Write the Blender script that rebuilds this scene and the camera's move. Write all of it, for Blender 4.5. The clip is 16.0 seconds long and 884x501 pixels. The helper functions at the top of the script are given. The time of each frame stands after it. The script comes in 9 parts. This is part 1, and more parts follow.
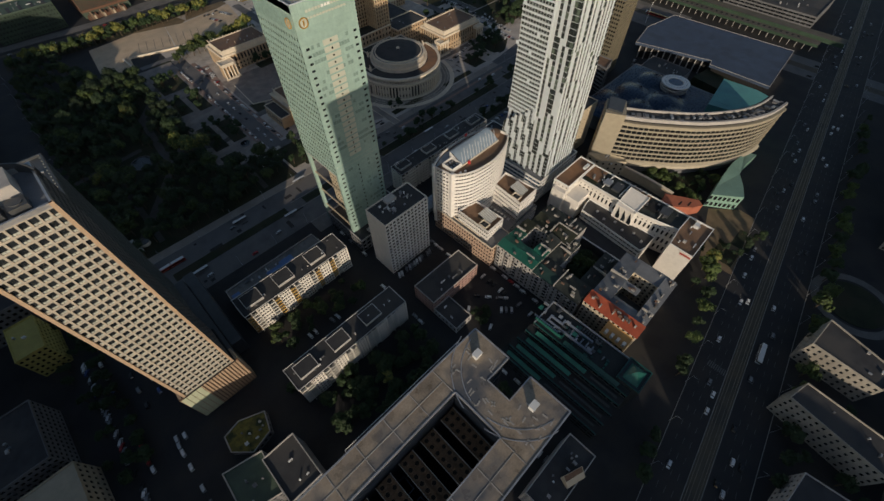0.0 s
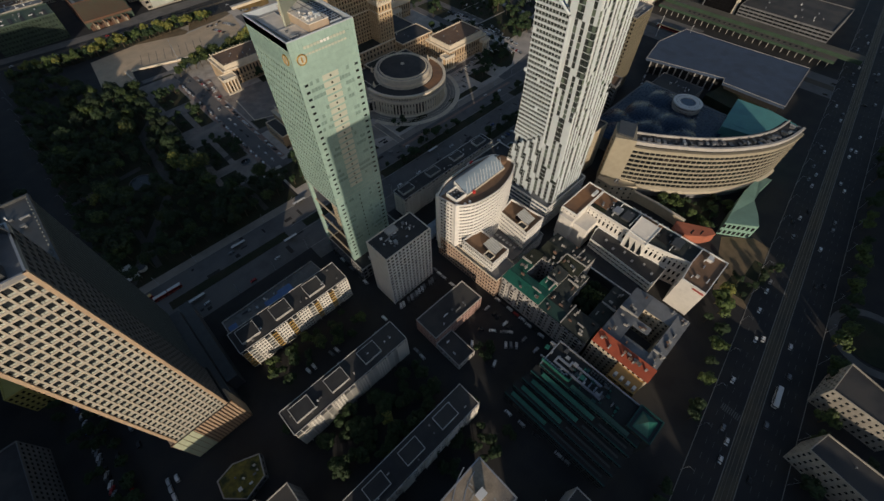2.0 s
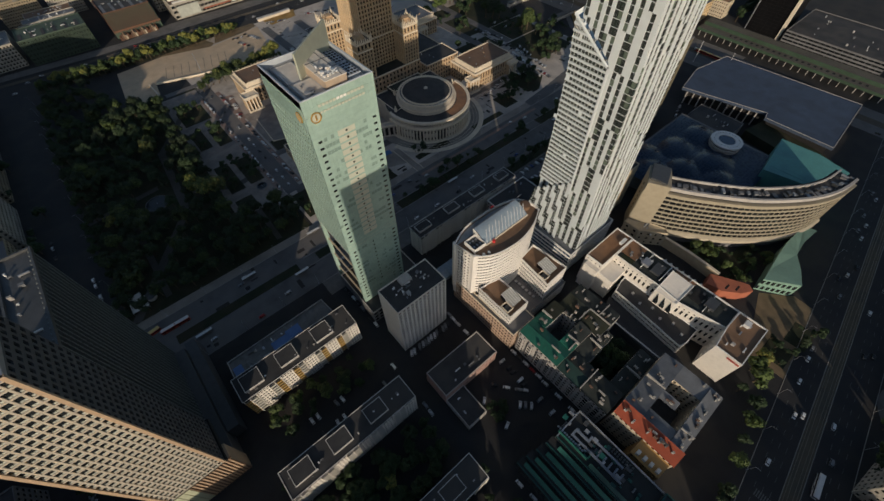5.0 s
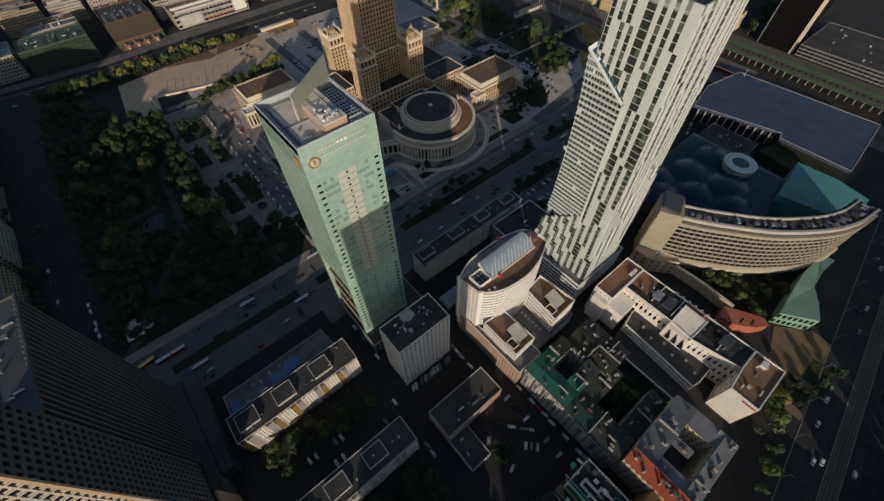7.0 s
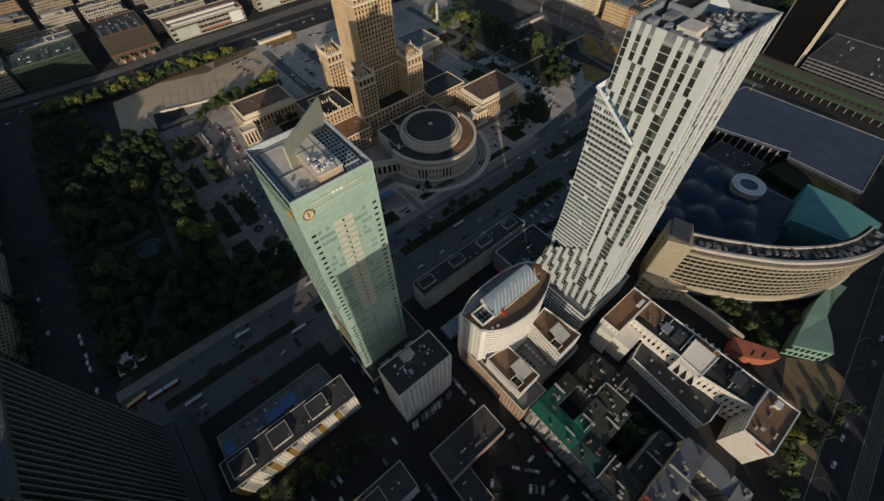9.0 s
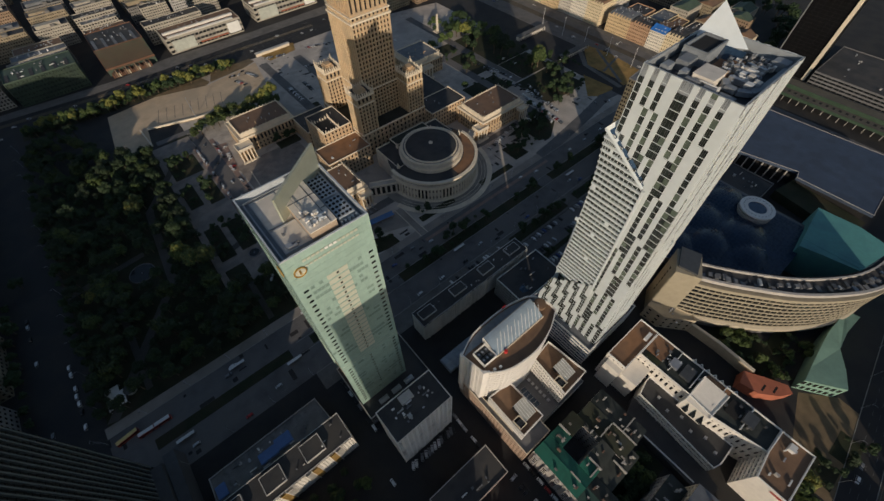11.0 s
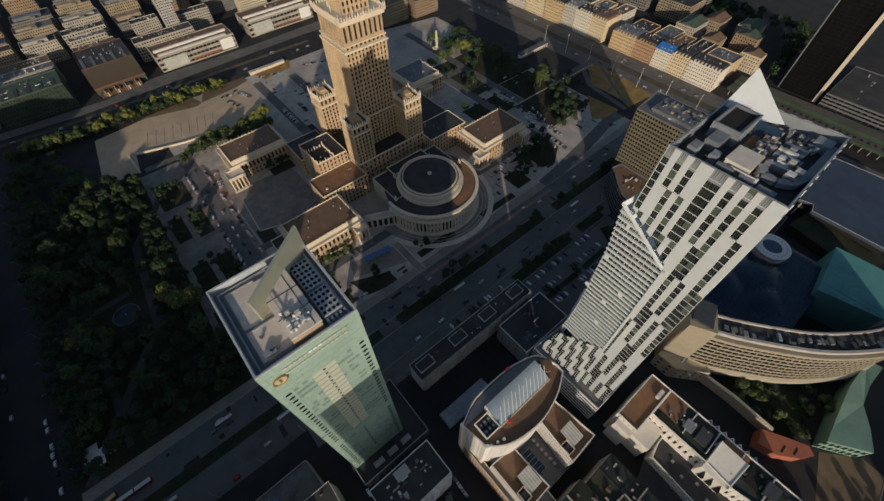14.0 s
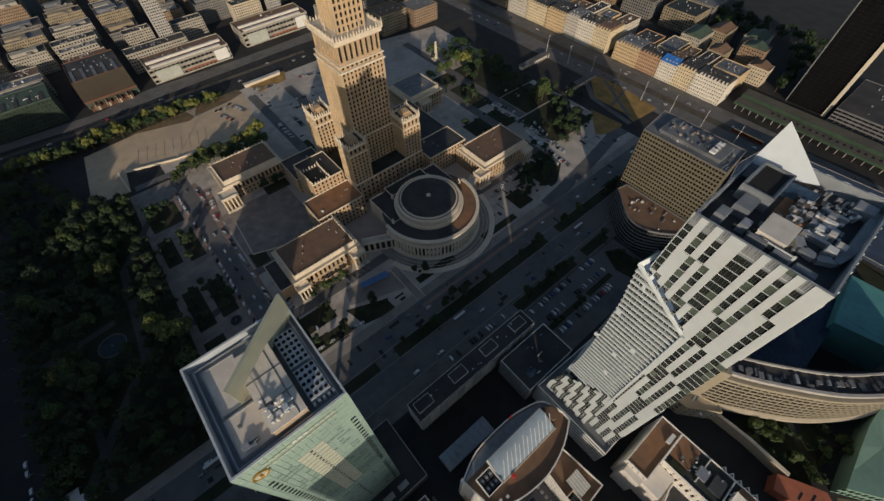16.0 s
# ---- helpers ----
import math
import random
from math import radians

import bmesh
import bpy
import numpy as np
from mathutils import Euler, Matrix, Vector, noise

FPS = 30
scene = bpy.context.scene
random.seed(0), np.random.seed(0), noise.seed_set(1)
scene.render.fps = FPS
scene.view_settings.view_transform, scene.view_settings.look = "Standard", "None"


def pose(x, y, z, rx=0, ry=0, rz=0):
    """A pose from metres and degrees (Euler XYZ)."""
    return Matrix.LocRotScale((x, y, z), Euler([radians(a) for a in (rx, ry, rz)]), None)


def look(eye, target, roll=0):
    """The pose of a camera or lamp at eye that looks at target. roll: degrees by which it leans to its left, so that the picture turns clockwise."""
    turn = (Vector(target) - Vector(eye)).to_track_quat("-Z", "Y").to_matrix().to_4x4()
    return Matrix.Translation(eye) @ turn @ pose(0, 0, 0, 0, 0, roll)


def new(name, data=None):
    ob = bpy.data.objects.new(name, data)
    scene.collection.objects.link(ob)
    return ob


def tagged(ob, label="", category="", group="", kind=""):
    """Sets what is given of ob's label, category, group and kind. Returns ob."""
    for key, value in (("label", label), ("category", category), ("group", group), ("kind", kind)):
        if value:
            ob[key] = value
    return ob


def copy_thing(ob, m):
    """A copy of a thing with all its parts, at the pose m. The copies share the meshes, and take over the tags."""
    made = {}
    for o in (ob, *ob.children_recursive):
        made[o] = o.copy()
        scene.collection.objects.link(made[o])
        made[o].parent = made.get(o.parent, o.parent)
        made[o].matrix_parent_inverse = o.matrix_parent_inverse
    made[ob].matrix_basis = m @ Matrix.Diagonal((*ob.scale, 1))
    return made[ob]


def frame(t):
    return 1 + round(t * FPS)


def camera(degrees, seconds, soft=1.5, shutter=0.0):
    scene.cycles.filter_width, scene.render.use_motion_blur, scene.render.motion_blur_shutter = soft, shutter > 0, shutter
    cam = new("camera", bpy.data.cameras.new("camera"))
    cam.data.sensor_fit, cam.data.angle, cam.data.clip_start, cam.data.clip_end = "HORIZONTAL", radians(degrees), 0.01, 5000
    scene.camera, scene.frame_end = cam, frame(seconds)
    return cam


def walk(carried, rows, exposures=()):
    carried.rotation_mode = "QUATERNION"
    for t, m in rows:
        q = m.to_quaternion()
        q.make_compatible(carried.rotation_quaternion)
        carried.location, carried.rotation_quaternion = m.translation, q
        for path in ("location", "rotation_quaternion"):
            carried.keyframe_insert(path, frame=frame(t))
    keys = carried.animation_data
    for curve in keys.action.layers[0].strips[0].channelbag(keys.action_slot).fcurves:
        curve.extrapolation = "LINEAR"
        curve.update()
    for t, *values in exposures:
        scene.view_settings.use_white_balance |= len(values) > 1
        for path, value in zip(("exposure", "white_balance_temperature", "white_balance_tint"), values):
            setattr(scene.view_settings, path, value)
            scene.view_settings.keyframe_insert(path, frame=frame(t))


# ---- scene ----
cam = camera(95.9, 16.0)
METRES, EYE, TILT, LEAN, TURN = 168.0, 222.0, -53.5, 0.2, -45.0
ROWS = [
    (0.0, 0.0, 0.0, 0.0, -0.0, 0.0, -0.0),
    (0.5, 0.0005, 0.0125, 0.0293, -0.01, -0.02, 0.03),
    (1.0, 0.0011, 0.0246, 0.0587, 0.17, -0.03, -0.16),
    (1.5, 0.0018, 0.0366, 0.0874, 0.37, -0.03, -0.37),
    (2.0, 0.0019, 0.0487, 0.1164, 0.56, -0.03, -0.59),
    (2.5, 0.0019, 0.0606, 0.1453, 1.01, -0.03, -1.06),
    (3.0, 0.0013, 0.0725, 0.174, 1.54, -0.04, -1.67),
    (3.5, 0.0007, 0.0848, 0.2029, 1.99, -0.08, -2.18),
    (4.0, -0.001, 0.0972, 0.2311, 2.31, -0.09, -2.57),
    (6.5, -0.0128, 0.158, 0.3701, 3.36, -0.16, -3.79),
    (7.0, -0.0167, 0.1701, 0.3979, 3.35, -0.15, -3.76),
    (7.5, -0.0202, 0.1818, 0.4262, 3.38, -0.12, -3.7),
    (8.0, -0.0235, 0.1933, 0.4538, 3.39, -0.11, -3.64),
    (8.5, -0.026, 0.2047, 0.4812, 3.39, -0.09, -3.62),
    (9.0, -0.0292, 0.2153, 0.5083, 3.39, -0.09, -3.6),
    (11.5, -0.0407, 0.2752, 0.6451, 3.44, -0.02, -3.63),
    (12.0, -0.0427, 0.2886, 0.673, 3.42, -0.02, -3.64),
    (12.5, -0.0449, 0.303, 0.7011, 3.42, -0.03, -3.64),
    (13.0, -0.0479, 0.3171, 0.7301, 3.4, -0.04, -3.64),
    (13.5, -0.0506, 0.3318, 0.7596, 3.4, -0.04, -3.63),
    (14.0, -0.0536, 0.3467, 0.7898, 3.37, -0.03, -3.65),
    (14.5, -0.0572, 0.3614, 0.82, 3.34, -0.04, -3.66),
    (15.0, -0.0595, 0.3777, 0.8497, 3.36, -0.03, -3.63),
    (15.5, -0.0623, 0.3942, 0.8785, 3.34, -0.05, -3.64),
    (16.0, -0.0639, 0.4131, 0.9064, 3.32, -0.06, -3.63),
]
walk(cam, [(t, pose(0, 0, EYE, TILT, LEAN, TURN) @ pose(METRES * x, METRES * y, METRES * z, 90 + pitch, roll, yaw)) for t, x, y, z, yaw, pitch, roll in ROWS])

# ---- light ----
SUN_ELEV, SUN_RUN = radians(14.2), Vector((0.615, 0.788, 0)).normalized()
sun_data = bpy.data.lights.new("sun", "SUN")
sun_data.energy, sun_data.angle, sun_data.color = 3.2, radians(0.53), (1.0, 0.84, 0.65)
sun = new("sun", sun_data)
sun_way = Vector((SUN_RUN.x * math.cos(SUN_ELEV), SUN_RUN.y * math.cos(SUN_ELEV), -math.sin(SUN_ELEV)))
sun.matrix_world = look((-400, -500, 260), Vector((-400, -500, 260)) + sun_way)
world = bpy.data.worlds.new("sky")
scene.world = world
world.use_nodes = True
sky = world.node_tree.nodes.new("ShaderNodeTexSky")
sky.sky_type, sky.sun_disc, sky.sun_elevation = "NISHITA", False, SUN_ELEV
sky.air_density, sky.dust_density, sky.ozone_density = 1.0, 0.9, 1.15
sky.sun_rotation = math.atan2(-SUN_RUN.x, -SUN_RUN.y)
world.node_tree.links.new(sky.outputs[0], world.node_tree.nodes["Background"].inputs[0])
world.node_tree.nodes["Background"].inputs[1].default_value = 0.076

# ---- materials ----


def mat(name, col, rough=0.8, metal=0.0, var=0.25, scale=0.35, fine=3.0, bump=0.15, rand=0.0, spec=0.5, tint=None, coarse=0.06):
    """A surface with stains at a large scale, grain at a small one, and relief from the grain."""
    m = bpy.data.materials.new(name)
    m.use_nodes = True
    nt = m.node_tree
    b = nt.nodes["Principled BSDF"]
    b.inputs["Metallic"].default_value = metal
    b.inputs["Specular IOR Level"].default_value = spec
    co = nt.nodes.new("ShaderNodeTexCoord")
    n1 = nt.nodes.new("ShaderNodeTexNoise")
    n1.inputs["Scale"].default_value, n1.inputs["Detail"].default_value = coarse, 6
    n2 = nt.nodes.new("ShaderNodeTexNoise")
    n2.inputs["Scale"].default_value, n2.inputs["Detail"].default_value = fine, 4
    n3 = nt.nodes.new("ShaderNodeTexNoise")
    n3.inputs["Scale"].default_value, n3.inputs["Detail"].default_value = scale, 5
    for n in (n1, n2, n3):
        nt.links.new(co.outputs["Object"], n.inputs["Vector"])
    add = nt.nodes.new("ShaderNodeMath")
    add.operation = "ADD"
    nt.links.new(n1.outputs[0], add.inputs[0])
    nt.links.new(n3.outputs[0], add.inputs[1])
    add2 = nt.nodes.new("ShaderNodeMath")
    add2.operation = "MULTIPLY_ADD"
    add2.inputs[1].default_value = 0.5
    nt.links.new(n2.outputs[0], add2.inputs[0])
    nt.links.new(add.outputs[0], add2.inputs[2])
    ramp = nt.nodes.new("ShaderNodeMapRange")
    ramp.inputs[1].default_value, ramp.inputs[2].default_value = 0.85, 1.65
    ramp.inputs[3].default_value, ramp.inputs[4].default_value = 1 - var, 1 + var
    nt.links.new(add2.outputs[0], ramp.inputs[0])
    value = ramp.outputs[0]
    if rand:
        info = nt.nodes.new("ShaderNodeObjectInfo")
        rr = nt.nodes.new("ShaderNodeMapRange")
        rr.inputs[3].default_value, rr.inputs[4].default_value = 1 - rand, 1 + rand
        nt.links.new(info.outputs["Random"], rr.inputs[0])
        mul = nt.nodes.new("ShaderNodeMath")
        mul.operation = "MULTIPLY"
        nt.links.new(value, mul.inputs[0])
        nt.links.new(rr.outputs[0], mul.inputs[1])
        value = mul.outputs[0]
    mix = nt.nodes.new("ShaderNodeVectorMath")
    mix.operation = "SCALE"
    mix.inputs[0].default_value = col
    nt.links.new(value, mix.inputs["Scale"])
    out = mix.outputs[0]
    if tint:
        two = nt.nodes.new("ShaderNodeMix")
        two.data_type = "RGBA"
        two.inputs[7].default_value = (*tint, 1)
        mr = nt.nodes.new("ShaderNodeMapRange")
        mr.inputs[1].default_value, mr.inputs[2].default_value = 0.45, 0.62
        nt.links.new(n1.outputs[0], mr.inputs[0])
        nt.links.new(mr.outputs[0], two.inputs[0])
        nt.links.new(out, two.inputs[6])
        out = two.outputs[2]
    nt.links.new(out, b.inputs["Base Color"])
    rg = nt.nodes.new("ShaderNodeMapRange")
    rg.inputs[3].default_value, rg.inputs[4].default_value = max(0.02, rough - 0.12), min(1, rough + 0.12)
    nt.links.new(n3.outputs[0], rg.inputs[0])
    nt.links.new(rg.outputs[0], b.inputs["Roughness"])
    if bump:
        bp = nt.nodes.new("ShaderNodeBump")
        bp.inputs["Strength"].default_value, bp.inputs["Distance"].default_value = bump, 0.05
        nt.links.new(n2.outputs[0], bp.inputs["Height"])
        nt.links.new(bp.outputs[0], b.inputs["Normal"])
    return m


def glass(name, col, rough=0.08, metal=0.0, var=0.4, scale=0.6, spec=0.8):
    """Window glass seen against a dim room: dark, glossy, a little uneven from pane to pane."""
    return mat(name, col, rough, metal, var, scale, 1.2, 0.02, rand=0.35, spec=spec)


# outer asphalt darkened in colour for the dim corners of the view
ASPHALT = mat("asphalt", (0.024, 0.024, 0.026), 0.85, var=0.35, tint=(0.034, 0.032, 0.030), scale=0.12)
ROADWAY = mat("road_asphalt", (0.021, 0.022, 0.025), 0.8, var=0.3, scale=0.1, tint=(0.030, 0.028, 0.027))
PAVING = mat("paving", (0.155, 0.148, 0.14), 0.85, var=0.35, scale=0.2, tint=(0.11, 0.105, 0.10))
PLAZA = mat("plaza_concrete", (0.30, 0.27, 0.24), 0.9, var=0.25, scale=0.08, tint=(0.22, 0.2, 0.18))
KERB = mat("kerb_stone", (0.28, 0.27, 0.25), 0.85)
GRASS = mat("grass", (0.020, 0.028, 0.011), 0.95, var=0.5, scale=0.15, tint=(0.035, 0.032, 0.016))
# dry grass raised to gold: its sunlight is painted into the colour
LITDRYGRASS = mat("dry_grass_sunlit", (0.36, 0.22, 0.07), 0.95, var=0.45, scale=0.1, tint=(0.20, 0.14, 0.045))
LEAF = mat("leaf", (0.052, 0.078, 0.018), 0.7, var=0.5, scale=0.5, rand=0.3, bump=0)
# yellow leaf tone carries sunlight in its colour for the brighter trees
LEAF2 = mat("leaf_sunlit_yellow", (0.135, 0.135, 0.028), 0.7, var=0.5, scale=0.5, rand=0.3, bump=0)
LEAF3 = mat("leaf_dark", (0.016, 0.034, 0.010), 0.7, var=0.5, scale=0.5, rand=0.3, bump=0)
BARK = mat("bark", (0.10, 0.075, 0.05), 0.9)
BITUMEN = mat("roof_bitumen", (0.045, 0.046, 0.05), 0.85, var=0.35, scale=0.25, tint=(0.065, 0.062, 0.06))
BROWNROOF = mat("brown_roof", (0.19, 0.115, 0.075), 0.85, var=0.25, scale=0.2, tint=(0.15, 0.10, 0.07))
GREYROOF = mat("grey_roof", (0.17, 0.18, 0.195), 0.7, var=0.35, scale=0.2, tint=(0.11, 0.12, 0.135))
ROOFMOSS = mat("dark_green_felt", (0.030, 0.038, 0.030), 0.85, var=0.45, scale=0.2, tint=(0.04, 0.042, 0.04), coarse=0.08)
WHITEROOF = mat("pale_roof", (0.55, 0.53, 0.50), 0.8, var=0.25, scale=0.2, tint=(0.4, 0.39, 0.38))
WHITE = mat("white_plaster", (0.74, 0.70, 0.64), 0.8, var=0.12)
WHITEPANEL = mat("white_panel", (0.80, 0.79, 0.76), 0.45, var=0.08)
CREAM = mat("cream_plaster", (0.62, 0.53, 0.40), 0.85, var=0.15, tint=(0.5, 0.43, 0.33))
GREYPLASTER = mat("grey_plaster", (0.42, 0.40, 0.38), 0.85, var=0.2)
CONCRETE = mat("concrete", (0.40, 0.38, 0.36), 0.85, var=0.2)
DARKCONC = mat("dark_concrete", (0.16, 0.16, 0.165), 0.8, var=0.25)
SANDSTONE = mat("sandstone", (0.53, 0.372, 0.228), 0.85, var=0.18, tint=(0.40, 0.31, 0.21))
SANDPALE = mat("pale_limestone", (0.70, 0.615, 0.49), 0.85, var=0.15)
TAN = mat("tan_stone", (0.47, 0.40, 0.29), 0.75, var=0.15)
BEIGE = mat("beige_granite", (0.55, 0.46, 0.36), 0.55, var=0.12)
GLASS = glass("dark_glass", (0.018, 0.022, 0.026))
GLASSBLUE = glass("blue_glass", (0.03, 0.06, 0.11), 0.12)
GLASSGREEN = glass("green_glass", (0.10, 0.18, 0.155), 0.15, var=0.3)
BLACK = mat("dark_recess", (0.012, 0.012, 0.013), 0.9, var=0.2, bump=0)
STEEL = mat("grey_steel", (0.45, 0.46, 0.48), 0.4, 0.6, var=0.2)
DARKSTEEL = mat("dark_steel", (0.10, 0.105, 0.11), 0.45, 0.4, var=0.25)
WHITEMETAL = mat("white_metal", (0.7, 0.7, 0.69), 0.45, var=0.1)


# ---- building blocks of geometry ----
class Geo:
    """Collects corners and faces of one mesh."""

    def __init__(self):
        self.v, self.f, self.m = [], [], []

    def face(self, pts, m=0):
        n = len(self.v)
        self.v.extend(tuple(p) for p in pts)
        self.f.append(tuple(range(n, n + len(pts))))
        self.m.append(m)
        return self

    def box(self, x0, y0, z0, x1, y1, z1, m=0, bottom=False):
        n = len(self.v)
        self.v += [(x0, y0, z0), (x1, y0, z0), (x1, y1, z0), (x0, y1, z0), (x0, y0, z1), (x1, y0, z1), (x1, y1, z1), (x0, y1, z1)]
        fs = [(4, 5, 6, 7), (0, 1, 5, 4), (1, 2, 6, 5), (2, 3, 7, 6), (3, 0, 4, 7)]
        if bottom:
            fs.append((3, 2, 1, 0))
        self.f += [tuple(n + i for i in q) for q in fs]
        self.m += [m] * len(fs)
        return self

    def prism(self, poly, z0, z1, m=0, top=True, poly2=None, mtop=None):
        """Upright prism over a plan polygon (counter-clockwise); poly2 is its plan at the top."""
        p2 = poly2 or poly
        k = len(poly)
        z1s = z1 if isinstance(z1, (list, tuple)) else [z1] * k
        for i in range(k):
            j = (i + 1) % k
            self.face([(*poly[i], z0), (*poly[j], z0), (*p2[j], z1s[j]), (*p2[i], z1s[i])], m)
        if top:
            self.face([(*p2[i], z1s[i]) for i in range(k)], m if mtop is None else mtop)
        return self

    def disc(self, cx, cy, r, z0, z1, n=24, m=0, r2=None):
        a = [2 * math.pi * i / n for i in range(n)]
        r2 = r if r2 is None else r2
        return self.prism([(cx + r * math.cos(t), cy + r * math.sin(t)) for t in a], z0, z1, m,
                          poly2=[(cx + r2 * math.cos(t), cy + r2 * math.sin(t)) for t in a])

    def ring(self, cx, cy, r0, r1, z0, z1, n=32, m=0, a0=0.0, a1=2 * math.pi):
        """A raised ring between two radii."""
        for i in range(n):
            t, u = a0 + (a1 - a0) * i / n, a0 + (a1 - a0) * (i + 1) / n
            p = [(cx + r * math.cos(s), cy + r * math.sin(s)) for r in (r0, r1) for s in (t, u)]
            self.face([(*p[0], z1), (*p[2], z1), (*p[3], z1), (*p[1], z1)], m)
            self.face([(*p[2], z0), (*p[3], z0), (*p[3], z1), (*p[2], z1)], m)
            self.face([(*p[1], z0), (*p[0], z0), (*p[0], z1), (*p[1], z1)], m)
        return self

    def parapet(self, poly, z, h=0.9, t=0.5, m=0):
        """A low wall along the edge of a roof."""
        k = len(poly)
        c = Vector((sum(p[0] for p in poly) / k, sum(p[1] for p in poly) / k))
        ins = []
        for i in range(k):
            a, b, d = Vector(poly[i - 1]), Vector(poly[i]), Vector(poly[(i + 1) % k])
            e, f = (b - a).normalized(), (d - b).normalized()
            n1, n2 = Vector((-e.y, e.x)), Vector((-f.y, f.x))
            q = n1 + n2
            ins.append(tuple(b + q * (t / max(0.3, q.dot(n1)))))
        for i in range(k):
            j = (i + 1) % k
            self.face([(*poly[i], z), (*poly[j], z), (*poly[j], z + h), (*poly[i], z + h)], m)
            self.face([(*ins[j], z), (*ins[i], z), (*ins[i], z + h), (*ins[j], z + h)], m)
            self.face([(*poly[i], z + h), (*poly[j], z + h), (*ins[j], z + h), (*ins[i], z + h)], m)
        return self

    def mesh(self, name, mats):
        me = bpy.data.meshes.new(name)
        me.from_pydata(self.v, [], self.f)
        for q in mats if isinstance(mats, (list, tuple)) else [mats]:
            me.materials.append(q)
        me.polygons.foreach_set("material_index", self.m)
        me.update()
        return me


def thing(name, label, category, x=0, y=0, z=0, rz=0, group="", kind=""):
    ob = new(name)
    ob.empty_display_size = 1
    ob.matrix_world = pose(x, y, z, 0, 0, rz)
    return tagged(ob, label, category, group, kind)


def part(name, geo, material, parent=None, label="", at=None):
    me = geo if isinstance(geo, bpy.types.Mesh) else geo.mesh(name, material)
    ob = new(name, me)
    if parent is not None:
        ob.parent = parent
    if at is not None:
        ob.matrix_basis = at
    return tagged(ob, label)


def sheet(name, poly, z, material, label, category, thick=0.12):
    """A flat piece of the ground."""
    g = Geo().prism(poly, -0.05, z)
    ob = part(name, g, material)
    return tagged(ob, label, category, kind="structure")


def rect(x0, y0, x1, y1):
    return [(x0, y0), (x1, y0), (x1, y1), (x0, y1)]


def facade(w, g, p, q, z0, z1, nx, nz, fw=0.6, fh=0.55, deep=0.25, sill=0.5, m=0, gm=0, skip=None, panes=None):
    """A wall from plan point p to q (outside on its right), with nx by nz openings and glass set back in them."""
    p, q = Vector((p[0], p[1])), Vector((q[0], q[1]))
    u = q - p
    length = u.length
    u.normalize()
    n = Vector((u.y, -u.x))
    cw, ch = length / nx, (z1 - z0) / nz

    def at(s, z, d=0.0):
        k = p + u * s - n * d
        return (k.x, k.y, z)
    ww, wh = cw * fw, ch * fh
    for j in range(nz):
        zb = z0 + j * ch
        za, zc = zb + (ch - wh) * sill, zb + (ch - wh) * sill + wh
        w.face([at(0, zb), at(length, zb), at(length, za), at(0, za)], m)
        w.face([at(0, zc), at(length, zc), at(length, zb + ch), at(0, zb + ch)], m)
        s0 = 0.0
        for i in range(nx):
            if skip and skip(i, j):
                continue
            a, b = i * cw + (cw - ww) / 2, i * cw + (cw + ww) / 2
            w.face([at(s0, za), at(a, za), at(a, zc), at(s0, zc)], m)
            s0 = b
            if deep:
                w.face([at(a, za), at(b, za), at(b, za, deep), at(a, za, deep)], m)
                w.face([at(a, zc, deep), at(b, zc, deep), at(b, zc), at(a, zc)], m)
                w.face([at(a, za), at(a, za, deep), at(a, zc, deep), at(a, zc)], m)
                w.face([at(b, za, deep), at(b, za), at(b, zc), at(b, zc, deep)], m)
            if panes is not None:
                panes.append((at((a + b) / 2, (za + zc) / 2, deep - 0.002), math.atan2(u.y, u.x), ww, wh))
            else:
                g.face([at(a, za, deep), at(b, za, deep), at(b, zc, deep), at(a, zc, deep)], gm)
        w.face([at(s0, za), at(length, za), at(length, zc), at(s0, zc)], m)


def hung_panes(name, panes, material, parent, thick=0.06):
    """Each pane as an object of its own; panes of one size share one mesh."""
    made = {}
    for (x, y, z), a, ww, wh in panes:
        k = (round(ww, 2), round(wh, 2))
        if k not in made:
            made[k] = Geo().box(-ww / 2, -thick, -wh / 2, ww / 2, 0, wh / 2, bottom=True).mesh(name, material)
        ob = new(name, made[k])
        ob.parent = parent
        ob.matrix_basis = Matrix.Translation((x, y, z)) @ Matrix.Rotation(a, 4, "Z")


def clutter(parent, x0, y0, x1, y1, z, n, seed, mats=None, big=3.0):
    """Vents, ducts and housings on a roof, each a part."""
    rnd = random.Random(seed)
    for _ in range(n):
        w, d, h = rnd.uniform(0.6, big), rnd.uniform(0.6, big), rnd.uniform(0.5, 1.8)
        x, y = rnd.uniform(x0, max(x0, x1 - w)), rnd.uniform(y0, max(y0, y1 - d))
        g = Geo()
        k = rnd.random()
        name = "vent"
        if k < 0.3:
            g.disc(x + 0.5, y + 0.5, 0.35, z, z + h, 8).disc(x + 0.5, y + 0.5, 0.55, z + h, z + h + 0.25, 8, r2=0.2)
        elif k < 0.75:
            g.box(x, y, z, x + w * 0.6, y + d * 0.6, z + h).box(x - 0.12, y - 0.12, z + h, x + w * 0.6 + 0.12, y + d * 0.6 + 0.12, z + h + 0.15, bottom=True)
            name = "vent_housing"
        else:
            g.box(x, y, z + 0.3, x + w * 1.6, y + 0.6, z + 0.9, bottom=True).box(x + 0.1, y, z, x + 0.3, y + 0.6, z + 0.3).box(x + w * 1.4, y, z, x + w * 1.4 + 0.2, y + 0.6, z + 0.3)
            name = "duct"
        part(name, g, rnd.choice(mats or [STEEL, WHITEMETAL, CONCRETE, GREYROOF]), parent)


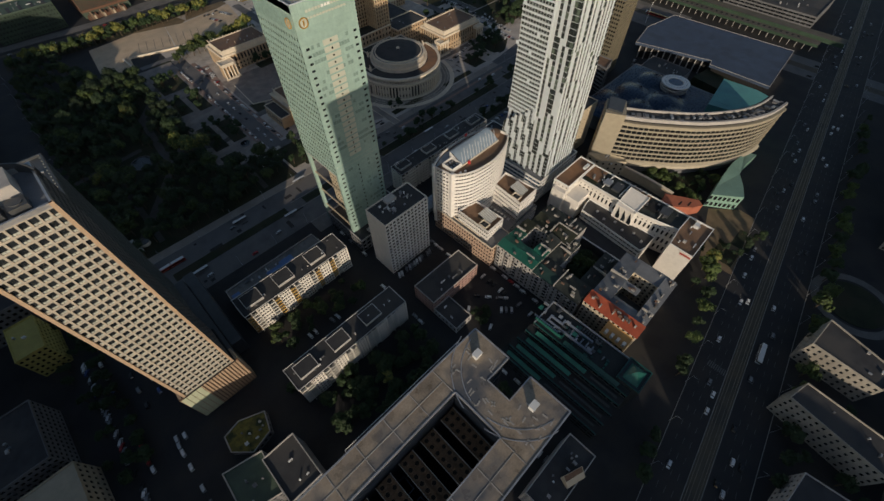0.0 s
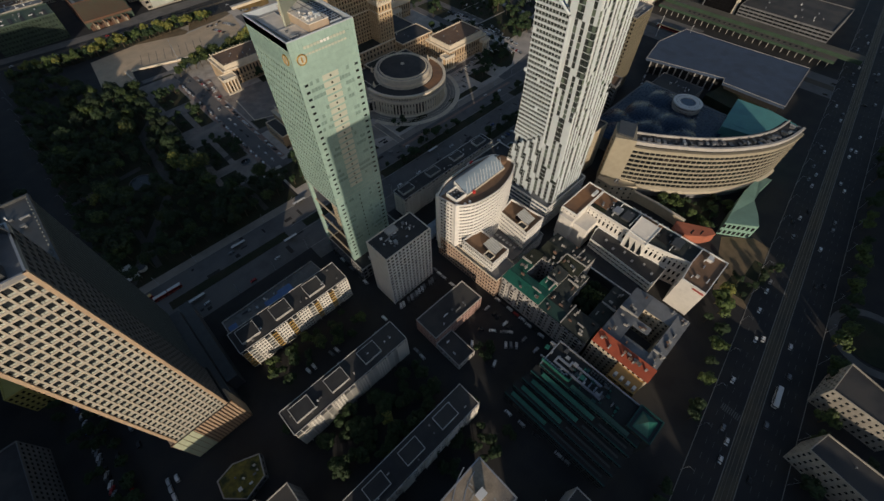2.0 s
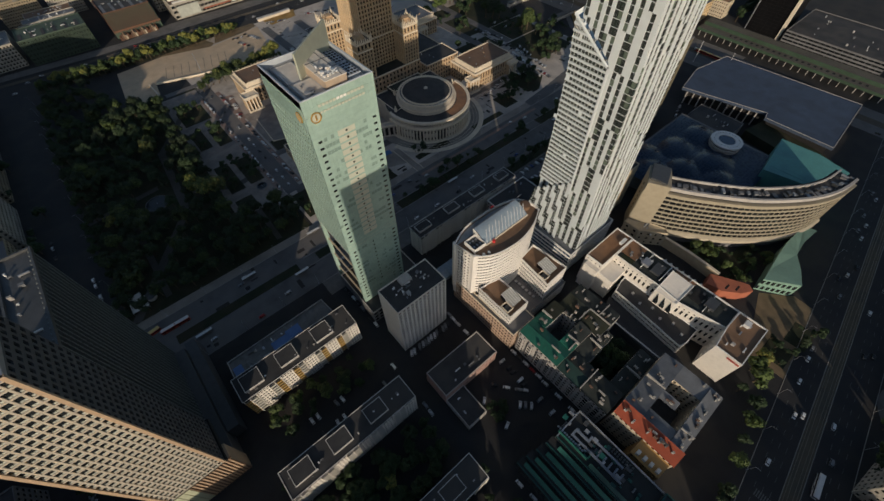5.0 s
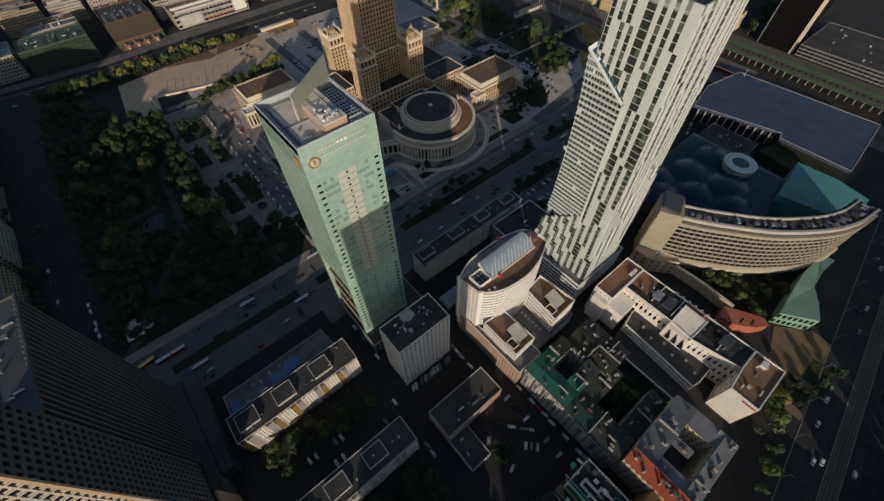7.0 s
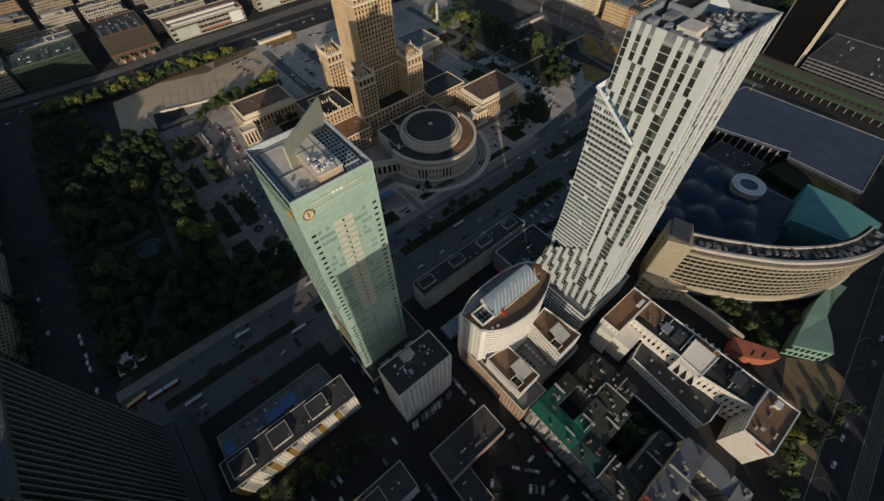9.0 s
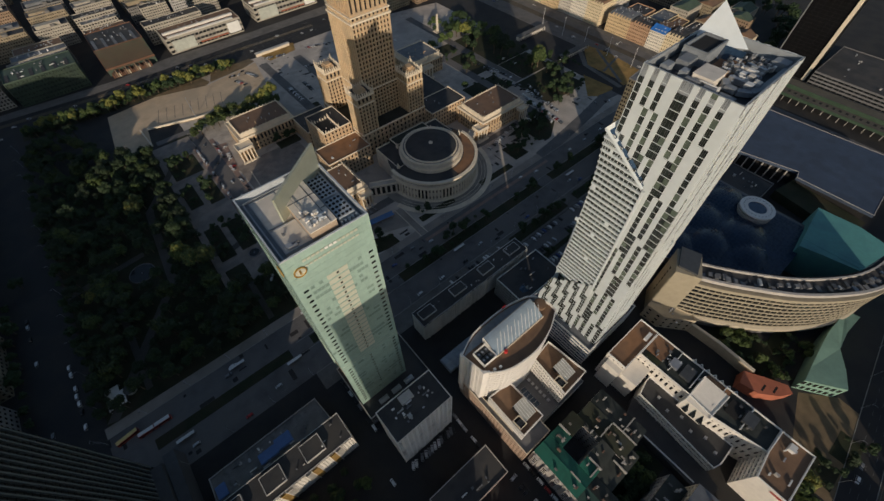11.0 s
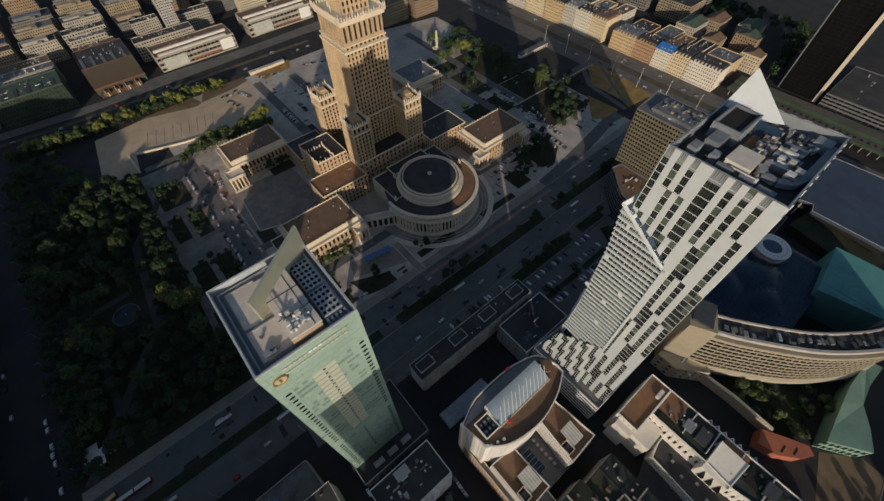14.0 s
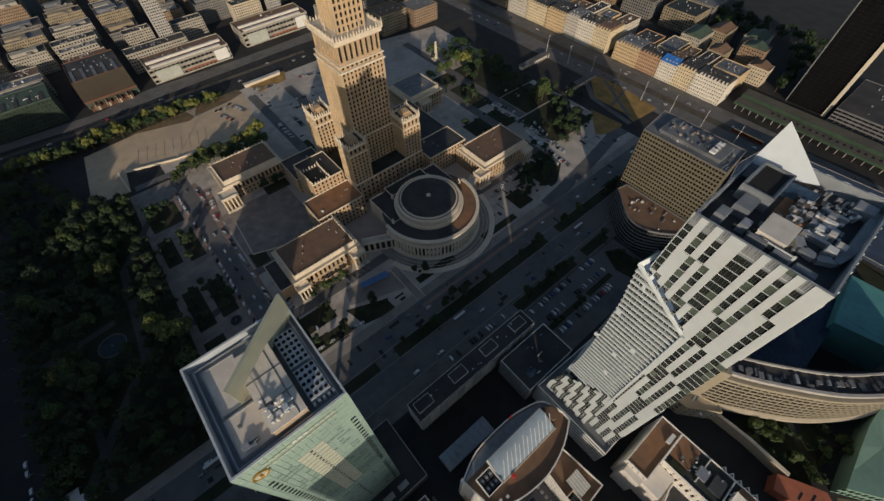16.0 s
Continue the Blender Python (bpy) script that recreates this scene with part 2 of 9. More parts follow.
def building(name, label, category, poly, h, wall, roof, storey=3.2, bay=3.4, fw=0.5, fh=0.5, deep=0.25, glassm=None, blind=(), base=0.0, par=0.9, vents=6, seed=1, group="", parm=None, sill=0.5):
    """A straight-sided building: walls with windows, roof, parapet and things on the roof."""
    x, y = poly[0]
    t = thing(name, label, category, x, y, 0, 0, group)
    loc = [(a - x, b - y) for a, b in poly]
    w, g = Geo(), Geo()
    nz = max(1, round((h - base) / storey))
    for i in range(len(loc)):
        p, q = loc[i], loc[(i + 1) % len(loc)]
        ln = math.dist(p, q)
        if i in blind or ln < 3:
            w.face([(*p, base), (*q, base), (*q, h), (*p, h)])
        else:
            facade(w, g, p, q, base, h, max(1, round(ln / bay)), nz, fw, fh, deep, sill)
    part("wall", w, wall, t)
    if g.f:
        tagged(part("window_glass", g, glassm or GLASS, t), kind="stuff")
    r = Geo().face([(*p, h - 0.02) for p in loc])
    part("roof", r, roof, t)
    if par:
        part("parapet", Geo().parapet(loc, h - 0.02, par, 0.4), parm or wall, t)
    if vents:
        xs, ys = [p[0] for p in loc], [p[1] for p in loc]
        dx, dy = (max(xs) - min(xs)) * 0.12, (max(ys) - min(ys)) * 0.15
        clutter(t, min(xs) + dx, min(ys) + dy, max(xs) - dx, max(ys) - dy, h - 0.03, vents, seed)
    return t

# ---- ground and roads ----
tagged(part("ground", Geo().prism(rect(-2500, -2500, 3000, 3000), -2.0, 0.0), ASPHALT), "dark worn asphalt and yards of the city centre", "ground", kind="structure")
# road colour lifted to paint in the brighter middle of the view
BRIGHTROAD = mat("brightened_grey_asphalt", (0.125, 0.122, 0.124), 0.8, var=0.35, scale=0.12, tint=(0.14, 0.132, 0.128), coarse=0.03)
REDPATH = mat("red_paving", (0.26, 0.185, 0.155), 0.85, var=0.3)
DIRT = mat("trodden_earth", (0.20, 0.145, 0.085), 0.95, var=0.35, scale=0.2, tint=(0.13, 0.10, 0.06))
# path colour darkened to hold the shade under the trees
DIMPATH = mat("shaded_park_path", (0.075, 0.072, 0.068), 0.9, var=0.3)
DIMWATER = mat("dark_pool_water", (0.012, 0.016, 0.018), 0.1, var=0.2, bump=0)
sheet("road_plater", rect(-60, 203, 470, 247), 0.03, BRIGHTROAD, "dark asphalt dual carriageway beside the palace square", "road")
sheet("road_park", rect(-74, 100, -46, 640), 0.035, ROADWAY, "dark asphalt street along the park with parked cars", "road")
sheet("road_far", [(-200, 640), (31, 621), (133, 609), (330, 602), (530, 560), (530, 612), (306, 650), (36, 645), (-200, 668)], 0.04, ROADWAY, "wide avenue with trams before the shop blocks", "road")
sheet("road_south", [(530, -60), (572, -60), (572, 900), (530, 900)], 0.05, BRIGHTROAD, "wide avenue in shade before the old tenements", "road")
JPA = math.atan2(0.12, 1)


def jp(s, d):
    """A point of the tram avenue: s along it, d across it."""
    return (80 + s * math.cos(JPA) - d * math.sin(JPA), -72 + s * math.sin(JPA) + d * math.cos(JPA))


sheet("road_avenue", [jp(-200, -22), jp(760, -22), jp(760, 20), jp(-200, 20)], 0.06, ROADWAY, "broad dark avenue with a tram track down its middle", "road")
TRACKBED = mat("track_bed", (0.10, 0.085, 0.06), 0.9, var=0.35, scale=0.3, tint=(0.06, 0.055, 0.045))
RAIL = mat("rail_steel", (0.30, 0.25, 0.19), 0.35, 0.8)
PAINT = mat("road_paint", (0.13, 0.13, 0.125), 0.7, var=0.4)
sheet("tram_bed", [jp(-200, -3.6), jp(760, -3.6), jp(760, 3.6), jp(-200, 3.6)], 0.12, TRACKBED, "gravelly tram track bed between kerbs", "tram track")
for d in (-2.6, -1.1, 1.1, 2.6):
    g = Geo().prism([jp(-200, d - 0.09), jp(760, d - 0.09), jp(760, d + 0.09), jp(-200, d + 0.09)], 0.1, 0.22)
    tagged(part("tram_rail", g, RAIL), "worn steel tram rail", "rail", "tram rails", "structure")
for d in (-3.8, 3.8, -22, 20):
    g = Geo().prism([jp(-200, d - 0.15), jp(760, d - 0.15), jp(760, d + 0.15), jp(-200, d + 0.15)], 0, 0.2)
    tagged(part("kerb", g, KERB), "stone kerb of the tram avenue", "kerb", "kerbs", "structure")
lines = Geo()
for d in (-16.4, -12.8, -9.2, 7.6, 11.2, 14.8):
    for s in range(-80, 600, 9):
        lines.prism([jp(s, d - 0.08), jp(s + 3.5, d - 0.08), jp(s + 3.5, d + 0.08), jp(s, d + 0.08)], 0.03, 0.066)
for y in (206.6, 210, 213.5, 236.5, 240, 243.5):
    for x in range(-55, 460, 9):
        lines.prism(rect(x, y - 0.08, x + 3.5, y + 0.08), 0.0, 0.036)
for cx, cy, k, vert in ((179, 222, 18, 1), (68, 204, 9, 1), (120, 204, 9, 1), (180, 236, 9, 1), (300, 205, 9, 1), (-36, 258, 8, 0), (165, -58, 10, 1)):
    for i in range(k):
        if vert:
            lines.prism(rect(cx, cy + i * 1.1, cx + 4, cy + i * 1.1 + 0.55), 0.0, 0.085)
        else:
            lines.prism(rect(cx + i * 1.1, cy, cx + i * 1.1 + 0.55, cy + 4), 0.0, 0.085)
tagged(part("road_marking", lines, PAINT), "worn white lane dashes and crossings", "road marking", kind="stuff")
# pavements, tram beds and lane lines of the far avenues
sheet("pavement_far", [(-120, 660), (36, 646), (306, 651), (345, 648), (345, 672), (230, 668), (120, 672), (60, 660), (-60, 668)], 0.086, PAVING, "grey pavement before the shop fronts", "pavement")
sheet("pavement_row", rect(570, 150, 579, 560), 0.12, PAVING, "pavement before the old tenement row", "pavement")
sheet("pavement_row", rect(520, 150, 530, 560), 0.12, PAVING, "pavement along the palace side of the avenue", "pavement")
sheet("tram_bed", [(-200, 652), (36, 633), (300, 628), (300, 634), (36, 639), (-200, 658)], 0.1, TRACKBED, "tram track bed along the far avenue", "tram track")
for q in (0.8, 2.2, 3.8, 5.2):
    g = Geo().prism([(36, 633 + q), (300, 628 + q), (300, 628.25 + q), (36, 633.25 + q)], 0.1, 0.2)
    tagged(part("tram_rail", g, RAIL), "worn steel tram rail", "rail", "tram rails", "structure")
far_lines = Geo()
for y0 in (612, 616, 620, 624, 642):
    for x in range(-20, 300, 9):
        far_lines.prism(rect(x, y0, x + 3.5, y0 + 0.2), 0.0, 0.05)
for x0 in (534, 538, 542, 560, 564, 568):
    for y in range(120, 700, 9):
        far_lines.prism(rect(x0, y, x0 + 0.2, y + 3.5), 0.0, 0.06)
for x0, y0, n0 in ((160, 548, 12), (160, 570, 10), (203, 482, 12), (221, 488, 9), (380, 276, 14), (300, 290, 14), (112, 302, 12)):
    for k in range(n0):
        far_lines.prism(rect(x0 + (k * 2.6 if x0 in (160, 300) else 0), y0 + (0 if x0 in (160, 300) else k * 2.6), x0 + (k * 2.6 + 0.15 if x0 in (160, 300) else 5), y0 + (5 if x0 in (160, 300) else k * 2.6 + 0.15)), 0.0, 0.13)
tagged(part("lane_marking", far_lines, PAINT), "worn lane dashes and parking bay lines", "road marking", kind="stuff")
# side streets
for i, (p, lab) in enumerate((
        (rect(118, -60, 130, 203), "narrow shaded street between offices and tenements"),
        (rect(66, 60, 77, 203), "narrow shaded street beside the slab blocks"),
        (rect(-60, 112, 77, 124), "shaded lane between slab blocks"),
        (rect(186, 92, 197, 203), "shaded service street beside the white tower"),
        (rect(186, 62, 260, 92), "shaded street beside the white tower"))):
    sheet("road_side", p, 0.012 + 0.005 * i, ROADWAY, lab, "road")
# lighter median and edge strips of the carriageway
sheet("median", rect(-25, 222, 60, 229), 0.16, GRASS, "dark grass median of the carriageway", "median")
sheet("median", rect(75, 222, 135, 229), 0.16, GRASS, "dark grass median of the carriageway", "median")
sheet("median", rect(150, 221, 300, 230), 0.16, GRASS, "dark grass median with small trees", "median")
sheet("median", rect(315, 221, 430, 230), 0.16, GRASS, "dark grass median with small trees", "median")
sheet("pavement_park", rect(-46, 247, 470, 254), 0.14, PLAZA, "pale pavement along the park side", "pavement")
sheet("pavement_plater", rect(66, 190, 470, 203), 0.13, PAVING, "paved strip with parked cars", "pavement")
# palace ground: squares, drives and lawns
# palace paving lightened in colour, as the middle of the view is brighter
PALACEPAVE = mat("palace_paving", (0.50, 0.45, 0.40), 0.85, var=0.4, scale=0.12, tint=(0.36, 0.325, 0.295), coarse=0.03)
# parade concrete tinted warm: the sun's tone is in the colour
PARADE = mat("parade_concrete_sunlit", (0.55, 0.425, 0.295), 0.9, var=0.25, scale=0.1, tint=(0.45, 0.36, 0.26), coarse=0.03)
sheet("palace_square", rect(88, 254, 470, 600), 0.02, PALACEPAVE, "worn grey paving round the palace, lightened in colour", "square")
sheet("parade_square", [(25, 512), (56, 507), (60, 537), (109, 520), (186, 514), (200, 590), (180, 586), (136, 579), (84, 594), (34, 588)], 0.1, PARADE, "pale concrete parade ground with faint lines", "square")
sheet("earth_strip", [(70, 600), (84, 594), (136, 579), (142, 584), (136, 603)], 0.11, DIRT, "bare earth strip with dry grass beside the avenue", "earth strip")
sheet("dry_lawn", [(142, 583), (184, 587), (200, 593), (198, 603), (150, 603)], 0.13, DIRT, "dry grass strip beside the avenue", "lawn")
sheet("dry_lawn", [(209, 612), (258, 604), (251, 585), (216, 581)], 0.13, LITDRYGRASS, "dry oval lawn beside the avenue", "lawn")
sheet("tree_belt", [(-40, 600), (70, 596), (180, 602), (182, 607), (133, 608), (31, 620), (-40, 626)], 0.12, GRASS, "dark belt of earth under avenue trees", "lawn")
sheet("car_park", rect(196, 470, 350, 580), 0.07, PALACEPAVE, "grey car park behind the palace", "square")
sheet("red_paving", [(92, 425), (107, 417), (113, 465), (98, 468)], 0.16, REDPATH, "reddish paving before the wing porch", "pavement")
sheet("lawn", [(67, 489), (92, 488), (90, 503), (69, 503)], 0.14, GRASS, "dark square bed beside the parade ground", "lawn")
for k, (xa, ya, xb, yb) in enumerate(((54, 539, 56, 507), (60, 537, 104, 524), (104, 524, 172, 515))):
    d = Vector((yb - ya, xa - xb)).normalized() * 0.5
    w = thing("terrace_wall", "low pale stone wall round the parade ground", "wall", xa, ya, 0, group="terrace walls")
    part("wall", Geo().prism([(d.x, d.y), (-d.x, -d.y), (xb - xa - d.x, yb - ya - d.y), (xb - xa + d.x, yb - ya + d.y)][::-1], 0, 1.6), SANDPALE, w)
    part("coping", Geo().prism([(d.x * 1.4, d.y * 1.4), (-d.x * 1.4, -d.y * 1.4), (xb - xa - d.x * 1.4, yb - ya - d.y * 1.4), (xb - xa + d.x * 1.4, yb - ya + d.y * 1.4)][::-1], 1.6, 1.85), SANDPALE, w)
for k in range(9):
    sheet("plaza_line", [(72 + k * 8.0, 542 - k * 1.2), (72.5 + k * 8.0, 542 - k * 1.2), (79.5 + k * 8.0, 566 - k * 1.2), (79 + k * 8.0, 566 - k * 1.2)], 0.125, PAVING, "faint dark joint line on the parade ground", "paving joint")
pv = thing("low_pavilion", "long low pale pavilion beside the avenue", "pavilion", 207, 600)
part("wall", Geo().box(0, 0, 0, 44, 3.5, 3), SANDPALE, pv)
part("roof", Geo().box(-0.6, -0.6, 3, 44.6, 4.1, 3.5, bottom=True), WHITEROOF, pv)
# dimmed version of the palace paving, with the shade in its colour
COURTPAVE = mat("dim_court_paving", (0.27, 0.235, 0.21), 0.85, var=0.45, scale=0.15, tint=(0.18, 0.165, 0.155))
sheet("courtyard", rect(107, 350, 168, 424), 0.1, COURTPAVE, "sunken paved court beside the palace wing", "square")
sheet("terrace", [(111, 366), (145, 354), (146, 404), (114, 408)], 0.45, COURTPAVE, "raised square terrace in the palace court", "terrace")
for p in (rect(90, 262, 112, 292), [(141, 275), (169, 264), (170, 251), (145, 257)], rect(309, 261, 326, 280), [(327, 290), (381, 300), (381, 276), (359, 262), (346, 266), (346, 284)], rect(150, 420, 172, 432), rect(108, 352, 120, 368), rect(206, 440, 216, 468), rect(266, 432, 300, 440), rect(348, 350, 396, 380), rect(372, 392, 470, 470), rect(400, 300, 460, 350), rect(415, 352, 462, 391)):
    sheet("lawn", p, 0.12, GRASS, "dark clipped lawn bed beside the palace drive", "lawn")
sheet("dry_lawn", [(529, 357), (494, 322), (494, 284), (488, 269), (527, 266), (536, 325)], 0.14, LITDRYGRASS, "dry lawn crossed by paths, coloured as sunlit", "lawn")
sheet("dry_lawn", [(473, 312), (442, 282), (458, 268), (476, 274)], 0.14, LITDRYGRASS, "dry lawn beside a path, coloured as sunlit", "lawn")
for p in ([(496, 300), (533, 308), (533, 311), (496, 303)], [(490, 276), (493, 274), (533, 336), (530, 338)], [(430, 290), (478, 350), (474, 353), (426, 293)], [(480, 270), (486, 269), (494, 322), (520, 352), (514, 354), (489, 325)]):
    sheet("path", p, 0.16 + 0.0004 * (p[0][0] + p[1][1] * 0.3) % 0.06, PAVING, "pale footpath across the dry lawn", "path")
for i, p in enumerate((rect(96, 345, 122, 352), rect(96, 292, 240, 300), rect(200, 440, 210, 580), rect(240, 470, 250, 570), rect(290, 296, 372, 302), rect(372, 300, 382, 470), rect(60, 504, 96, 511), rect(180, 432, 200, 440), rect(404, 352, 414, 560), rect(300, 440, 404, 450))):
    sheet("drive", p, 0.13 + 0.005 * i, BRIGHTROAD, "lightened asphalt drive across the palace square", "road")
sheet("drive", rect(88.5, 296, 101, 500), 0.17, BRIGHTROAD, "asphalt drive with parked cars before the wing", "road")
for x0 in (84.2, 101.2):
    sheet("drive_pavement", rect(x0, 304, x0 + 4.2, 480), 0.19, REDPATH, "reddish pavement strip with parked cars", "pavement")
sheet("footpath", [(56, 379), (88, 383), (88, 387), (56, 383)], 0.21, PLAZA, "pale straight footpath to the drive", "path")
for p in ([(111, 366), (145, 354), (145.2, 354.6), (111.2, 366.6)], [(110.8, 366), (111.5, 366), (114.5, 408), (113.8, 408)]):
    tagged(part("terrace_kerb", Geo().prism(p, 0, 0.9), SANDPALE), "pale stone edge of the court terrace", "kerb", "terrace steps", "structure")
an = thing("palace_annex", "low sandstone annex with dark roof beside the wing", "palace wing", 112, 312)
part("wall", Geo().box(0, 0, 0, 9.8, 29, 10), SANDSTONE, an)
part("roof", Geo().box(0.4, 0.4, 10, 9.6, 28.6, 10.1), BITUMEN, an)
part("parapet", Geo().parapet(rect(0, 0, 9.8, 29), 10, 0.9, 0.45), SANDPALE, an)
for k in range(7):
    part("window", Geo().box(-0.06, 2 + 3.8 * k, 2.5, 0.1, 3.6 + 3.8 * k, 6.5, bottom=True), GLASS, an)
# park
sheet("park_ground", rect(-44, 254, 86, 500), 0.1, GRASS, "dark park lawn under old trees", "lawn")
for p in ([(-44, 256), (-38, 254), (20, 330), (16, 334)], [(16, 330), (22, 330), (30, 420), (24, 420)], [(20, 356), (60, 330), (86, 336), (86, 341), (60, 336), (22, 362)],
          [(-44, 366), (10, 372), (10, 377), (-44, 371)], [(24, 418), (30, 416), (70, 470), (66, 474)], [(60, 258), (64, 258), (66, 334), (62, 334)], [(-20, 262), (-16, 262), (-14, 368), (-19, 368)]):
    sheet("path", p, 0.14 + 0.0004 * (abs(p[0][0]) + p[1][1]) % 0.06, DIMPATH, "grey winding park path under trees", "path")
sheet("park_square", [(47, 296), (88, 296), (88, 500), (53, 500)], 0.155, COURTPAVE, "worn paving between the park and the drive, dimmed in colour", "square")
for i, p in enumerate((rect(71, 327, 83, 364), rect(54, 326, 66, 366), rect(71, 392, 83, 424), rect(55, 396, 66, 428), rect(57, 440, 82, 470), rect(52, 300, 66, 316))):
    sheet("lawn", p, 0.22, GRASS, "dark planted bed on the park square", "lawn")
for p in (rect(100, 258, 136, 268), rect(104, 275, 134, 290), rect(196, 258, 232, 264), rect(262, 256, 300, 262)):
    sheet("lawn", p, 0.23, GRASS, "dark planted bed beside the palace forecourt", "lawn")
# bicycle path, kerbs and drives along the carriageway
sheet("cycle_path", rect(186, 240.2, 330, 243.0), 0.15, REDPATH, "narrow red cycle path beside the road", "path")
for y in (203, 247, 220.9, 230.1):
    g = Geo().prism(rect(-46 if y > 240 else 66, y - 0.2, 460, y + 0.2), 0, 0.24)
    tagged(part("kerb", g, KERB), "stone kerb of the carriageway", "kerb", "kerbs", "structure")
sheet("approach", rect(186.5, 247.2, 191.5, 283), 0.2, PLAZA, "pale paved approach to the hall", "path")
for x in (185.6, 192.0):
    g = Geo().prism(rect(x, 247.4, x + 0.4, 283), 0, 0.5)
    tagged(part("approach_kerb", g, SANDPALE), "pale stone edge of the approach", "kerb", "approach edges", "structure")
sheet("curving_road", [(330, 247), (353, 247), (416, 256), (456, 264), (470, 262), (470, 272), (452, 275), (410, 267), (350, 258), (330, 256)], 0.16, BRIGHTROAD, "asphalt slip road that curves off", "road")
sheet("corner_square", [(236, -12), (284, 3), (299, -14), (296, -42), (236, -48)], 0.02, DIRT, "worn brown paving beside the shell hall", "square")
for p in (rect(242, -30, 256, -16), rect(262, -34, 280, -22)):
    sheet("lawn", p, 0.12, GRASS, "dark bed on the corner square", "lawn")
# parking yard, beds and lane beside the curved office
sheet("parking_yard", rect(232, 150, 342, 189.5), 0.07, BRIGHTROAD, "lightened asphalt yard with parked cars", "car park")
for p in (rect(236, 192, 300, 200), rect(312, 192, 340, 200), [(322, 152), (338, 158), (338, 180), (326, 186), (318, 170)], rect(240, 168, 276, 172), rect(284, 168, 312, 172)):
    sheet("lawn", p, 0.16, GRASS, "dark planted bed beside the parking yard", "lawn")
rp = random.Random(71)
patches = Geo()
for k in range(150):
    x, y = (rp.uniform(92, 460), rp.uniform(256, 300)) if k < 60 else (rp.uniform(-50, 460), rp.uniform(204, 246)) if k < 105 else (rp.uniform(196, 350), rp.uniform(472, 580))
    w, d = rp.uniform(1.5, 9), rp.uniform(0.8, 3.2)
    if rp.random() < 0.5:
        w, d = d, w
    patches.prism(rect(x, y, x + w, y + d), 0.0, (0.03 if k < 60 else 0.04 if k < 105 else 0.08) + 0.0001 * k)
tagged(part("road_patch", patches, ASPHALT), "dark asphalt repair patches in the paving", "road patch", kind="stuff")
# ring round the round hall
for r0, r1 in ((45.2, 45.8), (48.2, 48.8)):
    g = Geo().ring(242, 303, r0 + 0.15, r1 - 0.15, 0, 0.26, 48, a0=math.pi * 1.1, a1=math.pi * 1.9)
    tagged(part("terrace_kerb", g, SANDPALE), "pale curved step of the terrace", "kerb", "terrace steps", "structure")
g = Geo().ring(242, 303, 42, 51, -0.05, 0.16, 48, a0=math.pi * 0.98, a1=math.pi * 2.03)
tagged(part("ring_terrace", g, PLAZA), "curved paved terrace round the hall", "terrace", kind="structure")
g = Geo().ring(242, 303, 50.5, 55, -0.05, 0.3, 48, a0=math.pi * 1.1, a1=math.pi * 1.96)
tagged(part("ring_path", g, SANDPALE), "pale stone ring path round the hall", "path", kind="structure")
for x, y, r, lab in ((77, 319, 4.5, "round fountain basin with a stone rim"), (4, 356, 9, "large round park fountain in the shade")):
    f = thing("fountain", lab, "fountain", x, y, 0.1)
    part("rim", Geo().ring(0, 0, r - 0.6, r, 0, 0.7, 32), DARKCONC, f)
    part("water", Geo().disc(0, 0, r - 0.6, 0, 0.4, 32), DIMWATER, f)
    part("nozzle", Geo().disc(0, 0, 0.5, 0.3, 1.3, 10, r2=0.2), STEEL, f)
for p in (rect(275, 15, 300, 58), rect(300, 20, 325, 30)):
    sheet("garden", p, 0.6, GRASS, "planted garden below the curved office", "garden")
sheet("forecourt", [(146, 276), (186, 262), (186, 282), (150, 290)], 0.08, PLAZA, "pale paved forecourt by the road", "square")
g = thing("garden_wall", "low pale curved wall round the garden", "wall", 270, 70)
part("wall", Geo().prism([(0, 0), (1.2, 0), (2.2, -20), (0.6, -42), (-0.8, -42), (0.8, -20)], 0, 8.4), TAN, g)
part("coping", Geo().prism([(-0.3, 0), (1.5, 0), (2.5, -20), (0.9, -42.2), (-1.1, -42.2), (0.5, -20)], 8.4, 9.0), SANDPALE, g)

# ---- green glass hotel tower ----
ICPANEL = mat("green_white_panel", (0.34, 0.475, 0.425), 0.22, var=0.16, scale=0.4, rand=0.05, spec=0.7, bump=0.03)
ICTINT = glass("pale_green_glass", (0.27, 0.39, 0.35), 0.15, var=0.2)
ICBAND = mat("mint_panel", (0.39, 0.50, 0.44), 0.25, var=0.1, spec=0.7, bump=0.02)
ICDARK = glass("dark_green_glass", (0.022, 0.055, 0.045), 0.15)
ICPALE = mat("cream_panel", (0.50, 0.515, 0.43), 0.4, var=0.1)
ICROOF = mat("pale_roof_deck", (0.70, 0.65, 0.58), 0.85, var=0.25, scale=0.3, tint=(0.60, 0.56, 0.50))
ICGUTTER = mat("blue_grey_gutter", (0.24, 0.27, 0.30), 0.7, var=0.3)
ICFAN = mat("fan_sheet_metal", (0.50, 0.55, 0.60), 0.5, 0.1, var=0.15)
ICTAN = mat("tan_roof_wall", (0.42, 0.33, 0.25), 0.8, var=0.15)
SAGE = mat("sage_panel", (0.36, 0.38, 0.31), 0.6, var=0.12)
GOLD = mat("gold_metal", (0.75, 0.45, 0.12), 0.35, 0.7)


